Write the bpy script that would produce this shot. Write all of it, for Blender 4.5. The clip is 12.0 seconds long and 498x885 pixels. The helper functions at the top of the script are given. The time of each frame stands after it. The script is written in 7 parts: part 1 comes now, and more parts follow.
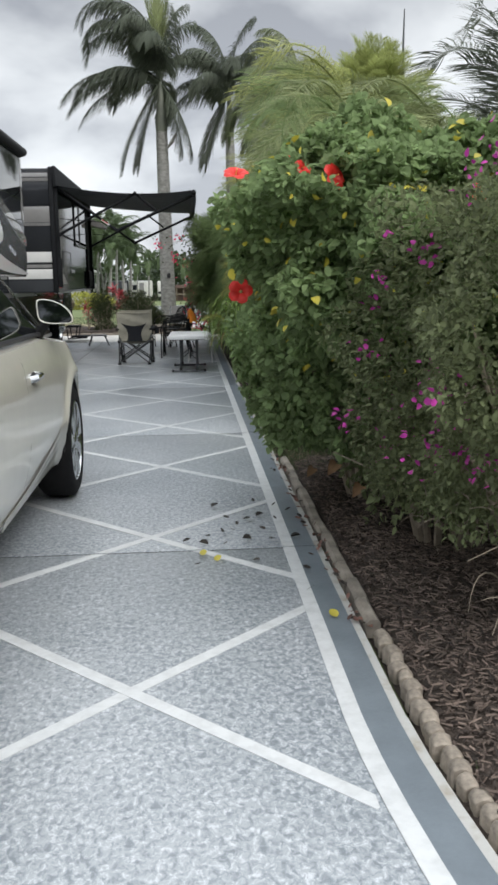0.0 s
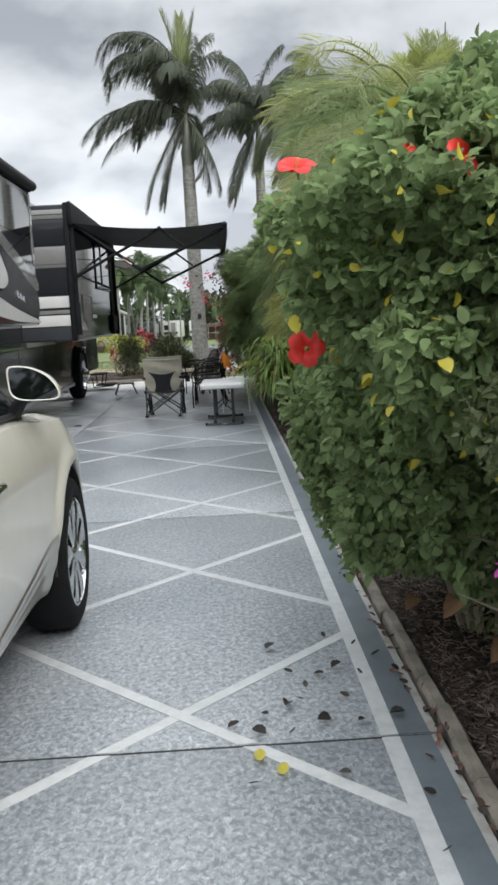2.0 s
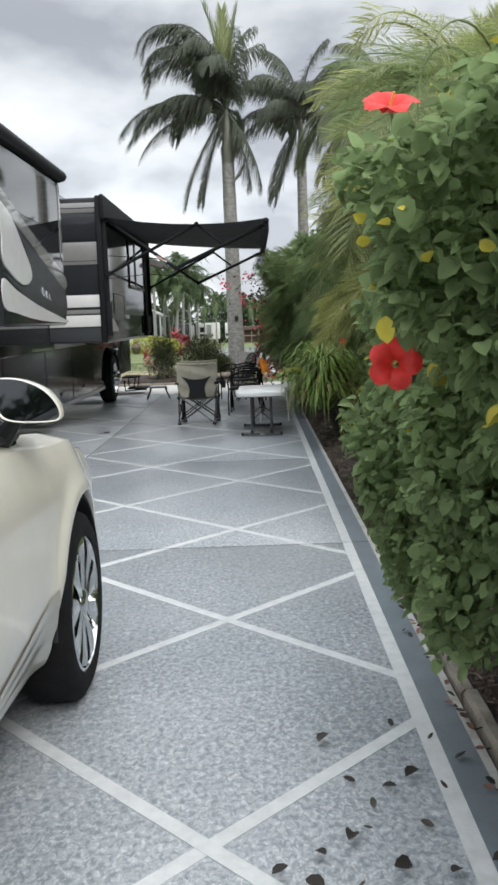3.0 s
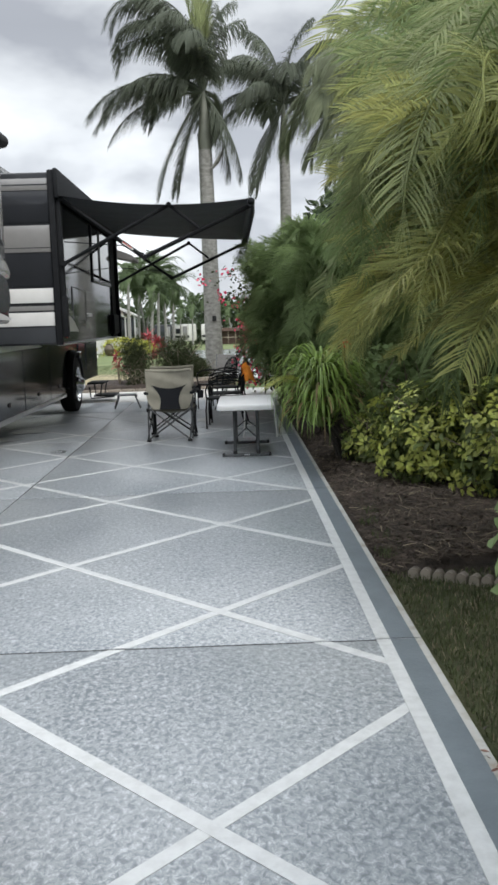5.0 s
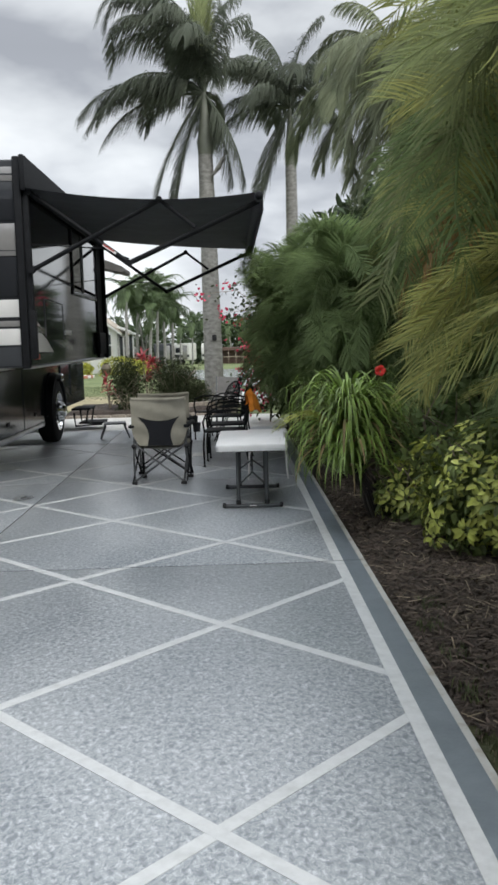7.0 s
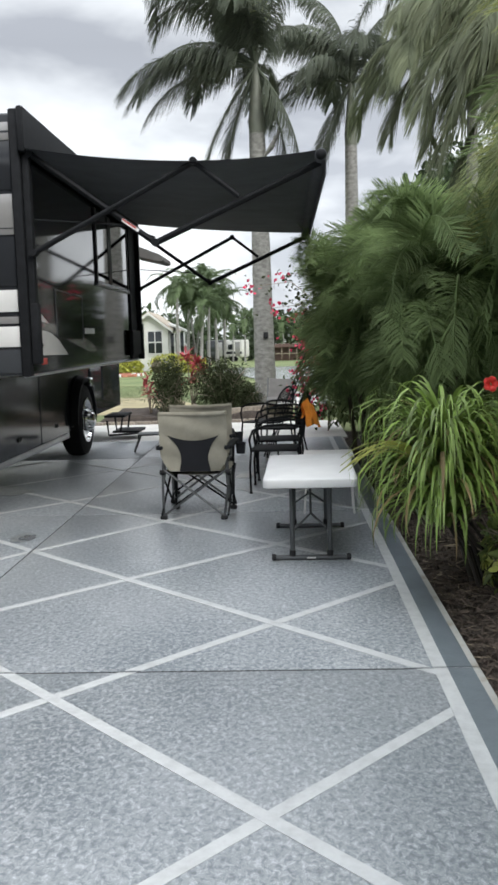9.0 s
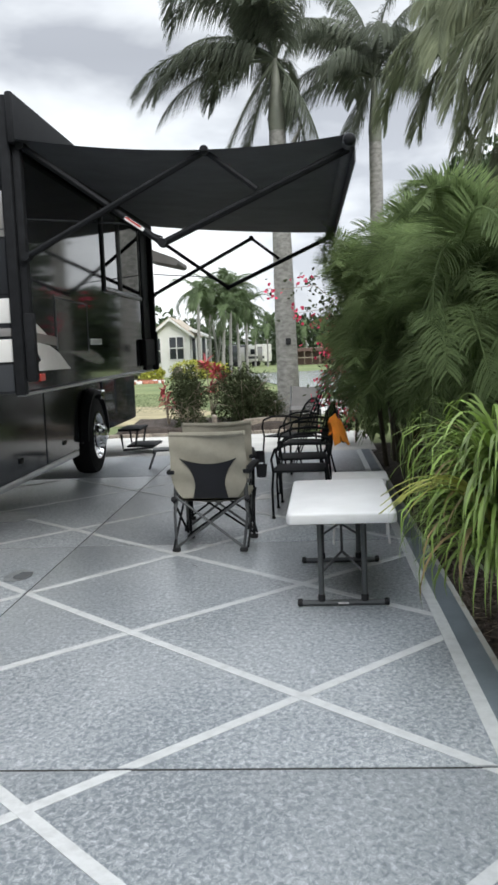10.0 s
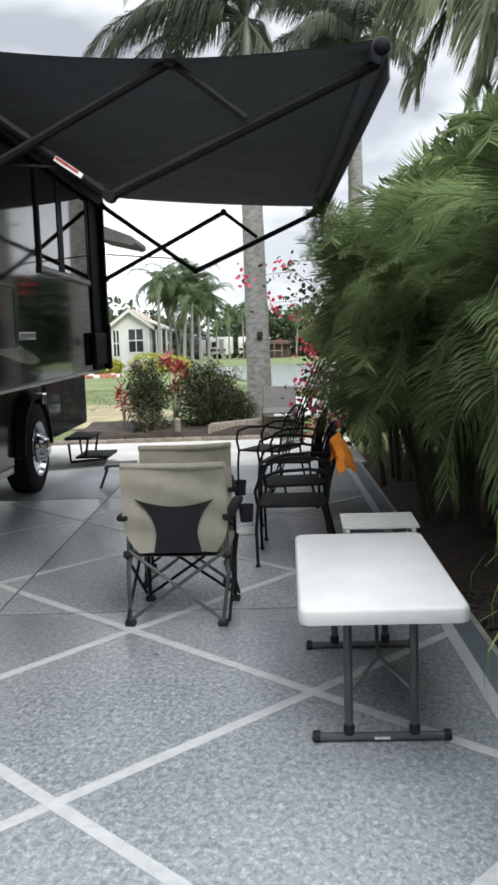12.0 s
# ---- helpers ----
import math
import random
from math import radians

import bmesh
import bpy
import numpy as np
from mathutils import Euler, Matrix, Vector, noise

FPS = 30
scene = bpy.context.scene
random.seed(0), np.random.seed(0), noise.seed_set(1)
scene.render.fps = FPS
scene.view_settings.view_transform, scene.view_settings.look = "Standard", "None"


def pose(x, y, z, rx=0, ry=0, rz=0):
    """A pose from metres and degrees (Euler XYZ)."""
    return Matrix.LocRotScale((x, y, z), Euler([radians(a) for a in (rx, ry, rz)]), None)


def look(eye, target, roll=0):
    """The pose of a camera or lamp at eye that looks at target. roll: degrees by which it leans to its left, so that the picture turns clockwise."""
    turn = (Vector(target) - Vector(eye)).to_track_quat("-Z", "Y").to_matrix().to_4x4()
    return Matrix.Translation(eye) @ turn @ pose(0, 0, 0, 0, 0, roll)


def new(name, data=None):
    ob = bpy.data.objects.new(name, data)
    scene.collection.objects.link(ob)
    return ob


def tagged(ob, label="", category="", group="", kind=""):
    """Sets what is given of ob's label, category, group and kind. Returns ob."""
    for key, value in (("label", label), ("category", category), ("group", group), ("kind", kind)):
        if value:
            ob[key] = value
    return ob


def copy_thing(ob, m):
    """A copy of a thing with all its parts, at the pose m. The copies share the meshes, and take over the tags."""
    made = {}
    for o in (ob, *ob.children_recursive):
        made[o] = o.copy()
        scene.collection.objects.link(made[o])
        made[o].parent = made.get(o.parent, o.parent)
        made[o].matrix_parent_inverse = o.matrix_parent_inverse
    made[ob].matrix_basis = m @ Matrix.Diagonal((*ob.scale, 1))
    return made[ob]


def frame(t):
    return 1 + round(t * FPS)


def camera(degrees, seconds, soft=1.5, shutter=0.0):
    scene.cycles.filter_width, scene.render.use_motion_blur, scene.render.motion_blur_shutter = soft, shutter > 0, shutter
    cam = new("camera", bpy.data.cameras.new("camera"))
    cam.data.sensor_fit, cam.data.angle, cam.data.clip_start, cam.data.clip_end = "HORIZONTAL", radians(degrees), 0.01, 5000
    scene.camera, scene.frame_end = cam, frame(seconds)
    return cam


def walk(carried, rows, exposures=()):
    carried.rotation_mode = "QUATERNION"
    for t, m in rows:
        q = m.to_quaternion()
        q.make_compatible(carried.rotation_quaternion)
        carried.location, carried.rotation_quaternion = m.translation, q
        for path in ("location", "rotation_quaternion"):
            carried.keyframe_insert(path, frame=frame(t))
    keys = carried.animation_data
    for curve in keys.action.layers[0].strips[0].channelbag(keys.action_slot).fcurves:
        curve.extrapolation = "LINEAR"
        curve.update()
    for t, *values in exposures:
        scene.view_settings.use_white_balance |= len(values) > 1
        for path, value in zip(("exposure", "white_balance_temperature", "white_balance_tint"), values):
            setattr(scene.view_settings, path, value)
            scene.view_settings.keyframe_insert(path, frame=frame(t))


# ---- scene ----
cam = camera(31.6, 12.0, soft=2.9)
PATH = [
    (0, (0.482, -0.66, 1.439), (0.613, 1.301, 1.071), -0.9),
    (0.5, (0.548, -0.297, 1.471), (0.63, 1.68, 1.181), -0.6),
    (1, (0.502, 0.02, 1.438), (0.553, 2.0, 1.163), 0.1),
    (1.5, (0.435, 0.52, 1.477), (0.506, 2.498, 1.191), -1.8),
    (2, (0.468, 1.001, 1.49), (0.523, 2.98, 1.204), -2.9),
    (2.5, (0.453, 1.387, 1.462), (0.436, 3.367, 1.183), -2.6),
    (3, (0.423, 1.841, 1.487), (0.403, 3.822, 1.211), -2.0),
    (3.2, (0.427, 2.021, 1.484), (0.411, 4.003, 1.215), -1.6),
    (4.8, (0.348, 3.52, 1.44), (0.39, 5.501, 1.167), -0.5),
    (5, (0.345, 3.71, 1.455), (0.379, 5.691, 1.181), -1.8),
    (5.5, (0.296, 4.149, 1.48), (0.314, 6.136, 1.251), -2.5),
    (6, (0.323, 4.579, 1.483), (0.284, 6.568, 1.28), -2.4),
    (6.5, (0.285, 5.076, 1.465), (0.29, 7.064, 1.246), -1.3),
    (6.7, (0.297, 5.267, 1.455), (0.337, 7.254, 1.23), -1.4),
    (8.5, (0.384, 6.85, 1.499), (0.335, 8.836, 1.26), -2.4),
    (9, (0.328, 7.364, 1.489), (0.244, 9.348, 1.253), -1.6),
    (9.5, (0.33, 7.739, 1.505), (0.248, 9.724, 1.279), -1.3),
    (10, (0.314, 8.148, 1.536), (0.177, 10.131, 1.311), -2.3),
    (10.5, (0.241, 8.573, 1.551), (0.095, 10.557, 1.343), -3.0),
    (11, (0.21, 9.033, 1.546), (0.058, 11.015, 1.325), -2.4),
    (11.5, (0.148, 9.411, 1.554), (0.009, 11.393, 1.324), -2.1),
    (12, (0.085, 9.919, 1.566), (0.038, 11.903, 1.321), -1.9),
]
walk(cam, [(t, look(eye, target, roll)) for t, eye, target, roll in PATH], exposures=[(0.0, 0.36), (0.5, 0.31), (1.0, 0.35), (1.5, 0.40), (2.0, 0.50), (2.5, 0.56), (5.0, 0.58), (6.5, 0.41), (8.5, 0.63), (9.5, 0.78), (10.5, 0.77), (12.0, 0.89)])

# ---- sky and light ----
world = bpy.data.worlds.new("overcast_sky")
scene.world = world
world.use_nodes = True
wt = world.node_tree
wt.nodes.clear()
SUN_UP, SUN_ROUND = 42.0, 150.0


def wnode(kind, **vals):
    n = wt.nodes.new(kind)
    for k, v in vals.items():
        n.inputs[k].default_value = v
    return n


sky = wt.nodes.new("ShaderNodeTexSky")
sky.sky_type = "NISHITA"
sky.sun_disc = False
sky.sun_elevation, sky.sun_rotation = radians(SUN_UP), radians(SUN_ROUND)
co = wt.nodes.new("ShaderNodeTexCoord")
mp = wt.nodes.new("ShaderNodeMapping")
mp.inputs["Scale"].default_value = (1.0, 1.0, 2.1)
mp.inputs["Location"].default_value = (0.55, 0.2, 0.35)
n1 = wnode("ShaderNodeTexNoise", Scale=4.2, Detail=5.0, Roughness=0.48, Distortion=0.15)
ramp = wt.nodes.new("ShaderNodeValToRGB")
ramp.color_ramp.elements[0].position = 0.38
ramp.color_ramp.elements[0].color = (0.385, 0.405, 0.445, 1)
ramp.color_ramp.elements[1].position = 0.62
ramp.color_ramp.elements[1].color = (0.785, 0.815, 0.84, 1)
mid = ramp.color_ramp.elements.new(0.5)
mid.color = (0.62, 0.648, 0.68, 1)
bg_cloud = wnode("ShaderNodeBackground", Strength=1.0)
bg_sky = wnode("ShaderNodeBackground", Strength=0.08)
blend = wnode("ShaderNodeMixShader", Fac=0.93)
out = wt.nodes.new("ShaderNodeOutputWorld")
wt.links.new(co.outputs["Generated"], mp.inputs["Vector"])
wt.links.new(mp.outputs["Vector"], n1.inputs["Vector"])
wt.links.new(n1.outputs["Fac"], ramp.inputs["Fac"])
# an overcast sky is brighter overhead than low down
parts_ = wt.nodes.new("ShaderNodeSeparateXYZ")
rise_ = wt.nodes.new("ShaderNodeMapRange")
for key_, v_ in (("From Min", 0.30), ("From Max", 1.0), ("To Min", 1.0), ("To Max", 3.55)):
    rise_.inputs[key_].default_value = v_
low_ = wt.nodes.new("ShaderNodeMapRange")
for key_, v_ in (("From Min", 0.10), ("From Max", 0.33), ("To Min", 1.12), ("To Max", 0.768)):
    low_.inputs[key_].default_value = v_
both_ = wt.nodes.new("ShaderNodeMath")
both_.operation = "MULTIPLY"
scale_ = wt.nodes.new("ShaderNodeVectorMath")
scale_.operation = "SCALE"
wt.links.new(co.outputs["Generated"], parts_.inputs[0])
wt.links.new(parts_.outputs["Z"], rise_.inputs["Value"])
wt.links.new(ramp.outputs["Color"], scale_.inputs[0])
wt.links.new(parts_.outputs["Z"], low_.inputs["Value"])
wt.links.new(rise_.outputs["Result"], both_.inputs[0])
wt.links.new(low_.outputs["Result"], both_.inputs[1])
wt.links.new(both_.outputs["Value"], scale_.inputs["Scale"])
wt.links.new(scale_.outputs["Vector"], bg_cloud.inputs["Color"])
wt.links.new(sky.outputs["Color"], bg_sky.inputs["Color"])
wt.links.new(bg_sky.outputs["Background"], blend.inputs[1])
wt.links.new(bg_cloud.outputs["Background"], blend.inputs[2])
wt.links.new(blend.outputs["Shader"], out.inputs["Surface"])

sun = new("sun", bpy.data.lights.new("sun", "SUN"))
sun.data.energy, sun.data.angle, sun.data.color = 1.5, radians(35), (1.0, 0.97, 0.92)
sun.matrix_world = look((0, 0, 40), (40 / math.tan(radians(SUN_UP)) * math.sin(radians(SUN_ROUND + 180)), 40 / math.tan(radians(SUN_UP)) * math.cos(radians(SUN_ROUND + 180)), 0))

# ---- materials ----
def mat(name, color, rough=0.6, metal=0.0, var=0.15, scale=6.0, bump=0.15, bscale=60.0, color2=None, coat=0.0, spec=0.5,
        through_light=0.0, rand=0.0, island=0.0, stretch=(1, 1, 1), blotch=None, dist=0.01):
    """A procedural surface: two scales of colour noise, fine relief, spread by object or by loose piece."""
    m = bpy.data.materials.new(name)
    m.use_nodes = True
    t = m.node_tree
    p = t.nodes["Principled BSDF"]
    link = t.links.new

    def node(kind, **vals):
        n = t.nodes.new(kind)
        for k, v in vals.items():
            n.inputs[k].default_value = v
        return n

    tc = node("ShaderNodeTexCoord")
    mapping = node("ShaderNodeMapping", Scale=stretch)
    link(tc.outputs["Object"], mapping.inputs["Vector"])
    big = node("ShaderNodeTexNoise", Scale=scale, Detail=4.0, Roughness=0.6)
    fine = node("ShaderNodeTexNoise", Scale=bscale, Detail=4.0, Roughness=0.65)
    link(mapping.outputs["Vector"], big.inputs["Vector"])
    link(mapping.outputs["Vector"], fine.inputs["Vector"])
    c2 = color2 or tuple(min(1.0, c * (1 + 1.2 * var)) for c in color)
    c1 = tuple(c * (1 - var) for c in color)
    rmp = node("ShaderNodeValToRGB")
    lo, hi = blotch or (0.3, 0.7)
    rmp.color_ramp.elements[0].position, rmp.color_ramp.elements[1].position = lo, hi
    rmp.color_ramp.elements[0].color, rmp.color_ramp.elements[1].color = (*c1, 1), (*c2, 1)
    link(big.outputs["Fac"], rmp.inputs["Fac"])
    grain = node("ShaderNodeMapRange")
    grain.inputs["To Min"].default_value, grain.inputs["To Max"].default_value = 1 - 0.6 * var, 1 + 0.6 * var
    link(fine.outputs["Fac"], grain.inputs["Value"])
    value = grain.outputs["Result"]
    for source, amount in (("obj", rand), ("island", island)):
        if amount:
            info = node("ShaderNodeObjectInfo") if source == "obj" else node("ShaderNodeNewGeometry")
            rr = node("ShaderNodeMapRange")
            rr.inputs["To Min"].default_value, rr.inputs["To Max"].default_value = 1 - amount, 1 + amount
            link(info.outputs["Random" if source == "obj" else "Random Per Island"], rr.inputs["Value"])
            mul = node("ShaderNodeMath")
            mul.operation = "MULTIPLY"
            link(value, mul.inputs[0])
            link(rr.outputs["Result"], mul.inputs[1])
            value = mul.outputs["Value"]
    tint = node("ShaderNodeVectorMath")
    tint.operation = "SCALE"
    link(rmp.outputs["Color"], tint.inputs[0])
    link(value, tint.inputs["Scale"])
    link(tint.outputs["Vector"], p.inputs["Base Color"])
    p.inputs["Roughness"].default_value, p.inputs["Metallic"].default_value = rough, metal
    p.inputs["Coat Weight"].default_value, p.inputs["Specular IOR Level"].default_value = coat, spec
    p.inputs["Coat Roughness"].default_value = 0.03
    if bump:
        b = node("ShaderNodeBump", Strength=bump, Distance=dist)
        link(fine.outputs["Fac"], b.inputs["Height"])
        link(b.outputs["Normal"], p.inputs["Normal"])
    if through_light:
        tr = node("ShaderNodeBsdfTranslucent")
        link(tint.outputs["Vector"], tr.inputs["Color"])
        mx = node("ShaderNodeMixShader", Fac=through_light)
        link(p.outputs["BSDF"], mx.inputs[1])
        link(tr.outputs["BSDF"], mx.inputs[2])
        link(mx.outputs["Shader"], t.nodes["Material Output"].inputs["Surface"])
    return m


def mottled(name, dark, light, scale, lo, hi, rough):
    """Knock-down textured painted concrete: pale flattened patches over a greyer ground, stains on a large scale."""
    m = mat(name, light, rough=rough, var=0.05, bump=0.0)
    t = m.node_tree
    link = t.links.new
    p = t.nodes["Principled BSDF"]
    tc = t.nodes.new("ShaderNodeTexCoord")
    mapping = t.nodes.new("ShaderNodeMapping")
    mapping.inputs["Scale"].default_value = (1.15, 0.85, 1.0)
    link(tc.outputs["Object"], mapping.inputs["Vector"])
    n = t.nodes.new("ShaderNodeTexNoise")
    n.inputs["Scale"].default_value, n.inputs["Detail"].default_value, n.inputs["Roughness"].default_value = scale, 4.0, 0.62
    n.inputs["Distortion"].default_value = 0.6
    w = t.nodes.new("ShaderNodeTexNoise")
    w.inputs["Scale"].default_value, w.inputs["Detail"].default_value = 0.9, 3.0
    link(mapping.outputs["Vector"], n.inputs["Vector"])
    link(mapping.outputs["Vector"], w.inputs["Vector"])
    add = t.nodes.new("ShaderNodeMath")
    add.operation = "MULTIPLY_ADD"
    add.inputs[1].default_value, add.inputs[2].default_value = 0.36, -0.18
    link(w.outputs["Fac"], add.inputs[0])
    total = t.nodes.new("ShaderNodeMath")
    link(n.outputs["Fac"], total.inputs[0])
    link(add.outputs["Value"], total.inputs[1])
    rmp = t.nodes.new("ShaderNodeValToRGB")
    rmp.color_ramp.elements[0].position, rmp.color_ramp.elements[1].position = lo, hi
    rmp.color_ramp.elements[0].color, rmp.color_ramp.elements[1].color = (*dark, 1), (*light, 1)
    for at_, share in ((lo + 0.45 * (hi - lo), 0.42), (lo + 0.72 * (hi - lo), 0.56)):
        step = rmp.color_ramp.elements.new(at_)
        step.color = (*(d_ + (l_ - d_) * share for d_, l_ in zip(dark, light)), 1)
    link(total.outputs["Value"], rmp.inputs["Fac"])
    # thin curling ridges where the trowelled texture catches more paint
    curl = t.nodes.new("ShaderNodeTexNoise")
    curl.inputs["Scale"].default_value, curl.inputs["Detail"].default_value, curl.inputs["Distortion"].default_value = scale * 0.62, 2.0, 0.9
    link(mapping.outputs["Vector"], curl.inputs["Vector"])
    gap = t.nodes.new("ShaderNodeMath")
    gap.operation = "SUBTRACT"
    gap.inputs[1].default_value = 0.5
    link(curl.outputs["Fac"], gap.inputs[0])
    size = t.nodes.new("ShaderNodeMath")
    size.operation = "ABSOLUTE"
    link(gap.outputs["Value"], size.inputs[0])
    ridge = t.nodes.new("ShaderNodeMapRange")
    for key_, v_ in (("From Min", 0.0), ("From Max", 0.045), ("To Min", 0.75), ("To Max", 0.0)):
        ridge.inputs[key_].default_value = v_
    link(size.outputs["Value"], ridge.inputs["Value"])
    torn = t.nodes.new("ShaderNodeMapRange")
    for key_, v_ in (("From Min", 0.44), ("From Max", 0.60)):
        torn.inputs[key_].default_value = v_
    link(n.outputs["Fac"], torn.inputs["Value"])
    both = t.nodes.new("ShaderNodeMath")
    both.operation = "MULTIPLY"
    link(ridge.outputs["Result"], both.inputs[0])
    link(torn.outputs["Result"], both.inputs[1])
    coatm = t.nodes.new("ShaderNodeMix")
    coatm.data_type = "RGBA"
    coatm.inputs[7].default_value = (*(min(0.72, c_ * 1.18) for c_ in light), 1)
    link(both.outputs["Value"], coatm.inputs[0])
    link(rmp.outputs["Color"], coatm.inputs[6])
    link(coatm.outputs[2], p.inputs["Base Color"])
    b = t.nodes.new("ShaderNodeBump")
    b.inputs["Strength"].default_value, b.inputs["Distance"].default_value = 0.22, 0.004
    link(n.outputs["Fac"], b.inputs["Height"])
    link(b.outputs["Normal"], p.inputs["Normal"])
    return m


M = {}
M["pad"] = mottled("painted_concrete", (0.183, 0.210, 0.234), (0.518, 0.542, 0.568), 43.0, 0.35, 0.71, 0.30)
M["puddle"] = mat("standing_water", (0.15, 0.16, 0.17), 0.04, var=0.1, scale=6, bump=0.04, bscale=8)
M["damp"] = mat("damp_concrete", (0.21, 0.225, 0.235), 0.3, var=0.3, scale=18, bump=0.2, bscale=60)
M["paint_white"] = mat("white_line_paint", (0.555, 0.572, 0.58), 0.45, var=0.10, scale=14, bump=0.25, bscale=45, blotch=(0.25, 0.6))
M["paint_worn"] = mat("worn_dirty_line_paint", (0.53, 0.53, 0.51), 0.7, var=0.15, scale=7, bump=0.35, bscale=45, color2=(0.33, 0.30, 0.25), blotch=(0.50, 0.66))
M["paint_blue"] = mat("slate_blue_paint", (0.158, 0.186, 0.212), 0.45, var=0.12, scale=5, bump=0.2, bscale=60)
M["raw_slab"] = mat("pale_concrete", (0.62, 0.61, 0.58), 0.7, var=0.12, scale=2, bump=0.2, bscale=50)
M["joint"] = mat("joint_filler", (0.032, 0.032, 0.032), 0.9, var=0.3)
M["soil"] = mat("mulch_soil", (0.055, 0.042, 0.034), 0.95, var=0.45, scale=5, bump=0.9, bscale=38, dist=0.03)
M["chip"] = mat("bark_chip", (0.105, 0.080, 0.066), 0.9, var=0.3, island=0.8)
M["chip_dark"] = mat("dark_bark_chip", (0.075, 0.058, 0.046), 0.9, var=0.3, island=0.5)
M["edging"] = mat("weathered_concrete_edging", (0.26, 0.225, 0.185), 0.85, var=0.4, scale=18, bump=0.6, bscale=40, rand=0.15)
M["edging_dark"] = mat("mossy_dark_edging", (0.22, 0.195, 0.165), 0.9, var=0.35, scale=9, bump=0.6, bscale=40, rand=0.2)
M["lawn"] = mat("lawn_ground", (0.098, 0.155, 0.045), 0.9, var=0.25, scale=0.35, bump=0.5, bscale=20, color2=(0.175, 0.195, 0.078), dist=0.03)
# darker copy of the lawn, with the shade put into its colour
M["lawn_shade"] = mat("turf_with_painted_shade", (0.050, 0.072, 0.026), 0.95, var=0.35, scale=3, bump=0.9, bscale=60, color2=(0.085, 0.085, 0.04), dist=0.02)
M["blade"] = mat("grass_blade", (0.062, 0.080, 0.030), 0.6, var=0.2, island=0.35, through_light=0.2, bump=0)
M["straw"] = mat("dry_straw", (0.20, 0.165, 0.115), 0.85, var=0.3, island=0.4, bump=0)
M["blade_dry"] = mat("dry_grass_patch", (0.30, 0.26, 0.15), 0.9, var=0.25, scale=1.5, bump=0.5, bscale=30)
M["water"] = mat("pond_water", (0.24, 0.26, 0.24), 0.16, var=0.1, scale=0.4, bump=0.25, bscale=3.0, dist=0.05)
M["leaf_hib"] = mat("hibiscus_leaf", (0.238, 0.320, 0.148), 0.8, var=0.22, scale=2.2, island=0.28, through_light=0.55, bump=0, spec=0.3)
M["leaf_hib_old"] = mat("yellow_leaf", (0.52, 0.45, 0.06), 0.5, var=0.2, island=0.3, through_light=0.25, bump=0)
M["leaf_withered"] = mat("withered_leaf", (0.24, 0.14, 0.075), 0.8, var=0.3, scale=12, through_light=0.2)
M["petal_red"] = mat("red_petal", (0.74, 0.035, 0.028), 0.5, var=0.15, scale=20, through_light=0.25, bump=0)
M["stamen"] = mat("yellow_stamen", (0.75, 0.45, 0.10), 0.6, bump=0)
M["leaf_boug"] = mat("bougainvillea_leaf", (0.150, 0.176, 0.086), 0.8, var=0.25, scale=3, island=0.35, through_light=0.5, bump=0)
M["bract_magenta"] = mat("magenta_bract", (0.44, 0.04, 0.30), 0.55, var=0.2, island=0.35, through_light=0.3, bump=0)
M["bract_red"] = mat("crimson_bract", (0.62, 0.035, 0.10), 0.55, var=0.2, island=0.35, through_light=0.3, bump=0)
M["twig"] = mat("grey_twig", (0.24, 0.20, 0.155), 0.85, var=0.3, scale=12, bump=0.4)
M["frond"] = mat("palm_leaflet", (0.185, 0.250, 0.108), 0.75, var=0.2, scale=2, island=0.2, rand=0.25, through_light=0.47, bump=0, spec=0.2)
M["frond_olive"] = mat("olive_palm_leaflet", (0.355, 0.380, 0.150), 0.7, var=0.2, scale=2, island=0.22, rand=0.2, through_light=0.5, bump=0, spec=0.22)
M["frond_far"] = mat("royal_palm_leaflet", (0.128, 0.146, 0.112), 0.75, var=0.2, scale=2, island=0.2, rand=0.2, through_light=0.35, bump=0, spec=0.2)
M["frond_yellow"] = mat("yellowing_palm_leaflet", (0.41, 0.41, 0.145), 0.6, var=0.25, scale=2, island=0.35, rand=0.2, through_light=0.45, bump=0)
M["frond_grey"] = mat("windblown_palm_leaflet", (0.190, 0.212, 0.135), 0.7, var=0.2, scale=2, island=0.22, rand=0.2, through_light=0.42, bump=0, spec=0.2)
M["frond_park"] = mat("park_palm_leaflet", (0.105, 0.150, 0.070), 0.7, var=0.2, scale=2, island=0.25, rand=0.25, through_light=0.4, bump=0)
M["frond_lime"] = mat("lime_palm_leaflet", (0.36, 0.40, 0.15), 0.7, var=0.15, scale=2, island=0.2, rand=0.15, through_light=0.5, bump=0, spec=0.2)
M["frond_dead"] = mat("brown_palm_leaflet", (0.29, 0.17, 0.06), 0.7, var=0.3, island=0.35, rand=0.2, through_light=0.2, bump=0)
M["frond_soft"] = mat("soft_green_leaflet", (0.285, 0.325, 0.152), 0.7, var=0.2, scale=2, island=0.25, rand=0.2, through_light=0.42, bump=0)
M["cane"] = mat("palm_cane", (0.075, 0.060, 0.036), 0.6, var=0.3, scale=5, bump=0.3, bscale=25)
M["trunk"] = mat("royal_palm_trunk", (0.232, 0.228, 0.214), 0.9, var=0.20, scale=9, bump=0.5, bscale=34, color2=(0.325, 0.320, 0.302), blotch=(0.36, 0.66), dist=0.02, stretch=(1, 1, 1.9))
M["shaft"] = mat("green_crownshaft", (0.135, 0.145, 0.115), 0.5, var=0.2, scale=4)
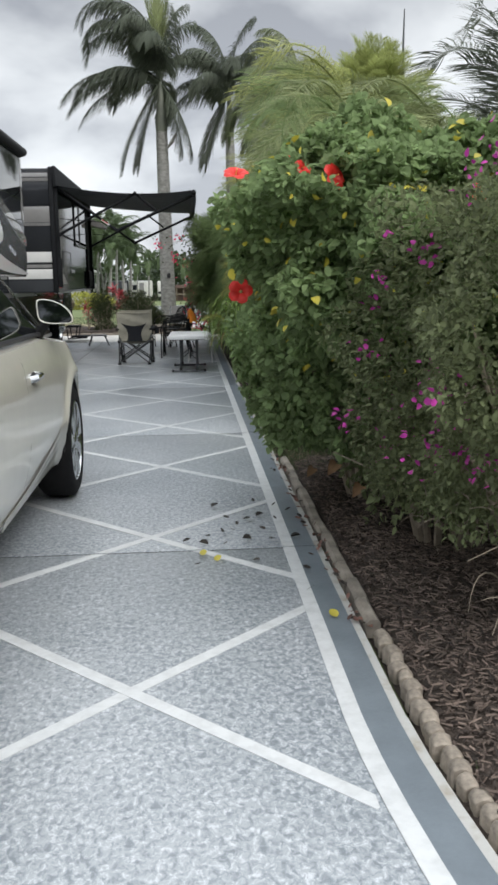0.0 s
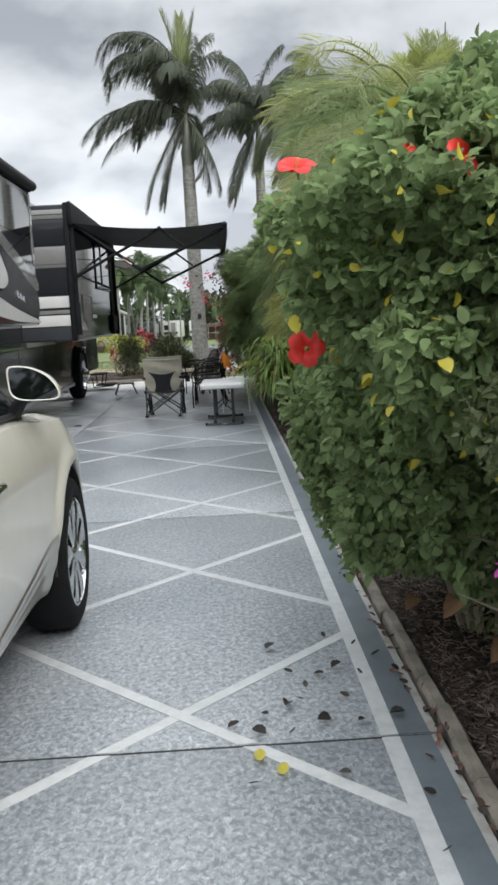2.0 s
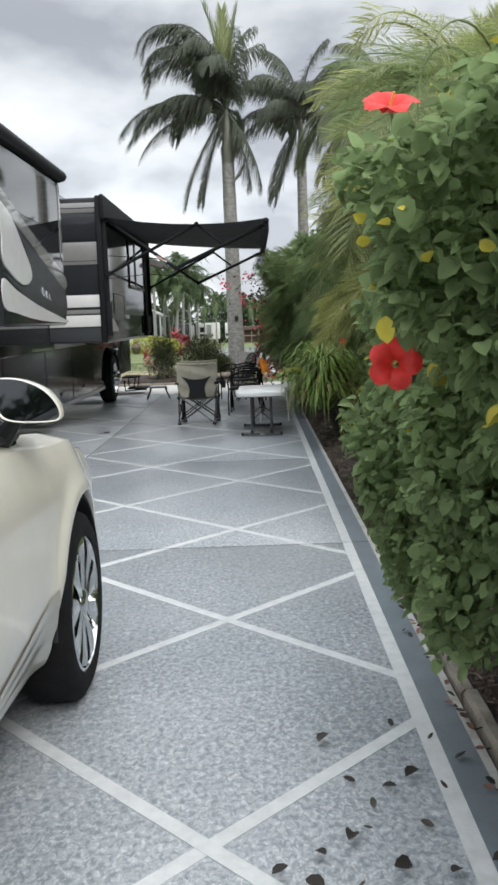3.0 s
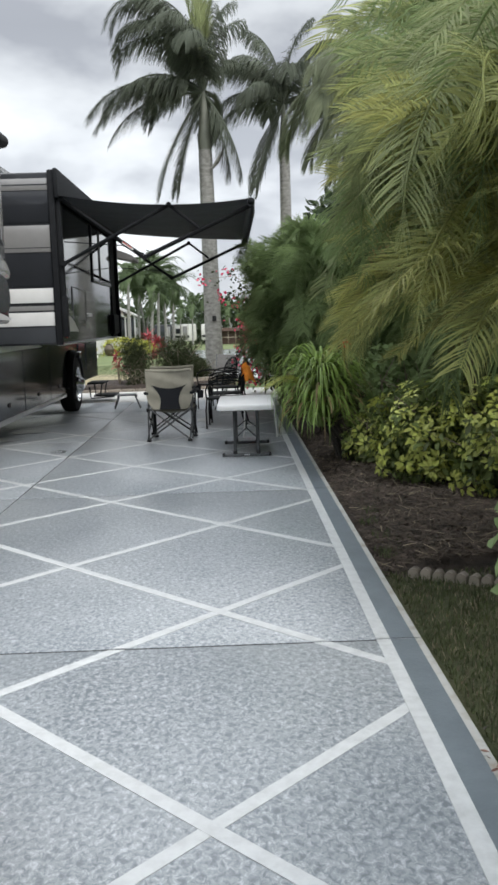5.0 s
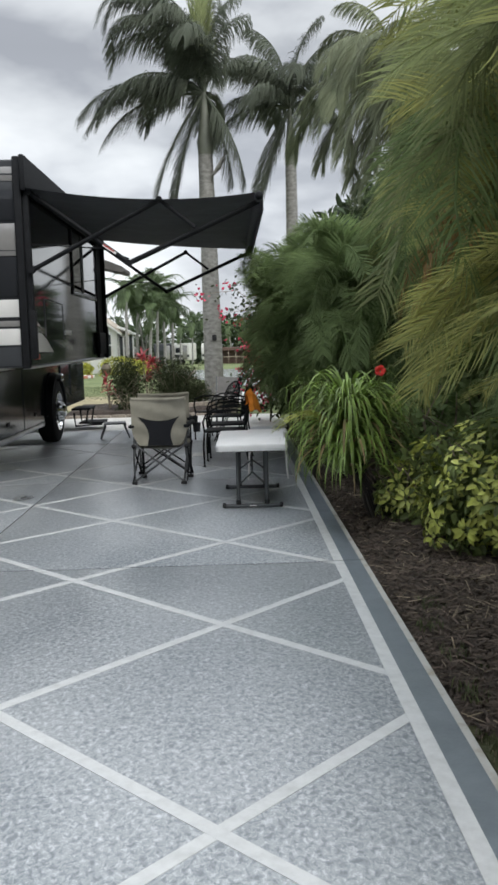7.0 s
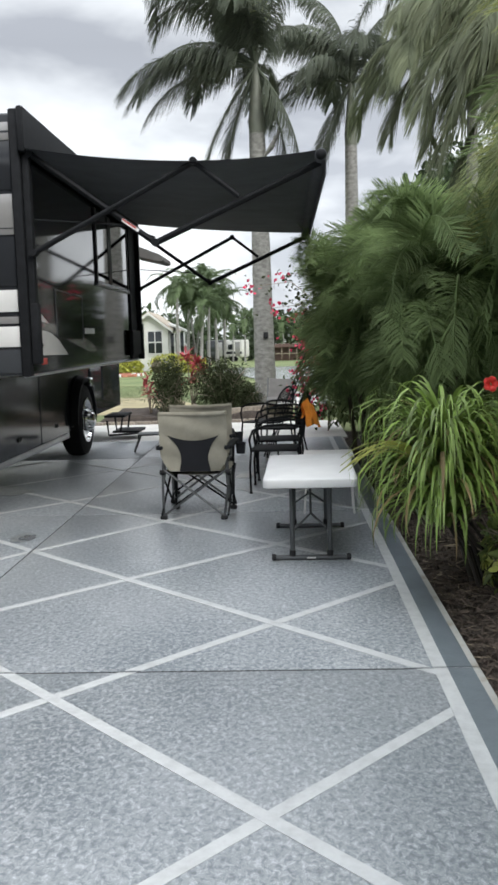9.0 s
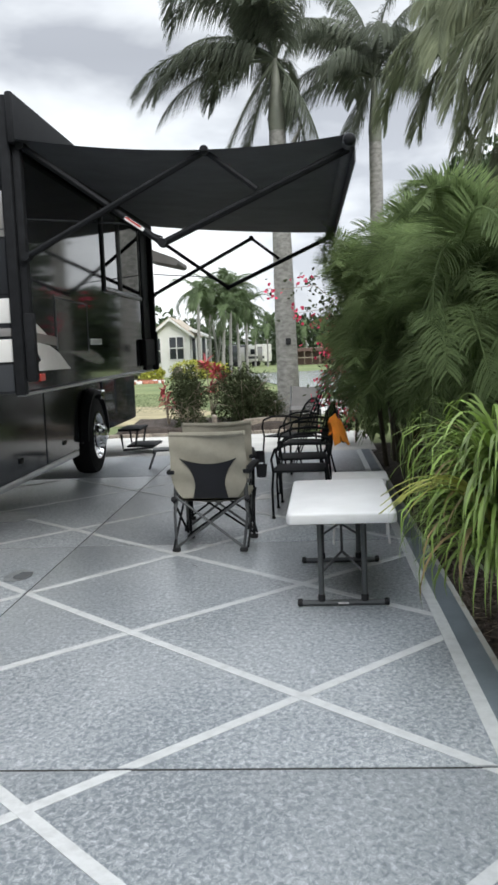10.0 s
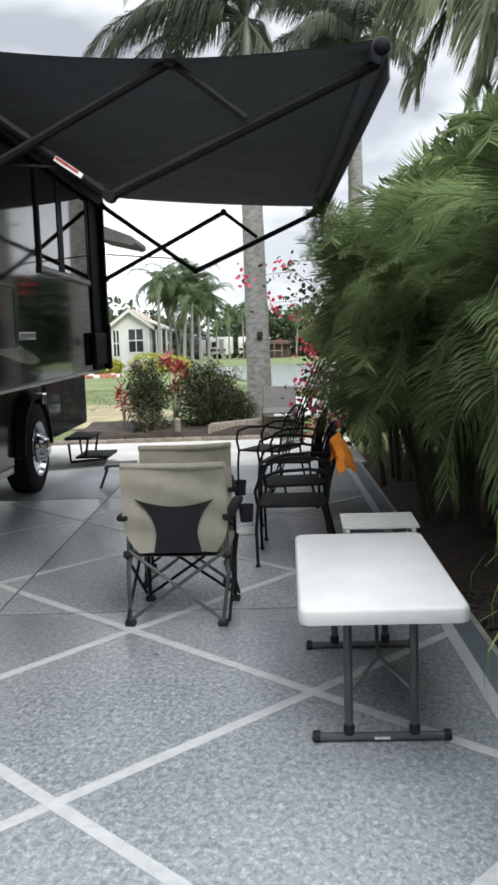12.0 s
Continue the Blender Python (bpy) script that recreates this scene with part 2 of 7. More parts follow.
M["leaf_schef"] = mat("variegated_leaf", (0.135, 0.175, 0.055), 0.6, var=0.3, scale=4, island=0.5, through_light=0.25, bump=0)
M["leaf_schef_gold"] = mat("golden_variegated_leaf", (0.46, 0.50, 0.12), 0.4, var=0.2, scale=4, island=0.35, through_light=0.25, bump=0)
M["strap"] = mat("strap_leaf", (0.21, 0.31, 0.072), 0.42, var=0.25, scale=3, island=0.45, through_light=0.25, bump=0)
M["strap_gold"] = mat("yellow_strap_leaf", (0.36, 0.38, 0.10), 0.45, var=0.2, scale=3, rand=0.2, through_light=0.3, bump=0)
M["strap_dry"] = mat("dry_strap_leaf", (0.27, 0.20, 0.10), 0.7, var=0.25, island=0.4, through_light=0.15, bump=0)
M["leaf_dark"] = mat("dark_shrub_leaf", (0.050, 0.060, 0.032), 0.95, var=0.1, island=0.1, through_light=0.08, bump=0, spec=0.0)
M["leaf_yellow"] = mat("golden_leaf", (0.36, 0.37, 0.06), 0.5, var=0.2, island=0.35, through_light=0.2, bump=0)
M["leaf_ti"] = mat("crimson_ti_leaf", (0.40, 0.070, 0.085), 0.45, var=0.3, island=0.5, through_light=0.25, bump=0)
M["leaf_wood"] = mat("tree_leaf", (0.045, 0.072, 0.030), 0.6, var=0.25, scale=0.6, island=0.4, through_light=0.15, bump=0)
M["fallen"] = mat("dead_leaf", (0.045, 0.038, 0.033), 0.8, var=0.3, rand=0.5, bump=0.2)
M["fallen_red"] = mat("reddish_dead_leaf", (0.17, 0.09, 0.07), 0.8, var=0.3, rand=0.5, bump=0.2)
M["car_paint"] = mat("pearl_cream_paint", (0.75, 0.72, 0.635), 0.28, var=0.03, bump=0.0, coat=1.0)
M["car_silver"] = mat("pale_silver_paint", (0.50, 0.485, 0.44), 0.30, metal=0.35, var=0.05, bump=0, coat=0.6)
M["chrome"] = mat("chrome", (0.75, 0.76, 0.77), 0.10, metal=1.0, var=0.04, bump=0)
M["alloy"] = mat("polished_alloy", (0.62, 0.63, 0.64), 0.18, metal=1.0, var=0.06, bump=0)
M["rubber"] = mat("tyre_rubber", (0.010, 0.010, 0.011), 0.85, var=0.25, scale=10, bump=0.3, bscale=80, spec=0.2)
M["dark_plastic"] = mat("black_plastic", (0.022, 0.022, 0.024), 0.55, var=0.2, scale=15, bump=0.15, spec=0.25)
M["tint"] = mat("tinted_glass", (0.012, 0.014, 0.015), 0.03, var=0.05, bump=0.05, bscale=3.5, dist=0.004, spec=0.6)
# base darkened to stand in for dark surroundings in the reflection
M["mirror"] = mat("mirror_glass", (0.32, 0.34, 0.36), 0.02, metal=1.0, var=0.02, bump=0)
M["rv_black"] = mat("gloss_black_coach_paint", (0.028, 0.030, 0.034), 0.06, var=0.1, scale=1.5, bump=0.06, bscale=3.5, dist=0.004, coat=0.0, spec=0.5)
M["rv_dark"] = mat("charcoal_coach_paint", (0.05, 0.054, 0.06), 0.25, var=0.08, scale=1.5, bump=0, coat=0.0, spec=0.25)
M["rv_bay"] = mat("black_bay_door_paint", (0.022, 0.026, 0.033), 0.10, var=0.1, scale=1.5, bump=0, spec=0.13)
M["rv_silver"] = mat("silver_coach_paint", (0.33, 0.325, 0.32), 0.25, metal=0.3, var=0.05, bump=0, coat=0.8)
M["rv_white"] = mat("white_coach_paint", (0.74, 0.74, 0.73), 0.25, var=0.04, bump=0, coat=0.8)
M["matte_black"] = mat("black_powder_coat", (0.014, 0.015, 0.017), 0.65, var=0.2, scale=20, bump=0.1, rand=0.1, spec=0.12)
M["awning"] = mat("charcoal_awning_fabric", (0.105, 0.110, 0.122), 0.85, var=0.15, scale=3, bump=0.2, bscale=180)
M["alu"] = mat("aluminium_trim", (0.55, 0.56, 0.57), 0.3, metal=1.0, var=0.08, bump=0.05)
M["red_lens"] = mat("red_marker_lens", (0.42, 0.05, 0.04), 0.2, bump=0)
M["tan"] = mat("tan_polyester", (0.30, 0.285, 0.235), 0.85, var=0.12, scale=9, bump=0.25, bscale=150)
M["mesh_black"] = mat("black_mesh_fabric", (0.006, 0.007, 0.011), 0.8, var=0.2, bump=0.3, bscale=200)
M["steel_grey"] = mat("grey_steel_tube", (0.10, 0.105, 0.11), 0.45, metal=0.5, var=0.12, bump=0.05)
M["white_plastic"] = mat("white_moulded_plastic", (0.73, 0.735, 0.74), 0.45, var=0.04, scale=5, bump=0.15, bscale=140)
M["white_metal"] = mat("white_painted_metal", (0.70, 0.70, 0.69), 0.45, var=0.06, bump=0.05)
M["orange"] = mat("orange_towel", (0.80, 0.27, 0.03), 0.9, var=0.12, scale=10, bump=0.6, bscale=160)
M["house_white"] = mat("white_siding", (0.72, 0.72, 0.69), 0.7, var=0.06, scale=1, bump=0.1)
M["roof_tan"] = mat("tan_roof", (0.42, 0.37, 0.30), 0.85, var=0.15, scale=2, bump=0.3)
M["brick_red"] = mat("red_brick", (0.36, 0.15, 0.10), 0.85, var=0.25, rand=0.2)
M["grey_fabric"] = mat("grey_cover_fabric", (0.155, 0.15, 0.145), 0.85, var=0.1, scale=6, bump=0.2, bscale=90)
M["canopy_grey"] = mat("dark_grey_canopy", (0.11, 0.105, 0.10), 0.8, var=0.15, scale=6, bump=0.2, bscale=90)
M["terracotta"] = mat("dark_ceramic", (0.10, 0.06, 0.05), 0.5, var=0.2)
M["glass_dark"] = mat("dark_window_glass", (0.03, 0.035, 0.04), 0.05, bump=0, var=0.05)
M["label_white"] = mat("white_print", (0.7, 0.7, 0.7), 0.5, bump=0, var=0.03)

# ---- building tools ----
class Build:
    """Collects faces for one mesh."""

    def __init__(self):
        self.v, self.f = [], []

    def face_strip(self, rings, closed=True, caps=True):
        base = len(self.v)
        n = len(rings[0])
        for r in rings:
            self.v.extend(tuple(p) for p in r)
        for i in range(len(rings) - 1):
            for j in range(n if closed else n - 1):
                a, b = base + i * n + j, base + i * n + (j + 1) % n
                self.f.append((a, b, b + n, a + n))
        if closed and caps:
            self.f.append(tuple(base + j for j in reversed(range(n))))
            self.f.append(tuple(base + (len(rings) - 1) * n + j for j in range(n)))
        return self

    def tube(self, pts, r, n=8, caps=True, flat=1.0):
        """A round bar along points; r may be a number or one per point."""
        pts = [Vector(p) for p in pts]
        rr = r if isinstance(r, (list, tuple)) else [r] * len(pts)
        rings = []
        side = None
        for i, p in enumerate(pts):
            d = (pts[min(i + 1, len(pts) - 1)] - pts[max(i - 1, 0)]).normalized()
            if side is None:
                side = d.cross(Vector((0, 0, 1)))
                if side.length < 1e-3:
                    side = Vector((1, 0, 0))
            side = (side - d * side.dot(d)).normalized()
            up = side.cross(d)
            rings.append([p + (side * math.cos(a) + up * math.sin(a) * flat) * rr[i] for a in (2 * math.pi * k / n for k in range(n))])
        return self.face_strip(rings, True, caps)

    def prism(self, poly, axis, lo, hi):
        """A flat outline of 2D points thickened from lo to hi along an axis."""
        def put(p, h):
            return {"x": (h, p[0], p[1]), "y": (p[0], h, p[1]), "z": (p[0], p[1], h)}[axis]
        return self.face_strip([[put(p, lo) for p in poly], [put(p, hi) for p in poly]])

    def box(self, lo, hi, r=0.0):
        """A box with chamfered edges."""
        (x0, y0, z0), (x1, y1, z1) = lo, hi
        if r <= 0:
            return self.prism([(x0, y0), (x1, y0), (x1, y1), (x0, y1)], "z", z0, z1)
        r = min(r, (x1 - x0) / 2.01, (y1 - y0) / 2.01, (z1 - z0) / 2.01)

        def ring(k, z):
            a, b, c, d = x0 + k, x1 - k, y0 + k, y1 - k
            q = r * 0.6
            return [(a + q, c, z), (b - q, c, z), (b, c + q, z), (b, d - q, z), (b - q, d, z), (a + q, d, z), (a, d - q, z), (a, c + q, z)]
        return self.face_strip([ring(r, z0), ring(r * 0.3, z0 + r * 0.3), ring(0, z0 + r), ring(0, z1 - r), ring(r * 0.3, z1 - r * 0.3), ring(r, z1)])

    def lathe(self, profile, centre, axis="z", n=24):
        """Turns (radius, height) pairs round an axis through a centre."""
        cx, cy, cz = centre
        rings = []
        for r, h in profile:
            ring = []
            for k in range(n):
                a = 2 * math.pi * k / n
                u, w = r * math.cos(a), r * math.sin(a)
                ring.append({"z": (cx + u, cy + w, cz + h), "x": (cx + h, cy + u, cz + w), "y": (cx + w, cy + h, cz + u)}[axis])
            rings.append(ring)
        return self.face_strip(rings, True, True)

    def grid(self, rows):
        return self.face_strip(rows, False, False)

    def mesh(self, name, smooth=False):
        m = bpy.data.meshes.new(name)
        m.from_pydata(self.v, [], self.f)
        m.validate()
        m.update()
        if smooth:
            m.polygons.foreach_set("use_smooth", [True] * len(m.polygons))
        return m


def tidy(mesh, angle=None):
    """Faces turned outwards; with an angle, smooth with sharp edges past it."""
    bm = bmesh.new()
    bm.from_mesh(mesh)
    bmesh.ops.recalc_face_normals(bm, faces=bm.faces)
    if angle:
        for f in bm.faces:
            f.smooth = True
        for e in bm.edges:
            if len(e.link_faces) == 2 and e.calc_face_angle(0) > radians(angle):
                e.smooth = False
    bm.to_mesh(mesh)
    bm.free()
    return mesh


def part(name, b, material, parent=None, label="", smooth=None, at=None):
    """ONE mesh object, under a thing or a part."""
    mesh = b if isinstance(b, bpy.types.Mesh) else tidy(b.mesh(name), smooth or 35)
    if not mesh.materials:
        mesh.materials.append(M[material])
    ob = new(name, mesh)
    if parent is not None:
        ob.parent = parent
    if at is not None:
        ob.matrix_basis = at
    if label:
        tagged(ob, label)
    return ob


def thing(name, label, category, group="", kind="", at=None):
    ob = new(name)
    ob.empty_display_size = 0.1
    if at is not None:
        ob.matrix_basis = at
    return tagged(ob, label, category, group, kind)


def clip_poly(poly, x0, x1, y0, y1):
    """A convex outline cut to a rectangle."""
    for k, lim, keep_low in ((0, x0, False), (0, x1, True), (1, y0, False), (1, y1, True)):
        done = []
        for i, p in enumerate(poly):
            q = poly[(i + 1) % len(poly)]
            pin, qin = (p[k] <= lim, q[k] <= lim) if keep_low else (p[k] >= lim, q[k] >= lim)
            if pin:
                done.append(p)
            if pin != qin:
                s = (lim - p[k]) / (q[k] - p[k])
                done.append((p[0] + s * (q[0] - p[0]), p[1] + s * (q[1] - p[1])))
        poly = done
        if len(poly) < 3:
            return []
    return poly


def leaf_mesh(name, places, ways, normals, lengths, widths, fold=0.25, curl=0.15, oval=False):
    """Many folded, curled leaves in one mesh: 7 points and 6 faces each, or 10 and 10 for an oval leaf."""
    n = len(places)
    places, ways, normals = (np.asarray(a, float) for a in (places, ways, normals))
    ways = ways / (np.linalg.norm(ways, axis=1, keepdims=True) + 1e-9)
    side = np.cross(ways, normals)
    side /= np.linalg.norm(side, axis=1, keepdims=True) + 1e-9
    up = np.cross(side, ways)
    L, W = np.asarray(lengths, float)[:, None], np.asarray(widths, float)[:, None]
    shape = [(0, 0, 0), (0.35, 0.5, 1), (0.35, -0.5, 1), (0.45, 0, 0), (0.75, 0.36, 1), (0.75, -0.36, 1), (1, 0, 0)]
    tri = np.array([(0, 3, 1), (0, 2, 3), (1, 3, 4), (3, 2, 5), (4, 3, 6), (3, 5, 6)])
    if oval:
        shape = [(0, 0, 0), (0.16, 0.36, 1), (0.16, -0.36, 1), (0.45, 0.5, 1), (0.45, -0.5, 1), (0.45, 0, 0), (0.8, 0.33, 1), (0.8, -0.33, 1), (0.8, 0, 0), (1, 0, 0)]
        tri = np.array([(0, 5, 1), (0, 2, 5), (1, 5, 3), (2, 4, 5), (3, 5, 8), (3, 8, 6), (5, 4, 8), (4, 7, 8), (6, 8, 9), (8, 7, 9)])
    verts = np.zeros((n, len(shape), 3))
    for i, (a, s, e) in enumerate(shape):
        lift = e * fold * W * abs(s) * 2 - curl * L * a * a
        verts[:, i] = places + ways * L * a + side * W * s + up * lift
    faces = (np.arange(n)[:, None, None] * len(shape) + tri[None]).reshape(-1, 3)
    return raw_mesh(name, verts.reshape(-1, 3), faces, True)


def raw_mesh(name, verts, faces, smooth=False):
    """A mesh straight from arrays of points and equal-sided faces."""
    m = bpy.data.meshes.new(name)
    k = faces.shape[1]
    m.vertices.add(len(verts))
    m.vertices.foreach_set("co", np.asarray(verts, np.float32).ravel())
    m.loops.add(faces.size)
    m.loops.foreach_set("vertex_index", faces.astype(np.int32).ravel())
    m.polygons.add(len(faces))
    m.polygons.foreach_set("loop_start", np.arange(0, faces.size, k, dtype=np.int32))
    m.polygons.foreach_set("use_smooth", np.full(len(faces), smooth))
    m.update(calc_edges=True)
    m.validate()
    return m


def bush_points(rng, n, centre, radii, skin=0.35, power=2.6, lump=0.18, floor_z=0.06):
    """Places in the outer layer of a lumpy bush, with the way out of it."""
    d = rng.normal(size=(n, 3))
    d /= np.linalg.norm(d, axis=1, keepdims=True)
    k = (np.abs(d) ** power).sum(1) ** (-1 / power)
    bumps = np.array([noise.noise(Vector(x * 2.3) + Vector(centre)) for x in d])
    bumps2 = np.array([noise.noise(Vector(x * 6.0) + Vector(centre) * 2) for x in d])
    r = k * (1 + lump * bumps * 1.6 + lump * bumps2 * 0.8) * (1 - skin * rng.random(n) ** 1.7)
    p = np.asarray(centre) + d * r[:, None] * np.asarray(radii)
    ok = p[:, 2] > floor_z
    return p[ok], d[ok]


def leafy(name, rng, n, centre, radii, length, width, clear=(), oval=False, **kw):
    """A bush's leaves: outward and drooping."""
    p, d = bush_points(rng, n, centre, radii, **kw)
    for cx, cy, cz in clear:
        q = p - np.array((cx, cy, cz))
        ok = ~((np.linalg.norm(q[:, (0, 2)] + q[:, 1:2] * np.array((0.12, 0.0)), axis=1) < 0.085) & (q[:, 1] < 0.02))
        p, d = p[ok], d[ok]
    m = len(p)
    way = d * 0.7 + rng.normal(size=(m, 3)) * 0.75 + np.array((0, 0, -0.2))
    nor = np.array((0, 0, 1.0)) + d * 0.4 + rng.normal(size=(m, 3)) * 0.7
    return leaf_mesh(name, p, way, nor, length * (big := 0.5 + 0.9 * rng.random(m) ** 1.4), width * big * (0.85 + 0.3 * rng.random(m)), oval=oval)


def frond_mesh(name, rng, length, rise, droop, pairs, leaflet, width, hang=0.5, vee=0.35, lean=0.0, thin=0.012, sweep=0.45, wind=(0, 0, 0), late=1.4):
    """A feather palm leaf: a curved midrib from the origin towards +x and two rows of drooping leaflets, pushed by the wind."""
    wind = Vector(wind)
    steps = 14
    pts = []
    for i in range(steps + 1):
        s = i / steps
        ang = radians(rise) - radians(droop) * s ** late
        if not pts:
            pts.append(Vector((0, 0, 0)))
        else:
            pts.append(pts[-1] + Vector((math.cos(ang), lean * s, math.sin(ang))) * (length / steps))
    b = Build().tube(pts, [thin * (1.6 - 1.35 * i / steps) for i in range(steps + 1)], 5)
    verts, faces = [list(v) for v in b.v], list(b.f)
    quads = [f for f in faces if len(f) == 4]
    pv, pq = [], []
    for k in range(pairs):
        s = 0.14 + 0.86 * (k + 0.5) / pairs
        x = s * steps
        i = min(int(x), steps - 1)
        p = pts[i].lerp(pts[i + 1], x - i)
        d = (pts[i + 1] - pts[i]).normalized()
        right = d.cross(Vector((0, 0, 1))).normalized()
        up = right.cross(d)
        size = leaflet * (0.55 + 0.75 * math.sin(math.pi * min(1.0, 0.18 + s * 0.82)) ** 0.8)
        for sgn in (-1, 1):
            jit = rng.normal(size=3) * 0.10
            way = (d * (sweep + 0.5 * s + jit[0]) + right * sgn * (1.0 - 0.35 * s) + up * (vee + jit[1])).normalized()
            q = p.copy()
            row = []
            for j in range(4):
                w = width * (0.5, 1.0, 0.75, 0.08)[j]
                across = way.cross(up)
                across = (across if across.length > 1e-3 else d).normalized()
                row.append((q - across * w / 2, q + across * w / 2))
                way = (way + Vector((0, 0, -hang * (0.5 + 0.5 * j) * (0.7 + 0.6 * rng.random()))) + wind * (0.4 + 0.3 * j)).normalized()
                q = q + way * size / 3
            base = len(verts) + len(pv)
            for a, c in row:
                pv += [tuple(a), tuple(c)]
            for j in range(3):
                pq.append((base + 2 * j, base + 2 * j + 1, base + 2 * j + 3, base + 2 * j + 2))
    return raw_mesh(name, np.array(verts + pv), np.array(quads + pq), True)

# ---- the ground ----
FALL = 0.016  # slope of the land beyond the site, fitted to the camera's view


def land(y):
    return -FALL * max(0.0, y - 26.0)


gb = Build()
xs = [-400, -120, -40, -14, -6, 1.19, 1.6, 2.2, 3.0, 4.5, 8, 16, 40, 120, 400]
ys = [-300, -60, -12, -4, 0, 4, 8, 12, 16, 20, 23, 26, 34, 50, 80, 120, 180, 300, 700]
gb.grid([[(x, y, land(y) - 0.06) for x in xs] for y in ys])
ground = tagged(part("ground", gb, "lawn"), "green lawn ground with dry patches sloping to a pond", "lawn", kind="structure")

# concrete drive in slabs with open joints
X0, X1 = -5.2, 1.168
JX = [X0, -1.53, X1]
JY = [-6.98, -3.38, 0.26, 3.90, 7.54, 11.18, 14.82, 18.46, 20.4]
GAP = 0.0085
drive = thing("pavement", "grey-blue mottled painted concrete driveway with white diamond lines", "driveway", kind="structure")
part("joint_filler", Build().box((X0, JY[0], -0.2), (X1, JY[-1], -0.003)), "joint", drive)
for i in range(len(JX) - 1):
    for j in range(len(JY) - 1):
        part("slab", Build().box((JX[i] + GAP * 0.6, JY[j] + GAP, -0.15), (JX[i + 1] - GAP * 0.6, JY[j + 1] - GAP, 0.0), 0.002), "pad", drive)

# white diamond lattice, cut at the joints
LX, LY, CX, CY, LW = 0.931, 0.949, 0.242, 2.296, 0.055
EDGE = 0.962
# crossings set from pixel positions to fit the camera's view, not an even lattice
CROSS = {0: 2.266, 1: 4.166, 2: 6.085, 3: 8.01, 4: 9.95, 5: 11.83, 6: 13.615}
CROSS_IN = {0: 3.21, 1: 5.12, 2: 7.04, 3: 8.955, 4: 10.89, 5: 12.725, 6: 14.49}


def strip(x0, y0, x1, y1, w):
    d = Vector((x1 - x0, y1 - y0)).normalized()
    n = Vector((-d.y, d.x)) * w / 2
    return [(x0 - n.x, y0 - n.y), (x1 - n.x, y1 - n.y), (x1 + n.x, y1 + n.y), (x0 + n.x, y0 + n.y)]


def lay(name, poly, material, h, parent):
    for i in range(len(JX) - 1):
        for j in range(len(JY) - 1):
            q = clip_poly(poly, JX[i] + GAP + 0.002, JX[i + 1] - GAP - 0.002, JY[j] + GAP + 0.002, JY[j + 1] - GAP - 0.002)
            if len(q) >= 3:
                part(name, Build().prism(q, "z", 0.0004, h), material, parent)


for k in range(-8, 14):
    yc = CROSS.get(k, CY + 2 * LY * k)
    for sgn, h in ((1, 0.0022), (-1, 0.0032)):
        yi = CROSS_IN.get(k if sgn < 0 else k - 1, yc - sgn * LY)
        m = (yc - yi) / LX
        far = -5.0
        q = strip(EDGE + 0.02, yc + m * (EDGE + 0.02 - CX), far, yc + m * (far - CX), LW)
        q = clip_poly(q, X0 + 0.1, EDGE + 0.01, JY[0], 18.3)
        if len(q) >= 3:
            lay("painted_line", q, "paint_white", h, drive)


def border(name, inner, outer, material, h):
    """A painted band along the edge that swings out at the street end."""
    def flare(y):
        return 0.085 * max(0.0, 2.0 - max(y, 0.3)) ** 1.6
    ysb = [-3.0 + 0.25 * i for i in range(21)] + [2.5, 22.6]
    for a, b in zip(ysb[:-1], ysb[1:]):
        q = [(inner + flare(a), a), (outer + flare(a), a), (outer + flare(b), b), (inner + flare(b), b)]
        for j in range(len(JY) - 1):
            r = clip_poly(q, -9, 9, JY[j] + GAP, JY[j + 1] - GAP)
            if len(r) >= 3:
                part(name, Build().prism(r, "z", 0.0006, h), material, drive)


border("edge_line", EDGE, EDGE + 0.062, "paint_white", 0.0045)
border("border_band", EDGE + 0.062, EDGE + 0.178, "paint_blue", 0.0038)
border("outer_line", EDGE + 0.174, EDGE + 0.205, "paint_worn", 0.0045)
apron = Build()
rows = []
for i in range(21):
    y = -3.0 + 0.25 * i
    f = 0.085 * max(0.0, 2.0 - max(y, 0.3)) ** 1.6
    rows.append([(X1 - 0.02, y, -0.003), (X1 + f + 0.005, y, -0.003), (X1 + f + 0.005, y, -0.15)])
part("apron", apron.grid(rows), "raw_slab", drive)

patio = tagged(part("pavement", Build().box((-5.2, 20.41, -0.15), (1.25, 23.0, -0.002), 0.01), "raw_slab"),
               "pale unpainted concrete slab at the end of the drive", "pavement", kind="structure")

# planting beds: soil with a rough top
rng = np.random.default_rng(3)


def bed(name, x0, x1, y0, y1, h, label, step=0.12):
    nx, ny = max(4, int((x1 - x0) / step)), max(4, int((y1 - y0) / step))
    rws = []
    for j in range(ny + 1):
        y = y0 + (y1 - y0) * j / ny
        r = []
        for i in range(nx + 1):
            x = x0 + (x1 + (0.5 * noise.noise(Vector((y * 0.6, x1, 3.0))) if x1 > 2 else 0.0) - x0) * i / nx
            edge = min(1.0, 14 * min(i / nx, 1 - i / nx, j / ny, 1 - j / ny))
            r.append((x, y, -0.05 + (h + 0.05 + 0.05 * noise.noise(Vector((x * 1.7, y * 1.7, 0))) + 0.02 * noise.noise(Vector((x * 7, y * 7, 2)))) * edge))
        rws.append(r)
    return tagged(part(name, Build().grid(rws), "soil"), label, "planting bed", kind="structure")


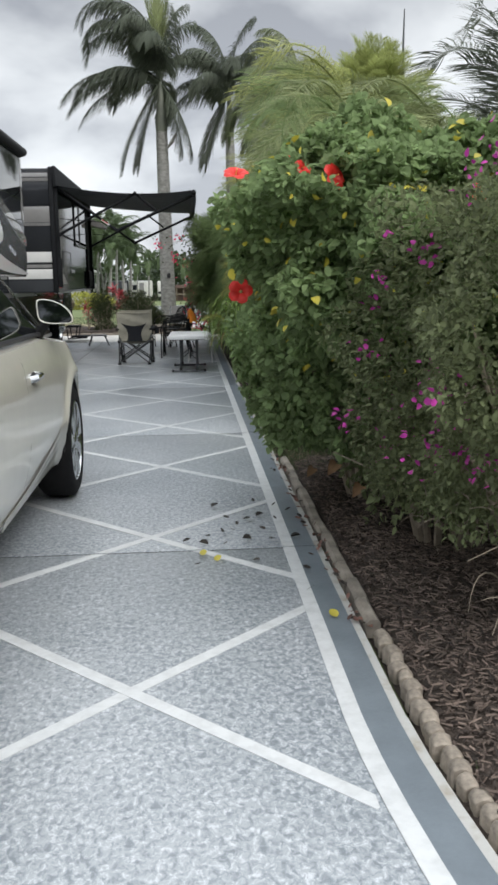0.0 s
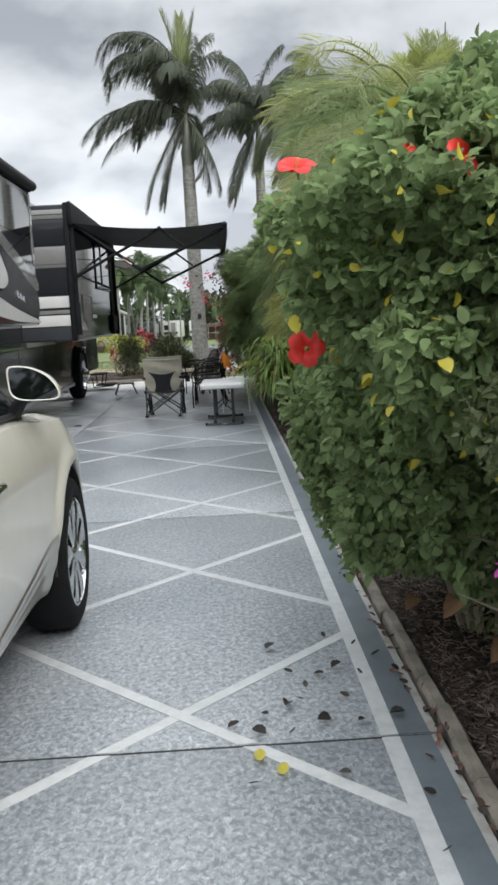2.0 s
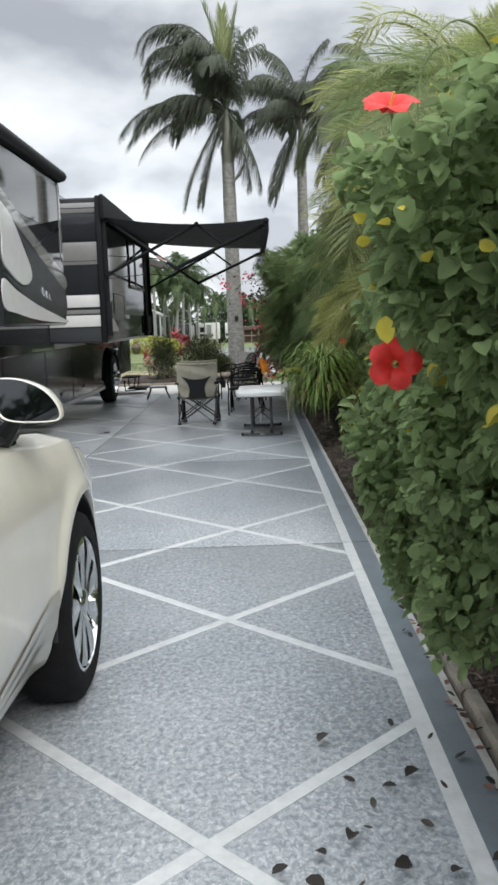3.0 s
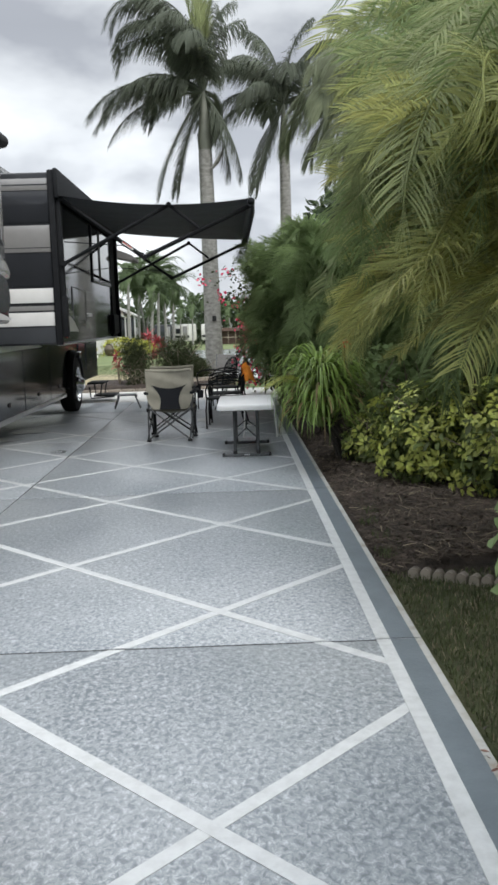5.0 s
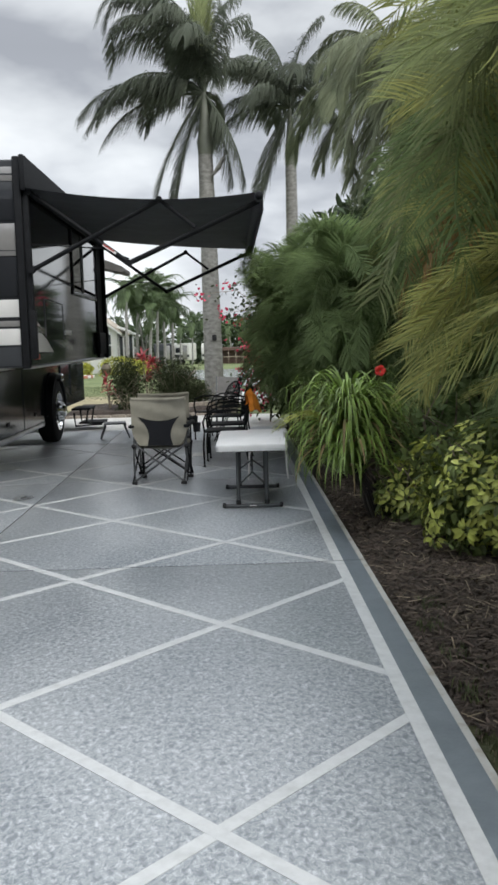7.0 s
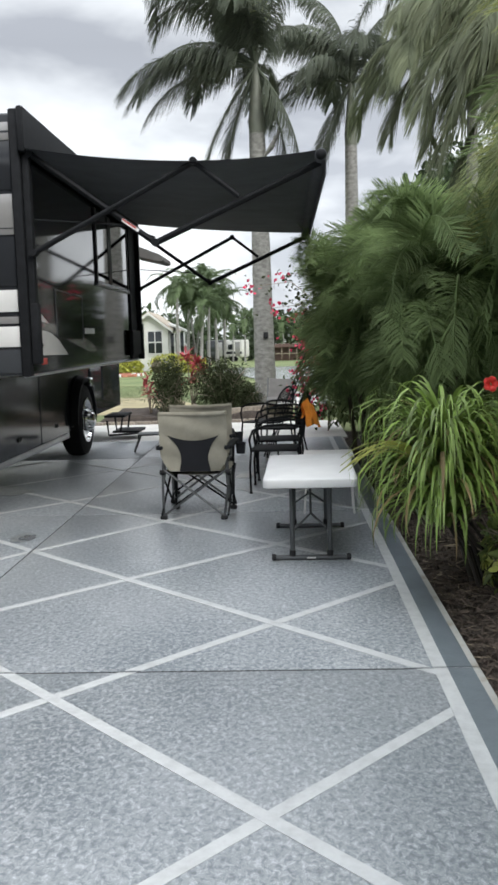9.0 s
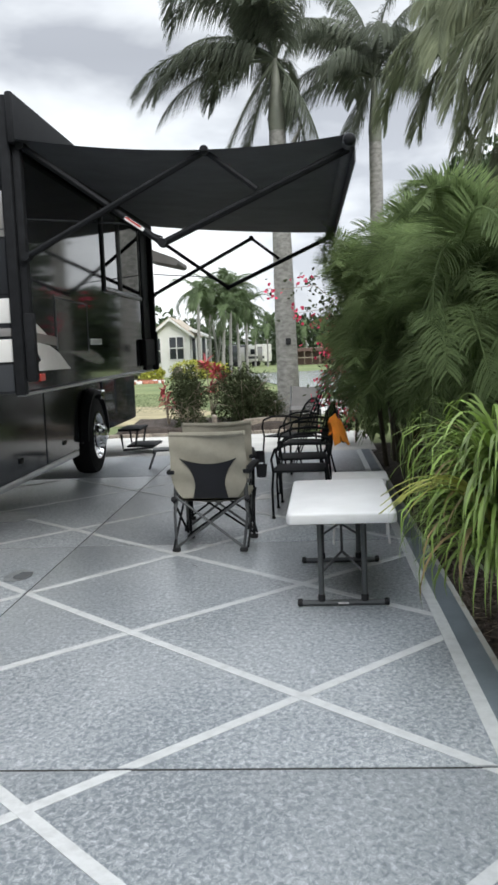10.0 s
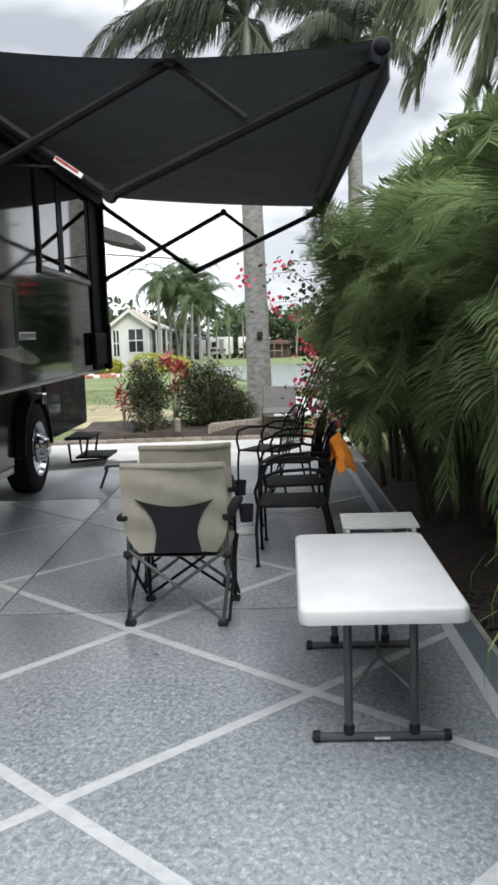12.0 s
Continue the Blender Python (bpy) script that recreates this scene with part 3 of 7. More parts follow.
bed("ground_bed", 1.20, 3.9, 0.4, 6.1, 0.05, "dark mulch bed beside the painted drive")
bed("ground_bed", 1.18, 4.4, 8.35, 21.5, 0.05, "shaded mulch bed beside the painted drive", 0.16)
bed("ground_bed", -3.2, 0.1, 23.1, 25.4, 0.12, "planted bed of soil at the end of the drive")


def chips(name, n, x0, x1, y0, y1, z, size, material, label, slim=1.0):
    """Bark chips: small three-sided splinters."""
    px, py = rng.uniform(x0, x1, n), rng.uniform(y0, y1, n)
    a, tilt = rng.uniform(0, 2 * np.pi, n), rng.normal(0, 0.25, n)
    L, W = size * rng.uniform(0.4, 1.4, n), size * slim * rng.uniform(0.10, 0.28, n)
    d = np.stack([np.cos(a) * np.cos(tilt), np.sin(a) * np.cos(tilt), np.sin(tilt)], 1)
    s = np.stack([-np.sin(a), np.cos(a), np.zeros(n)], 1)
    pz = np.array([-0.04 + (z + 0.04 + 0.05 * noise.noise(Vector((x * 1.7, y * 1.7, 0)))) * min(1.0, 4.4 * max(0.0, x - 1.18)) for x, y in zip(px, py)])
    c = np.stack([px, py, pz + rng.uniform(0, 0.03, n)], 1)
    v = np.zeros((n, 6, 3))
    for e, sg in ((0, -0.5), (3, 0.5)):
        v[:, e] = c + d * L[:, None] * sg - s * W[:, None] / 2
        v[:, e + 1] = c + d * L[:, None] * sg + s * W[:, None] / 2
        v[:, e + 2] = c + d * L[:, None] * sg + np.array((0, 0, 1)) * W[:, None] * 0.5
    q = np.array([(0, 1, 4, 3), (1, 2, 5, 4), (2, 0, 3, 5)])
    f = (np.arange(n)[:, None, None] * 6 + q[None]).reshape(-1, 4)
    m = raw_mesh(name, v.reshape(-1, 3), f)
    tagged(part(name, m, material), label, "mulch", kind="stuff")


chips("mulch", 34000, 1.27, 3.0, 0.6, 6.0, 0.055, 0.036, "chip", "loose brown bark mulch")
chips("mulch", 26000, 1.19, 3.0, 8.6, 15.0, 0.055, 0.05, "chip_dark", "loose dark bark mulch")
chips("straw", 800, 1.20, 2.6, 8.6, 13.5, 0.065, 0.10, "straw", "dry straw and twigs strewn over the mulch", 0.28)


def blades(name, n, area, h, material, label, z=-0.05):
    px, py = rng.uniform(area[0], area[1], n), rng.uniform(area[2], area[3], n)
    a = rng.uniform(0, 2 * np.pi, n)
    hh = h * rng.uniform(0.5, 1.3, n)
    s = np.stack([np.cos(a), np.sin(a), np.zeros(n)], 1)
    lean = rng.normal(size=(n, 3)) * np.array((0.4, 0.4, 0))
    c = np.stack([px, py, np.full(n, z) - FALL * np.maximum(0, py - 26)], 1)
    v = np.zeros((n, 5, 3))
    w = 0.006 * (h / 0.08)
    v[:, 0], v[:, 1] = c - s * w, c + s * w
    mid = c + np.array((0, 0, 0.6)) * hh[:, None] + lean * hh[:, None] * 0.35
    v[:, 2], v[:, 3] = mid - s * w * 0.8, mid + s * w * 0.8
    v[:, 4] = c + np.array((0, 0, 0.95)) * hh[:, None] + lean * hh[:, None]
    tri = np.array([(0, 1, 3), (0, 3, 2), (2, 3, 4)])
    f = (np.arange(n)[:, None, None] * 5 + tri[None]).reshape(-1, 3)
    tagged(part(name, raw_mesh(name, v.reshape(-1, 3), f, True), material), label, "grass", kind="stuff")


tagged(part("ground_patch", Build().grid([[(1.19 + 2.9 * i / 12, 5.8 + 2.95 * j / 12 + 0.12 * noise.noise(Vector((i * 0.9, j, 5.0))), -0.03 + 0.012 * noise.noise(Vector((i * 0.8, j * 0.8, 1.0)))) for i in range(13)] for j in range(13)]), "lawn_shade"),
       "short turf between two mulch beds, shade put into its colour", "grass", kind="structure")
blades("grass", 24000, (1.20, 3.4, 5.9, 8.65), 0.034, "blade", "short green lawn grass beside the drive", -0.03)
blades("grass", 7000, (1.20, 3.4, 5.9, 8.65), 0.030, "straw", "dry straw-coloured grass among the green", -0.03)
for k, (wx, wy) in enumerate(((1.30, 9.35), (1.27, 9.75), (1.36, 10.1), (1.25, 8.9), (1.42, 9.2))):
    blades("grass", 45, (wx - 0.06, wx + 0.06, wy - 0.09, wy + 0.09), 0.045, "blade", "small tuft of weeds in the mulch", 0.02)
blades("grass", 1500, (1.24, 2.2, -0.6, 1.7), 0.08, "blade", "sparse green grass at the bed edge")
blades("grass", 12000, (-7, 4, 30.0, 42), 0.05, "blade", "green lawn grass beyond the bed")

# low concrete edging along the bed, and a scalloped row across it
for i in range(24):
    eb = Build()
    sw = 1.0 + 0.12 * math.sin(i * 2.7)
    ring = [(-0.030, -0.04), (0.030, -0.04), (0.031, 0.010), (0.025, 0.023), (0.011, 0.031), (-0.011, 0.030), (-0.025, 0.022), (-0.031, 0.010)]
    eb.face_strip([[(px_ * k_ * sw, yy, pz_ * k_ if pz_ > 0 else pz_) for px_, pz_ in ring] for yy, k_ in ((-0.032, 0.70), (-0.022, 0.94), (0.022, 1.0), (0.033, 0.74))])
    tagged(part("edging_stone", eb, "edging", at=pose(1.232 + 0.085 * max(0.0, 1.96 - i * 0.076 - 0.9) ** 1.6 + 0.006 * math.sin(i * 1.9), 0.9 + i * 0.076, 0.0, 6 * math.sin(i * 2.3), 9 * math.sin(i * 1.3), 16 * math.sin(i * 3.1))),
           "small rounded tan concrete edging stone along the mulch", "edging stone", "edging along the bed")
for i in range(13):
    y = 2.74 + i * 0.262
    tone = 0.006 * math.sin(i * 1.9)
    eb = Build()
    prof = [(-0.030, -0.04), (-0.032, 0.022), (-0.018, 0.040), (0.018, 0.042), (0.032, 0.022), (0.032, -0.04)]
    eb.face_strip([[(px_ * s_, yy, pz_ * s_ if pz_ > 0 else pz_) for px_, pz_ in prof] for yy, s_ in ((0.0, 0.96), (0.012, 1.0), (0.248, 1.0), (0.2615, 0.96))])
    tagged(part("edging_block", eb, "edging_dark", at=pose(1.214 + tone, y, 0.0, 0.8 * math.sin(i * 2.3), 4 * math.sin(i), 1.2 * math.sin(i * 3.1))),
           "weathered low concrete edging block along the mulch", "edging block", "edging along the bed")
for i in range(28):
    eb = Build()
    ring = [(0.0, -0.03), (0.056, -0.03), (0.056, 0.008), (0.050, 0.019), (0.040, 0.026), (0.028, 0.029), (0.016, 0.026), (0.006, 0.019), (0.0, 0.008)]
    eb.prism(ring, "y", -0.03, 0.03)
    tagged(part("edging_block", eb, "edging_dark", at=pose(1.33 + i * 0.060, 8.60 - i * 0.036 + 0.006 * math.sin(i * 2.2), 0.0, 0, 0, -30 + 4 * math.sin(i))),
           "scalloped concrete edging block across the bed", "edging block", "scalloped edging row")

# pond, far bank and terrace beyond the lawn
pond = [(-3.4, 64), (-1.9, 53), (-0.7, 45.5), (0.1, 39.5), (2, 36.5), (8, 34), (30, 34), (60, 60), (40, 84), (6, 80), (0, 78), (-4.2, 76), (-5.2, 70)]
wb = Build()
wb.v = [(x, y, land(y) - 0.02) for x, y in pond]
wb.f = [tuple(range(len(pond)))]
tagged(part("water", wb, "water"), "still grey-green pond reflecting the cloudy sky", "pond", kind="structure")
tp = [(-1.05, 31.2), (-0.45, 27.3), (1.1, 27.0), (1.5, 28), (1.4, 32), (0.4, 34.6), (-0.6, 34.2)]
tb = Build()
tb.face_strip([[(x, y, land(y) - 0.16) for x, y in tp], [(x, y, land(y) - 0.02) for x, y in tp]])
tagged(part("pavement", tb, "raw_slab"), "pale concrete path beside the pond", "path", kind="structure")
db = Build()
dp = [(-7, 26.0), (-2.3, 25.6), (-1.9, 29.0), (-3.0, 32.5), (-5.5, 33.4), (-9, 32.0)]
db.v = [(x, y, land(y) - 0.045) for x, y in dp]
db.f = [tuple(range(len(dp)))]
tagged(part("ground_patch", db, "blade_dry"), "dry straw-coloured patch of lawn", "dry grass", kind="structure")


# shallow water and damp marks left on the concrete
def spill(name, x, y, rx, ry, material, label, seed, h=0.0062):
    outl = []
    for k in range(28):
        a = 2 * math.pi * k / 28
        r = 1 + 0.28 * noise.noise(Vector((math.cos(a) * 1.6, math.sin(a) * 1.6, seed))) + 0.12 * noise.noise(Vector((math.cos(a) * 5, math.sin(a) * 5, seed)))
        outl.append((x + rx * r * math.cos(a), y + ry * r * math.sin(a)))
    tagged(part(name, Build().prism(outl, "z", 0.0008, h), material), label, "puddle", kind="structure")


spill("water", -1.68, 13.95, 0.06, 0.10, "puddle", "small bright puddle on the concrete by the joint", 1.0, 0.0070)
spill("water", -1.72, 13.96, 0.09, 0.15, "damp", "damp grey patch round the puddle on the concrete", 2.0, 0.0045)
spill("water", -2.72, 15.25, 0.30, 0.20, "damp", "dark damp streak on the concrete beside the motorhome", 3.0, 0.0045)
spill("water", -2.55, 16.1, 0.26, 0.30, "damp", "dark damp streak on the concrete beside the motorhome", 4.0, 0.0045)

# ---- the motorhome ----
RX, SX, TX = -2.40, -1.62, -1.82  # body side, long slide-out side, rear slide-out side
rv = thing("motorhome", "large gloss black motorhome with slide-outs and silver graphics", "motorhome")


def side_panel(name, poly, x, material, parent, lift=0.006, label=""):
    """A painted shape on a side wall, outline in (y, z)."""
    return part(name, Build().prism(poly, "x", x + 0.0005, x + lift), material, parent, label)


def end_panel(name, x0, x1, z0, z1, y, material, parent, lift=0.006, label=""):
    return part(name, Build().box((x0, y - lift, z0), (x1, y - 0.0005, z1), 0.002), material, parent, label)


def smooth_line(pts, n=8):
    """A rounded outline through corner points."""
    outl = []
    k = len(pts)
    for i in range(k):
        p0, p1, p2, p3 = (Vector(pts[(i + j - 1) % k]) for j in range(4))
        for s in range(n):
            t = s / n
            q = 0.5 * ((2 * p1) + (p2 - p0) * t + (2 * p0 - 5 * p1 + 4 * p2 - p3) * t * t + (3 * p1 - p0 - 3 * p2 + p3) * t ** 3)
            outl.append((q.x, q.y))
    return outl


# main coach: lower bays, upper wall, rounded roof
body = part("body", Build().box((-4.95, 6.6, 0.42), (RX, 21.9, 3.42), 0.09), "rv_black", rv, smooth=8)
part("roof", Build().box((-4.86, 6.7, 3.40), (-2.5, 21.8, 3.52), 0.05), "rv_silver", rv)
part("skirt_rail", Build().box((RX - 0.12, 13.0, 0.30), (RX + 0.012, 18.27, 0.37), 0.01), "alu", rv, "bright aluminium skirt rail")
for y0, y1 in ((7.2, 9.4), (9.43, 11.6), (11.63, 13.6), (13.63, 15.3), (15.33, 16.95), (16.98, 18.27)):
    d = part("bay_door", Build().box((RX - 0.05, y0, 0.37), (RX + 0.022, y1, 1.17), 0.012), "rv_bay", rv, smooth=8)
    part("latch", Build().box((RX + 0.022, (y0 + y1) / 2 - 0.05, 0.50), (RX + 0.034, (y0 + y1) / 2 + 0.05, 0.55), 0.004), "dark_plastic", d)
side_panel("stripe", [(14.3, 1.17), (16.7, 1.17), (16.2, 1.235), (14.3, 1.255)], RX, "rv_white", rv)
# front quarter with wheel arch and door
part("front_panel", Build().box((RX - 0.05, 19.6, 0.45), (RX + 0.018, 21.75, 1.22), 0.012), "rv_bay", rv)
part("entry_door", Build().box((RX - 0.04, 20.35, 0.62), (RX + 0.03, 21.05, 2.75), 0.02), "rv_black", rv)
arch = Build()
arch.face_strip([[(RX + dx, 18.92 + r * math.cos(a), 0.45 + r * math.sin(a)) for dx, r in ((0.03, 0.51), (0.11, 0.53), (0.11, 0.57), (0.03, 0.61), (-0.02, 0.57))]
                 for a in (math.pi * k / 16 for k in range(17))])
part("wheel_arch", arch, "matte_black", rv)
part("arch_liner", Build().prism([(18.92 + 0.53 * math.cos(math.pi * k / 14), 0.42 + 0.54 * math.sin(math.pi * k / 14)) for k in range(15)], "x", RX - 0.02, RX + 0.026), "dark_plastic", rv)
part("arch_lamp", Build().box((RX + 0.02, 19.08, 0.90), (RX + 0.13, 19.24, 1.02), 0.02), "chrome", rv, "chrome marker trim over the wheel")


def coach_wheel(cx, cy, r, parent):
    w = part("wheel", Build().lathe([(0.16, -0.02), (0.16, 0.0)], (cx, cy, r), "x", 16), "dark_plastic", parent)
    part("tyre", Build().lathe([(r * 0.58, -0.26), (r * 0.86, -0.27), (r * 0.97, -0.24), (r, -0.19), (r, -0.07), (r * 0.97, -0.02), (r * 0.86, 0.0), (r * 0.64, -0.005), (r * 0.61, -0.05), (r * 0.6, -0.2)], (cx, cy, r), "x", 36), "rubber", w)
    part("rim", Build().lathe([(r * 0.61, -0.03), (r * 0.63, 0.006), (r * 0.58, 0.006), (r * 0.53, -0.04), (r * 0.34, -0.02), (r * 0.30, 0.03), (r * 0.24, 0.04), (r * 0.2, 0.09), (r * 0.12, 0.11), (0.003, 0.115)], (cx, cy, r), "x", 28), "chrome", w)
    for k in range(10):
        a = 2 * math.pi * k / 10
        part("lug_nut", Build().lathe([(0.017, -0.01), (0.017, 0.035), (0.010, 0.05), (0.001, 0.052)], (cx + 0.02, cy + r * 0.27 * math.cos(a), r + r * 0.27 * math.sin(a)), "x", 7), "chrome", w)


coach_wheel(RX + 0.10, 18.92, 0.47, rv)
coach_wheel(RX - 0.05, 9.6, 0.49, rv)
coach_wheel(-4.66, 19.32, 0.49, rv)
coach_wheel(-4.66, 9.6, 0.49, rv)
# folding entry steps
st = part("entry_step", Build().box((RX - 0.02, 20.55, 0.345), (-2.10, 21.2, 0.38), 0.008), "matte_black", rv)
part("lower_tread", Build().box((-2.32, 20.65, 0.10), (-1.90, 21.25, 0.13), 0.008), "matte_black", st)
for y in (20.58, 21.22):
    part("bracket", Build().tube([(RX + 0.02, y, 0.30), (-2.36, y, 0.075), (-1.91, y, 0.10)], 0.018, 6), "matte_black", st)
    part("bracket", Build().tube([(-2.14, y, 0.345), (-2.18, y, 0.12)], 0.015, 6), "matte_black", st)

# rear slide-out with topper, striped end and sweeping graphics
Y0, Y1 = 9.80, 12.50
s1 = part("slide_out", Build().box((-2.6, Y0, 1.50), (TX, Y1, 3.16), 0.025), "rv_black", rv, smooth=8)
part("topper_roller", Build().tube([(TX + 0.03, Y0 - 0.04, 3.235), (TX + 0.03, Y1 + 0.05, 3.235)], 0.062, 14), "dark_plastic", s1, "rolled black slide topper")
part("topper_fascia", Build().box((TX - 0.25, Y0 - 0.03, 3.16), (TX + 0.02, Y1 + 0.03, 3.215), 0.01), "matte_black", s1)
for z0, z1, m_ in ((2.93, 3.08, "rv_white"), (2.69, 2.90, "rv_silver"), (2.49, 2.66, "rv_white"), (2.13, 2.47, "rv_black"), (2.02, 2.10, "rv_white"), (1.88, 2.01, "rv_silver"), (1.68, 1.86, "rv_white"), (1.53, 1.66, "rv_dark")):
    end_panel("end_band", RX + 0.01, TX - 0.05, z0, z1, Y0, m_, s1, 0.008)
side_panel("window", [(9.88, 2.60), (12.32, 2.56), (12.32, 3.08), (9.88, 3.08)], TX, "tint", s1, 0.008, "tinted window reflecting the sky")
side_panel("corner_trim", [(12.38, 2.30), (12.46, 2.24), (12.46, 3.12), (12.38, 3.12)], TX, "rv_silver", s1, 0.010)
side_panel("swoosh", smooth_line([(9.83, 2.74), (10.05, 2.72), (10.95, 2.47), (12.44, 2.10), (12.44, 1.93), (11.5, 2.17), (10.5, 2.45), (9.83, 2.62)], 6), TX, "rv_silver", s1, 0.010)
side_panel("dark_sweep", smooth_line([(10.28, 2.54), (10.8, 2.36), (11.6, 2.14), (12.45, 1.92), (12.45, 1.62), (11.6, 1.68), (10.6, 1.80), (9.90, 1.99), (10.5, 1.88), (10.85, 1.92), (10.95, 2.05), (10.75, 2.24)], 6), TX, "rv_dark", s1, 0.007)
side_panel("teardrop", smooth_line([(9.83, 2.62), (10.25, 2.52), (10.62, 2.28), (10.90, 2.06), (10.82, 1.94), (10.5, 1.905), (10.1, 2.0), (9.90, 2.10), (9.90, 2.34)], 6), TX, "rv_white", s1, 0.012, "white teardrop graphic")
side_panel("lower_stripe", smooth_line([(9.85, 1.93), (10.3, 1.84), (11.2, 1.70), (12.42, 1.565), (12.42, 1.53), (11.2, 1.555), (10.3, 1.62), (9.85, 1.68)], 6), TX, "rv_white", s1, 0.010)
for k in range(3):
    y = 11.32 + 0.15 * k
    part("emblem_bar", Build().tube([(TX + 0.012, y, 1.90 - 0.03 * k), (TX + 0.016, y - 0.03, 1.86 - 0.03 * k), (TX + 0.016, y + 0.01, 1.82 - 0.02 * k), (TX + 0.012, y + 0.07, 1.83 - 0.02 * k)], 0.007, 6), "chrome", s1)

# long slide-out: striped rear end, glossy side with window
s2 = part("slide_out", Build().box((-2.6, 14.06, 1.25), (SX, 19.15, 3.20), 0.02), "rv_black", rv, smooth=8)
part("end_post", Build().box((SX - 0.05, 14.02, 1.24), (SX + 0.02, 14.10, 3.22), 0.012), "matte_black", s2)
for z0, z1, m_ in ((3.00, 3.13, "rv_silver"), (2.64, 2.99, "rv_black"), (2.31, 2.61, "rv_silver"), (1.93, 2.29, "rv_black"), (1.735, 1.90, "rv_white"), (1.645, 1.70, "rv_silver"), (1.47, 1.625, "rv_white"), (1.27, 1.45, "rv_dark")):
    end_panel("end_band", RX + 0.01, SX - 0.06, z0, z1, 14.06, m_, s2, 0.008)
end_panel("end_line", RX + 0.01, SX - 0.06, 3.055, 3.068, 14.052, "rv_dark", s2, 0.004)
end_panel("end_line", RX + 0.01, SX - 0.06, 2.355, 2.362, 14.052, "rv_dark", s2, 0.004)
part("bottom_trim", Build().box((SX - 0.05, 14.05, 1.236), (SX + 0.016, 19.16, 1.256), 0.005), "alu", s2, "bright aluminium lower trim")
part("end_trim", Build().box((SX - 0.02, 18.60, 1.26), (SX + 0.02, 19.16, 3.18), 0.006), "matte_black", s2)
part("end_box", Build().box((SX + 0.01, 18.42, 1.31), (SX + 0.06, 19.10, 1.63), 0.02), "matte_black", s2, "black plastic cover low on the end trim")
win = part("window", Build().box((SX, 16.68, 2.13), (SX + 0.012, 18.50, 2.86), 0.006), "tint", s2, smooth=8)
for y0, y1, z0, z1 in ((16.64, 16.70, 2.10, 2.88), (17.28, 17.46, 2.12, 2.87), (18.46, 18.52, 2.10, 2.88)):
    part("window_bar", Build().box((SX, y0, z0), (SX + 0.018, y1, z1), 0.004), "dark_plastic", win)
part("window_sill", Build().box((SX, 16.64, 2.075), (SX + 0.024, 18.52, 2.125), 0.006), "rv_dark", win)
hatch = part("hatch", Build().box((SX, 14.92, 1.52), (SX + 0.006, 15.91, 1.94), 0.004), "rv_black", s2, smooth=8)
for a, b in (((14.92, 1.945), (15.91, 1.925)), ((15.91, 1.925), (15.90, 1.52)), ((14.92, 1.945), (14.92, 1.55))):
    part("seal", Build().tube([(SX + 0.006, *a), (SX + 0.006, *b)], 0.006, 6), "steel_grey", hatch, "grey rubber hatch seal")
part("maker_plate", Build().box((SX, 16.00, 1.575), (SX + 0.008, 16.42, 1.63), 0.004), "rv_white", s2)
side_panel("grey_sweep", smooth_line([(14.36, 1.665), (15.0, 1.635), (15.83, 1.56), (16.49, 1.43), (16.2, 1.40), (15.5, 1.49), (14.9, 1.57), (14.36, 1.605)], 4), SX, "rv_silver", s2, 0.004)
side_panel("swoosh", [(14.16, 1.80), (14.30, 1.77), (14.66, 1.655), (14.16, 1.68)], SX, "rv_white", s2)
side_panel("swoosh", [(14.40, 1.395), (14.40, 1.44), (14.49, 1.47), (14.42, 1.52), (14.40, 1.60), (14.72, 1.575), (14.95, 1.52), (15.27, 1.385)], SX, "rv_white", s2)
part("marker_lamp", Build().box((SX, 14.38, 1.32), (SX + 0.022, 14.50, 1.375), 0.006), "red_lens", s2)

# patio awning on the long slide-out
awning = thing("awning", "open charcoal fabric patio awning with folding arms", "awning")
TIPX, TIPZ = 0.63, 2.80


def cloth(u, y):
    """u from wall to roller, y along: height with sag."""
    along = (y - 14.0) / 5.15
    z = TIPZ + 0.005 + 0.13 * (1 - u) ** 2.5 + 0.035 * u ** 6
    return z + 0.09 * along * (1 - u ** 3) - 0.03 * math.sin(math.pi * u) * (1 - along)


rows = []
for i in range(25):
    u = i / 24
    rows.append([(SX + 0.02 + (TIPX - SX - 0.02) * u, 14.0 + 5.15 * j / 20, cloth(u, 14.0 + 5.15 * j / 20)) for j in range(21)])
cl = Build().grid(rows)
under = Build().grid([[(x, y, z - 0.006) for x, y, z in r] for r in rows])
cl.v += under.v
cl.f += [tuple(i + len(rows) * 21 for i in reversed(f)) for f in under.f]
part("canopy", cl, "awning", awning)
part("roller", Build().tube([(TIPX, 13.98, TIPZ), (TIPX, 19.2, TIPZ)], 0.044, 16), "awning", awning)
for y in (13.97, 19.17):
    part("end_cap", Build().lathe([(0.004, -0.03), (0.022, -0.026), (0.034, -0.014), (0.040, 0.0), (0.040, 0.02), (0.036, 0.035)], (TIPX, y, TIPZ), "y", 16), "matte_black", awning)
part("valance", Build().box((TIPX + 0.033, 14.03, TIPZ - 0.13), (TIPX + 0.041, 19.12, TIPZ + 0.01), 0.002), "awning", awning)
part("wall_rail", Build().box((SX + 0.021, 13.98, 2.90), (SX + 0.07, 19.17, 3.23), 0.015), "matte_black", awning)
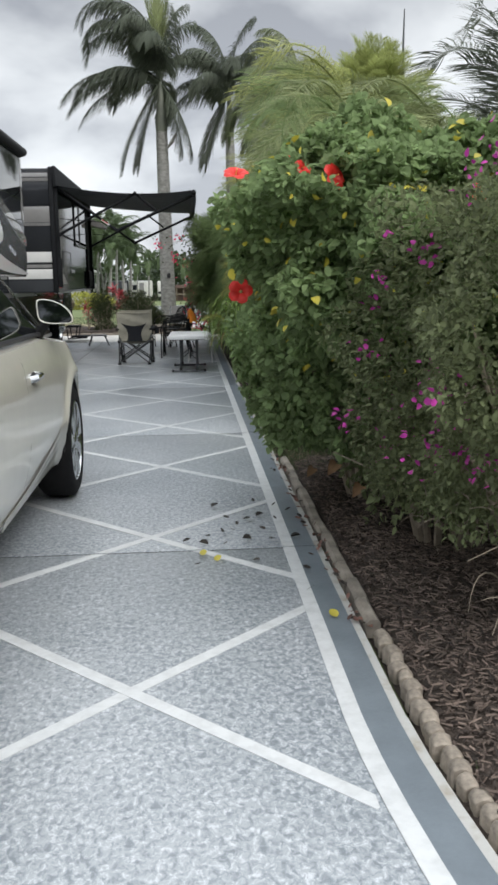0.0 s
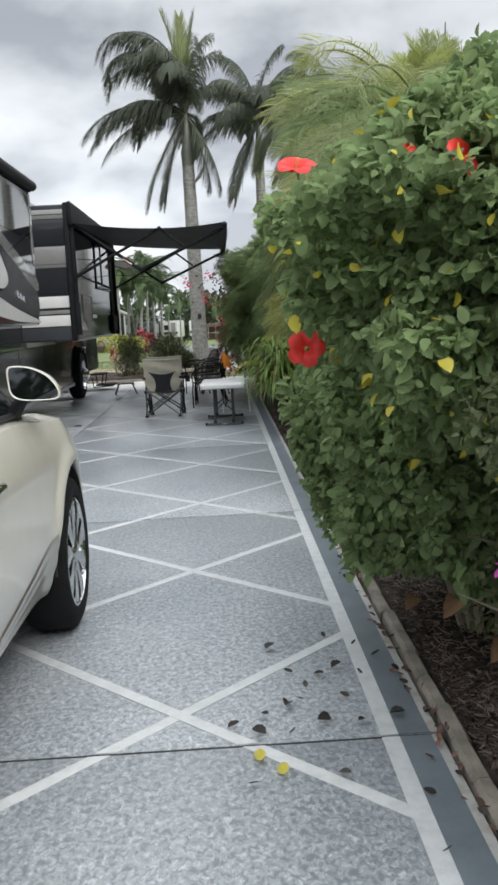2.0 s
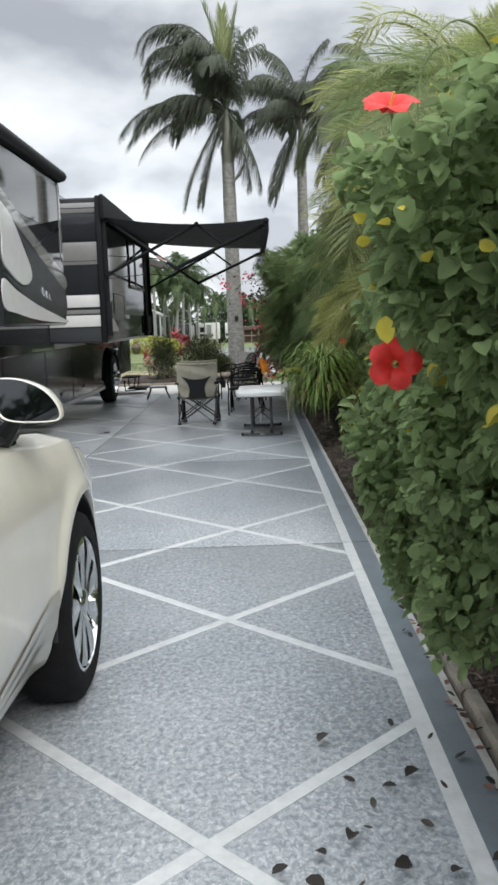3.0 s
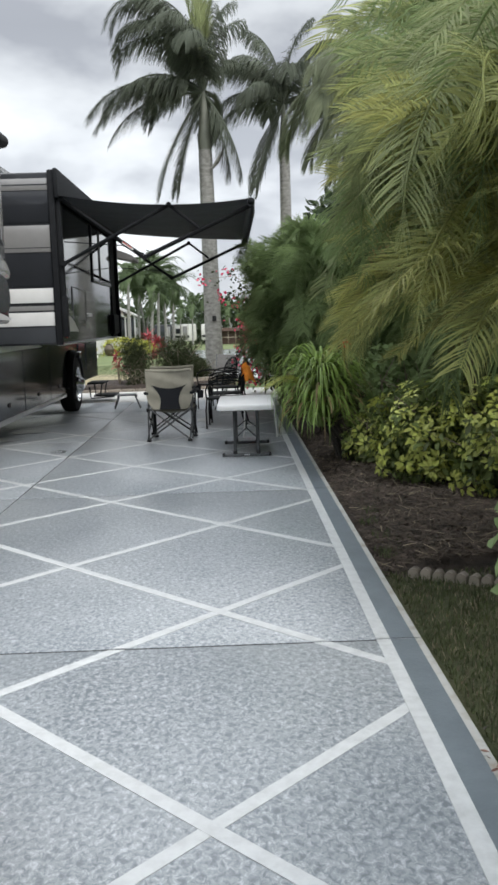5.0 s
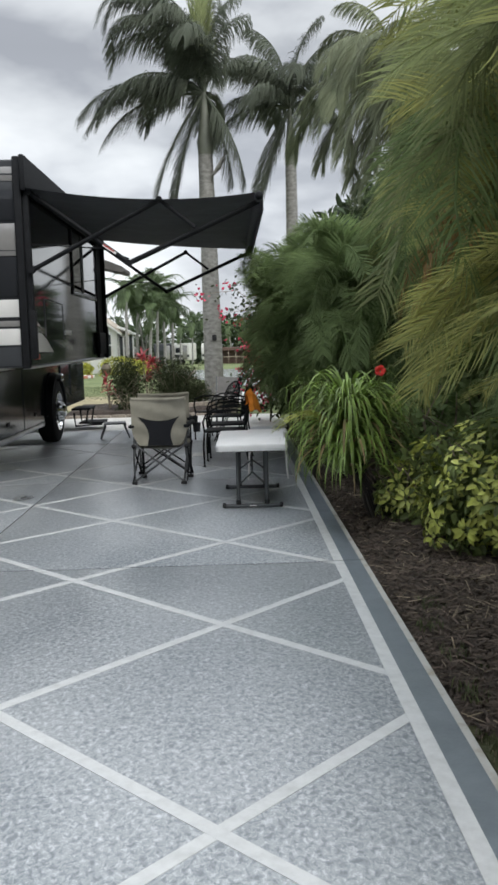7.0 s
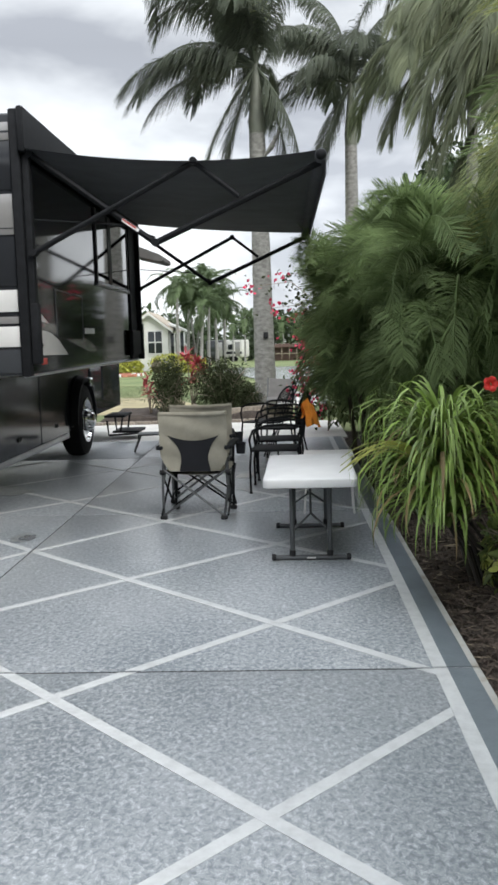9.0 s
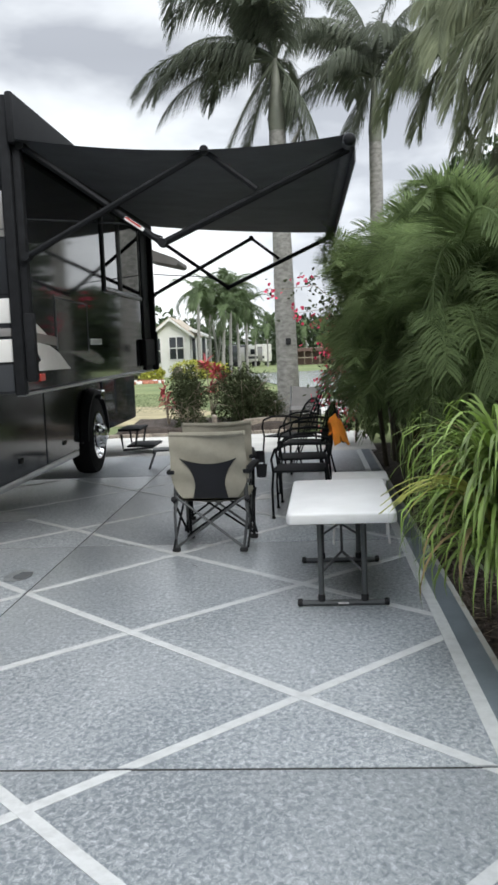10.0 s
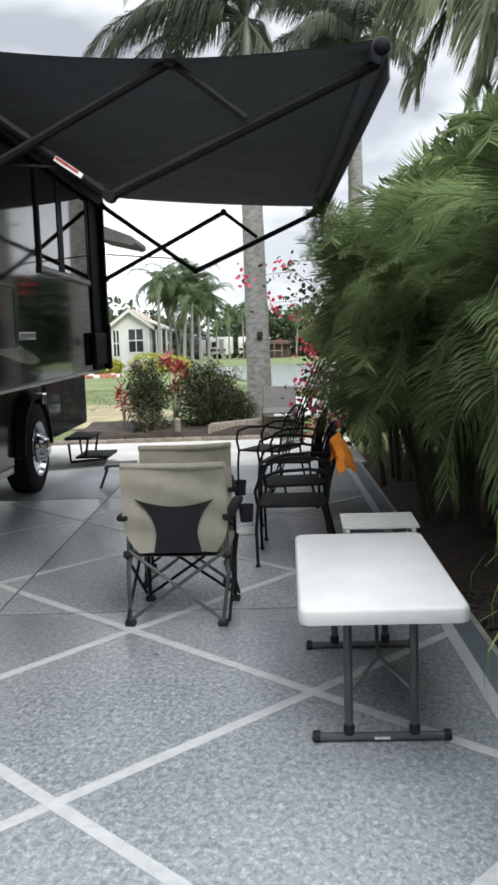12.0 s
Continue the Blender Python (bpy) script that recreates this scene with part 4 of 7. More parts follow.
for y, lo in ((14.10, 1.38), (19.08, 1.30)):
    part("mounting_post", Build().box((SX + 0.021, y - 0.035, lo), (SX + 0.075, y + 0.035, 2.90), 0.01), "matte_black", awning)
    part("motor_box", Build().box((SX + 0.021, y - 0.042, lo - 0.05), (SX + 0.09, y + 0.042, lo + 0.42), 0.015), "matte_black", awning)
    e = (-0.62, y, 2.22)
    q = 0.035
    main = part("arm", Build().tube([(SX + 0.08, y, 2.90), e], 0.032, 8, flat=0.7), "matte_black", awning)
    part("forearm", Build().tube([e, (TIPX, y + 0.02, TIPZ - 0.03)], 0.036, 8, flat=0.7), "matte_black", awning)
    t_ = (-0.31, y - q, 2.795)
    part("brace", Build().tube([(SX + 0.08, y - q, 2.17), t_], 0.032, 8, flat=0.7), "matte_black", awning)
    part("link", Build().tube([t_, (0.02, y - q, 2.535)], 0.020, 6), "matte_black", awning)
    for pnt in (e, t_, (SX + 0.08, y, 2.9), (SX + 0.08, y - q, 2.17)):
        part("pivot", Build().lathe([(0.03, -0.05), (0.03, 0.03)], pnt, "y", 10), "matte_black", awning)
    part("gas_strut", Build().tube([(SX + 0.09, y, 2.42), (SX + 0.75, y, 2.36), (-0.62, y, 2.26)], 0.007, 6), "matte_black", awning)
wl = part("warning_label", Build().box((-0.075, 0.0, -0.012), (0.075, 0.004, 0.012)), "rv_white", awning, "small white and red warning label", at=pose(-0.80, 14.064, 2.352, 0, 35, 0))
part("red_band", Build().box((-0.072, -0.003, -0.001), (0.05, -0.001, 0.010)), "red_lens", wl)
vis = Build()
vis.face_strip([[(-1.80, 20.0, 2.70), (-1.80, 20.0, 2.86), (-1.80, 20.9, 2.86), (-1.80, 20.9, 2.70)], [(-1.40, 20.0, 2.60), (-1.40, 20.0, 2.70), (-1.40, 20.9, 2.70), (-1.40, 20.9, 2.60)], [(-1.36, 20.0, 2.62), (-1.36, 20.0, 2.67), (-1.36, 20.9, 2.67), (-1.36, 20.9, 2.62)]])
vis2 = part("door_awning", vis, "canopy_grey", rv, "small grey folded awning over the entry door")
part("door_awning_arm", Build().tube([(RX, 20.2, 2.5), (-1.75, 20.2, 2.78)], 0.02, 6), "matte_black", vis2)
part("door_awning_arm", Build().tube([(RX, 20.7, 2.5), (-1.75, 20.7, 2.78)], 0.02, 6), "matte_black", vis2)

# ---- the parked car ----
car = thing("car", "pearl cream coupe with chrome trim and alloy wheels", "car")
CSX, CMX = -0.29, -1.24  # outer side, centre line
YW_F, YW_R, WR = 5.27, 2.22, 0.378


def lerp_table(tab, y):
    for (a, va), (b, vb) in zip(tab[:-1], tab[1:]):
        if y <= b:
            s = (y - a) / (b - a)
            s = s * s * (3 - 2 * s)
            return va + (vb - va) * max(0.0, s)
    return tab[-1][1]


SHOULDER = [(0.95, 0.82), (1.3, 1.02), (2.2, 1.12), (3.2, 1.12), (4.35, 1.11), (5.25, 1.045), (5.85, 0.93), (6.25, 0.72), (6.42, 0.55)]
CENTRE = [(0.95, 0.88), (1.3, 1.06), (2.2, 1.14), (3.2, 1.16), (4.5, 1.19), (5.3, 1.10), (5.9, 0.99), (6.25, 0.80), (6.42, 0.58)]
PLAN = [(0.95, 0.30), (1.2, 0.12), (1.8, 0.03), (2.22, 0.0), (3.4, 0.012), (4.2, 0.012), (5.3, 0.0), (5.8, 0.05), (6.15, 0.20), (6.42, 0.50)]
SILL = [(0.95, 0.42), (1.5, 0.30), (3.0, 0.32), (4.6, 0.31), (5.9, 0.27), (6.42, 0.36)]
ARCH_R = 0.452


def bottom(y):
    z = lerp_table(SILL, y)
    for yw in (YW_F, YW_R):
        d = abs(y - yw)
        if d < ARCH_R:
            z = max(z, WR + math.sqrt(ARCH_R ** 2 - d * d))
    return z


def side_x(y, z):
    zs, zl = lerp_table(SHOULDER, y), lerp_table(SILL, y)
    s = (z - zl) / (zs - zl)
    tuck = 0.085 * max(0.0, 0.42 - s) ** 1.5 / 0.27 + 0.05 * max(0.0, s - 0.72) ** 2 / 0.0784
    flare = 0.0
    for yw in (YW_F, YW_R):
        r = math.hypot(y - yw, z - WR)
        flare += 0.022 * math.exp(-((r - ARCH_R - 0.02) / 0.055) ** 2)
        if yw == YW_R:
            flare += 0.03 * math.exp(-((y - yw) / 0.55) ** 2 - ((z - 0.9) / 0.22) ** 2)
    return CSX - lerp_table(PLAN, y) - tuck + flare


stations = sorted(set([round(0.95 + 0.07 * i, 4) for i in range(79)] + [YW_F - ARCH_R * math.cos(math.pi * k / 24) for k in range(25)] + [YW_R - ARCH_R * math.cos(math.pi * k / 24) for k in range(25)] + [6.42]))
NR, NT = 14, 8
half = []
for y in stations:
    zb, zs, zc = bottom(y), lerp_table(SHOULDER, y), lerp_table(CENTRE, y)
    col = [(CSX - lerp_table(PLAN, y) - 0.20, zb - 0.0), (side_x(y, zb) - 0.012, zb)]
    for i in range(NR + 1):
        z = zb + 0.006 + (zs - zb - 0.006) * i / NR
        col.append((side_x(y, z), z))
    xs_ = col[-1][0]
    for i in range(1, NT + 1):
        s = i / NT
        x = xs_ + (CMX - xs_) * s
        col.append((x, zs + (zc - zs) * math.sin(s * math.pi / 2) + 0.018 * math.sin(math.pi * min(1, s * 5)) * (1 if s < 0.2 else 0)))
    half.append(col)
right = [[(x, y, z) for x, z in col] for col, y in zip(half, stations)]
left = [[(2 * CMX - x, y, z) for x, z in reversed(col[:-1])] for col, y in zip(half, stations)]
shell = [r + l for r, l in zip(right, left)]
cb = Build()
cb.grid(shell)
k0 = len(shell[0])
cb.f.append(tuple(range(k0)))
cb.f.append(tuple(reversed([(len(shell) - 1) * k0 + i for i in range(k0)])))
part("body", cb, "car_paint", car, smooth=50)
part("underbody", Build().box((CMX - 0.74, 1.2, 0.2), (CMX + 0.74, 6.2, 0.62), 0.05), "dark_plastic", car)
# cabin: glass, pillars and roof
BELT, ROOF = 1.145, 1.57
prof = [(1.45, 1.15), (2.2, 1.44), (2.8, 1.56), (3.3, ROOF), (3.6, 1.55), (4.0, 1.462), (4.45, 1.30), (4.82, 1.155)]


def cabin(yz, inset):
    rws = []
    for y, z in yz:
        s = (z - BELT) / (ROOF - BELT)
        xo = CSX - 0.115 - 0.085 * s - inset
        rws.append([(CSX - 0.105 - inset, y, BELT - 0.05), (xo, y, max(BELT, z - 0.06)), (xo - 0.06, y, z - 0.012), (xo - 0.3, y, z), (CMX, y, z + 0.015),
                    (2 * CMX - xo + 0.3, y, z), (2 * CMX - xo + 0.06, y, z - 0.012), (2 * CMX - xo, y, max(BELT, z - 0.06)), (2 * CMX - CSX + 0.105 + inset, y, BELT - 0.05)])
    return rws


part("glasshouse", Build().grid(cabin(prof, 0.006)), "tint", car, "dark tinted windows")
part("roof", Build().grid([r[1:-1] for r in cabin([(2.15, 1.43), (2.8, 1.57), (3.3, ROOF + 0.01), (3.62, 1.555)], -0.004)]), "car_paint", car)
for sgn in (0, 1):
    def mx(x):
        return x if sgn == 0 else 2 * CMX - x
    pts = [(mx(CSX - 0.195), 3.58, 1.545), (mx(CSX - 0.178), 4.0, 1.45), (mx(CSX - 0.145), 4.45, 1.285), (mx(CSX - 0.118), 4.78, 1.155)]
    part("pillar", Build().tube(pts, 0.0065, 8), "alloy", car)
    part("window_trim", Build().tube([(mx(CSX - 0.108), 4.80, 1.125), (mx(CSX - 0.10), 4.3, 1.14), (mx(CSX - 0.098), 3.6, 1.15), (mx(CSX - 0.098), 3.0, 1.155), (mx(CSX - 0.095), 2.2, 1.175)], 0.014, 6), "dark_plastic", car)
    # door mirror
    mc = Vector((mx(CSX + 0.002), 4.60, 1.262))
    hs = 1 if sgn == 0 else -1
    ring = smooth_line([(-0.098, 0.008), (-0.088, -0.042), (-0.043, -0.064), (0.056, -0.067), (0.098, -0.058), (0.095, -0.020), (0.056, 0.030), (-0.010, 0.063), (-0.076, 0.071), (-0.098, 0.058)], 3)
    mir = part("door_mirror", Build().face_strip([[(mc.x + hs * u * s_, mc.y + dy, mc.z + w * s_) for u, w in ring] for dy, s_ in ((-0.035, 1.0), (0.0, 1.015), (0.06, 0.9), (0.10, 0.6), (0.12, 0.2))]), "car_paint", car)
    part("mirror_ring", Build().face_strip([[(mc.x + hs * u * s_, mc.y + dy, mc.z + w * s_) for u, w in ring] for dy, s_ in ((-0.030, 1.035), (-0.042, 1.03), (-0.046, 1.0), (-0.044, 0.965), (-0.036, 0.95))], True, False), "car_paint", mir)
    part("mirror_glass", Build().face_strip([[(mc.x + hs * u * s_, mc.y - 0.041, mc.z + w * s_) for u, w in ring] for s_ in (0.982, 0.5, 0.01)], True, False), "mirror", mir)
    part("mirror_arm", Build().tube([(mc.x - hs * 0.05, mc.y + 0.03, mc.z - 0.05), (mx(CSX - 0.12), 4.66, 1.12)], [0.024, 0.034], 8), "dark_plastic", mir)
    # door handle and shut lines
    hx = side_x(3.85, 0.95)
    part("door_handle", Build().tube([(mx(hx - 0.005), 3.765, 0.955), (mx(hx + 0.026), 3.785, 0.96), (mx(hx + 0.028), 3.905, 0.965), (mx(hx - 0.005), 3.925, 0.965)], 0.017, 8), "chrome", car, "chrome door handle")
    # flat dark disc painted in for the shade of a handle recess
    part("handle_pocket", Build().lathe([(0.002, 0.0015), (0.07, 0.001), (0.085, -0.006)], (0, 0, 0), "x", 20), "dark_plastic", car, at=pose(mx(hx + 0.002), 3.86, 0.955) @ Matrix.Diagonal((hs, 1.0, 0.36, 1.0)))
    for yl in (3.66,):
        part("shut_line", Build().tube([(mx(side_x(yl, z) - 0.0048), yl, z) for z in [0.37 + 0.032 * q_ for q_ in range(23)]], 0.0050, 5), "dark_plastic", car)
    # ribbed bright skirt that sweeps up behind the front wheel
    skirt = []
    for q_ in range(29):
        yk = 3.20 + 1.60 * q_ / 28
        sk = (yk - 3.20) / 1.60
        zl, zu = lerp_table(SILL, yk) + 0.004, 0.385 + 0.20 * sk ** 2.6
        if yk > YW_F - ARCH_R:
            zu = zl + 0.01
        skirt.append([(mx(side_x(yk, zl + (zu - zl) * r_ / 10) + 0.004 + 0.006 * abs(math.sin(math.pi * r_ / 3.4))), yk, zl + (zu - zl) * r_ / 10) for r_ in range(11)])
    part("side_skirt", Build().grid(skirt), "car_silver", car, "ribbed pale silver side skirt")
    for yw in (YW_F, YW_R):
        xo = mx(CSX + 0.004)
        w = part("wheel", Build().lathe([(0.10, -0.1 * hs), (0.10, -0.06 * hs)], (xo, yw, WR), "x", 16), "dark_plastic", car)
        part("tyre", Build().lathe([(0.255, -0.23 * hs), (0.33, -0.245 * hs), (0.362, -0.22 * hs), (WR, -0.19 * hs), (WR, -0.05 * hs), (0.362, -0.018 * hs), (0.33, 0.0), (0.275, -0.004 * hs), (0.262, -0.03 * hs), (0.255, -0.2 * hs)], (xo, yw, WR), "x", 48), "rubber", w)
        rim = part("rim", Build().lathe([(0.262, -0.10 * hs), (0.268, -0.008 * hs), (0.258, -0.004 * hs), (0.245, -0.03 * hs), (0.24, -0.12 * hs)], (xo, yw, WR), "x", 40), "chrome", w)
        part("disc", Build().lathe([(0.24, -0.13 * hs), (0.16, -0.125 * hs), (0.02, -0.125 * hs)], (xo, yw, WR), "x", 24), "dark_plastic", w)
        part("hub_cap", Build().lathe([(0.062, -0.05 * hs), (0.062, -0.015 * hs), (0.045, -0.004 * hs), (0.002, 0.0)], (xo, yw, WR), "x", 20), "alloy", rim)
        for k in range(9):
            a = 2 * math.pi * k / 9 + 0.2
            ca, sa = math.cos(a), math.sin(a)
            sp = Build()
            sp.face_strip([[(xo + dx * hs, yw + ca * r - sa * wd, WR + sa * r + ca * wd) for dx, wd in ((0.004 - dd, -hw), (0.012 - dd, 0.0), (0.004 - dd, hw), (-0.035 - dd, hw * 0.7), (-0.035 - dd, -hw * 0.7))]
                           for r, hw, dd in ((0.05, 0.018, 0.022), (0.13, 0.032, 0.016), (0.20, 0.046, 0.012), (0.247, 0.062, 0.016))])
            part("spoke", sp, "alloy", rim)
    ins = Build()
    ins.face_strip([[(mx(CSX - 0.02 - dx), yw_ + r * math.cos(a), WR + r * math.sin(a)) for dx, r in ((0.0, ARCH_R - 0.004), (0.30, ARCH_R - 0.004), (0.30, ARCH_R - 0.02), (0.0, ARCH_R - 0.02))]
                    for yw_ in (YW_F,) for a in (math.pi * k / 16 for k in range(17))])
    part("arch_liner", ins, "dark_plastic", car)

# ---- furniture on the drive ----
def camp_chair(at):
    """A folding camp chair seen from behind; its back is at y = 0 and it faces +y."""
    c = thing("camp_chair", "tan folding camp chair with black mesh back and grey tube frame", "chair", "camp chairs", at=at)
    W = 0.265
    b = Build()
    rws = []
    for i in range(13):
        z = 0.405 + 0.485 * i / 12
        rws.append([(x, 0.02 - 0.10 * (z - 0.36) + 0.05 * (1 - (x / W) ** 2) + 0.008 * math.sin(i * 1.3 + x * 9), z - (0.012 * (1 - (x / W) ** 2) if i == 12 else 0)) for x in [W * (0.66 + 0.40 * math.sin(math.pi * 0.5 * min(1.0, 0.20 + i / 5))) * k / 8 for k in range(-8, 9)]])
    b.grid(rws)
    b2 = Build().grid([[(x, y + 0.018, z) for x, y, z in r] for r in rws])
    n0 = len(b.v)
    b.v += b2.v
    b.f += [tuple(n0 + i for i in reversed(f)) for f in b2.f]
    back = part("backrest", b, "tan", c)
    part("top_hem", Build().tube([(x, y + 0.008, z) for x, y, z in rws[-1]], 0.018, 8), "tan", back)

    def back_y(x, z):
        return 0.02 - 0.10 * (z - 0.36) + 0.05 * (1 - (x / W) ** 2)
    # hourglass mesh panel
    mrows = []
    for i in range(15):
        s = i / 14
        z = 0.40 + 0.31 * s
        hw = 0.112 + 0.105 * max(0, (s - 0.3) / 0.7) ** 2.2 + 0.02 * max(0, 0.3 - s) / 0.3
        dip = 0.05 * s
        mrows.append([(x, back_y(x, z) - 0.012, z - dip * (1 - (x / hw) ** 2)) for x in [hw * k / 6 for k in range(-6, 7)]])
    mb = Build().grid(mrows)
    mb2 = Build().grid([[(x, y + 0.008, z) for x, y, z in r] for r in mrows])
    n0 = len(mb.v)
    mb.v += mb2.v
    mb.f += [tuple(n0 + i for i in reversed(f)) for f in mb2.f]
    part("mesh_panel", mb, "mesh_black", back)
    sb = Build()
    srows = [[(x, 0.06 + 0.44 * j / 8, 0.40 + 0.02 * j / 8 - 0.05 * math.sin(math.pi * j / 8) * (1 - (x / W) ** 2)) for x in [W * k / 6 for k in range(-6, 7)]] for j in range(9)]
    sb.grid(srows)
    sb2 = Build().grid([[(x, y, z - 0.02) for x, y, z in r] for r in srows])
    n0 = len(sb.v)
    sb.v += sb2.v
    sb.f += [tuple(n0 + i for i in reversed(f)) for f in sb2.f]
    part("seat", sb, "tan", c)
    for s in (-1, 1):
        part("back_post", Build().tube([(s * W * 0.98, 0.012, 0.86), (s * W * 0.98, 0.06, 0.40), (s * (W + 0.005), 0.02, 0.30)], 0.011, 8), "steel_grey", c)
        part("rear_leg", Build().tube([(s * W, 0.06, 0.58), (s * (W + 0.01), 0.03, 0.30), (s * (W - 0.01) - 0.02, 0.03, 0.02)], 0.011, 8), "steel_grey", c)
        part("cross_bar", Build().tube([(s * (W - 0.01) - 0.02, 0.03, 0.03), (-s * W, 0.03, 0.42)], 0.010, 8), "steel_grey", c)
        part("front_leg", Build().tube([(s * W, 0.5, 0.60), (s * (W - 0.01), 0.48, 0.02)], 0.011, 8), "matte_black", c)
        part("side_bar", Build().tube([(s * (W + 0.012), -0.04, 0.05), (s * (W + 0.012), 0.49, 0.40)], 0.009, 8), "matte_black", c)
        part("side_bar", Build().tube([(s * (W + 0.012), 0.48, 0.05), (s * (W + 0.012), 0.0, 0.40)], 0.009, 8), "matte_black", c)
        part("front_bar", Build().tube([(s * (W - 0.01), 0.49, 0.04), (-s * W, 0.49, 0.40)], 0.009, 8), "matte_black", c)
        part("armrest", Build().box((s * (W + 0.02) - 0.03, -0.02, 0.59), (s * (W + 0.02) + 0.03, 0.52, 0.625), 0.012), "matte_black", c)
        for y, sh in ((0.03, -0.02), (0.48, 0.0)):
            part("foot", Build().box((s * (W - 0.01) + sh - 0.028, y - 0.025, 0.0), (s * (W - 0.01) + sh + 0.028, y + 0.025, 0.032), 0.008), "dark_plastic", c)
        part("joint", Build().lathe([(0.02, -0.02), (0.02, 0.02)], (s * (W + 0.01), 0.03, 0.40), "x", 10), "dark_plastic", c)
    cup = Build().lathe([(0.036, -0.09), (0.044, 0.0), (0.047, 0.005), (0.042, 0.004), (0.034, -0.08)], (W + 0.085, 0.33, 0.60), "z", 16)
    part("cup_holder", cup, "mesh_black", c)
    return c


chair_a = camp_chair(pose(-0.432, 14.52, 0.0, 0, 0, -4))
copy_thing(chair_a, pose(-0.44, 15.30, 0.0, 0, 0, 5))


def folding_table(at):
    t = thing("folding_table", "white plastic folding table on dark grey steel legs", "table", at=at)
    W, L, H = 0.62, 1.20, 0.578
    tb = Build()

    def outline(k, z):
        """The top's plan with rounded corners, drawn in by k."""
        c, r = [], 0.045 - k * 0.5
        for cx, cy, a0 in ((W - k - r, k + r, -90), (W - k - r, L - k - r, 0), (k + r, L - k - r, 90), (k + r, k + r, 180)):
            c += [(cx + r * math.cos(radians(a0 + 15 * j)), cy + r * math.sin(radians(a0 + 15 * j)), z) for j in range(7)]
        return c
    tb.face_strip([outline(0.012, H - 0.062), outline(0.003, H - 0.060), outline(0.0, H - 0.052), outline(0.002, H - 0.014), outline(0.006, H - 0.005), outline(0.014, H)])
    top = part("tabletop", tb, "white_plastic", t, smooth=50)
    part("underframe", Build().box((0.05, 0.05, H - 0.072), (W - 0.05, L - 0.05, H - 0.061), 0.003), "dark_plastic", top)
    for y in (0.17, L - 0.03):
        part("foot_bar", Build().tube([(0.065, y, 0.019), (W - 0.065, y, 0.019)], 0.017, 10), "steel_grey", t)
        for x in (0.06, W - 0.06):
            part("end_cap", Build().lathe([(0.004, -0.016), (0.021, -0.014), (0.023, 0.0), (0.021, 0.014), (0.004, 0.016)], (x, y, 0.022), "x", 12), "dark_plastic", t)
        for x in (0.185, W - 0.185):
            part("leg", Build().tube([(x, y, 0.03), (x, y, H - 0.06)], 0.0165, 10), "steel_grey", t)
            part("collar", Build().lathe([(0.021, 0.0), (0.022, 0.03), (0.019, 0.04)], (x, y, 0.03), "z", 10), "dark_plastic", t)
        part("brace", Build().tube([(W / 2, 0.42 if y < 0.5 else L - 0.42, H - 0.06), (W / 2, y + (0.10 if y < 0.5 else -0.10), 0.30), (0.19, y, 0.20)], 0.008, 6), "steel_grey", t)
        part("brace", Build().tube([(W / 2, y + (0.10 if y < 0.5 else -0.10), 0.30), (W - 0.19, y, 0.20)], 0.008, 6), "steel_grey", t)
    part("brand_plate", Build().box((W / 2 - 0.03, 0.149, 0.015), (W / 2 + 0.03, 0.1535, 0.024)), "label_white", t, "small white printed plate")
    return t


folding_table(pose(0.168, 12.975, 0.0, 0, 0, -1.2))


def side_table(at):
    t = thing("side_table", "small white slatted metal side table", "table", at=at)
    for k in range(6):
        part("slat", Build().box((0, 0.062 * k, 0.482), (0.42, 0.062 * k + 0.052, 0.50), 0.005), "white_metal", t)
    for x in (0.03, 0.39):
        part("rail", Build().box((x - 0.012, 0, 0.46), (x + 0.012, 0.362, 0.482), 0.003), "white_metal", t)
        for y in (0.03, 0.33):
            part("leg", Build().tube([(x, y, 0.46), (x + (0.03 if x > 0.2 else -0.03), y, 0.0)], 0.009, 8), "white_metal", t)
    return t


side_table(pose(0.47, 14.66, 0.0, 0, 0, -2))


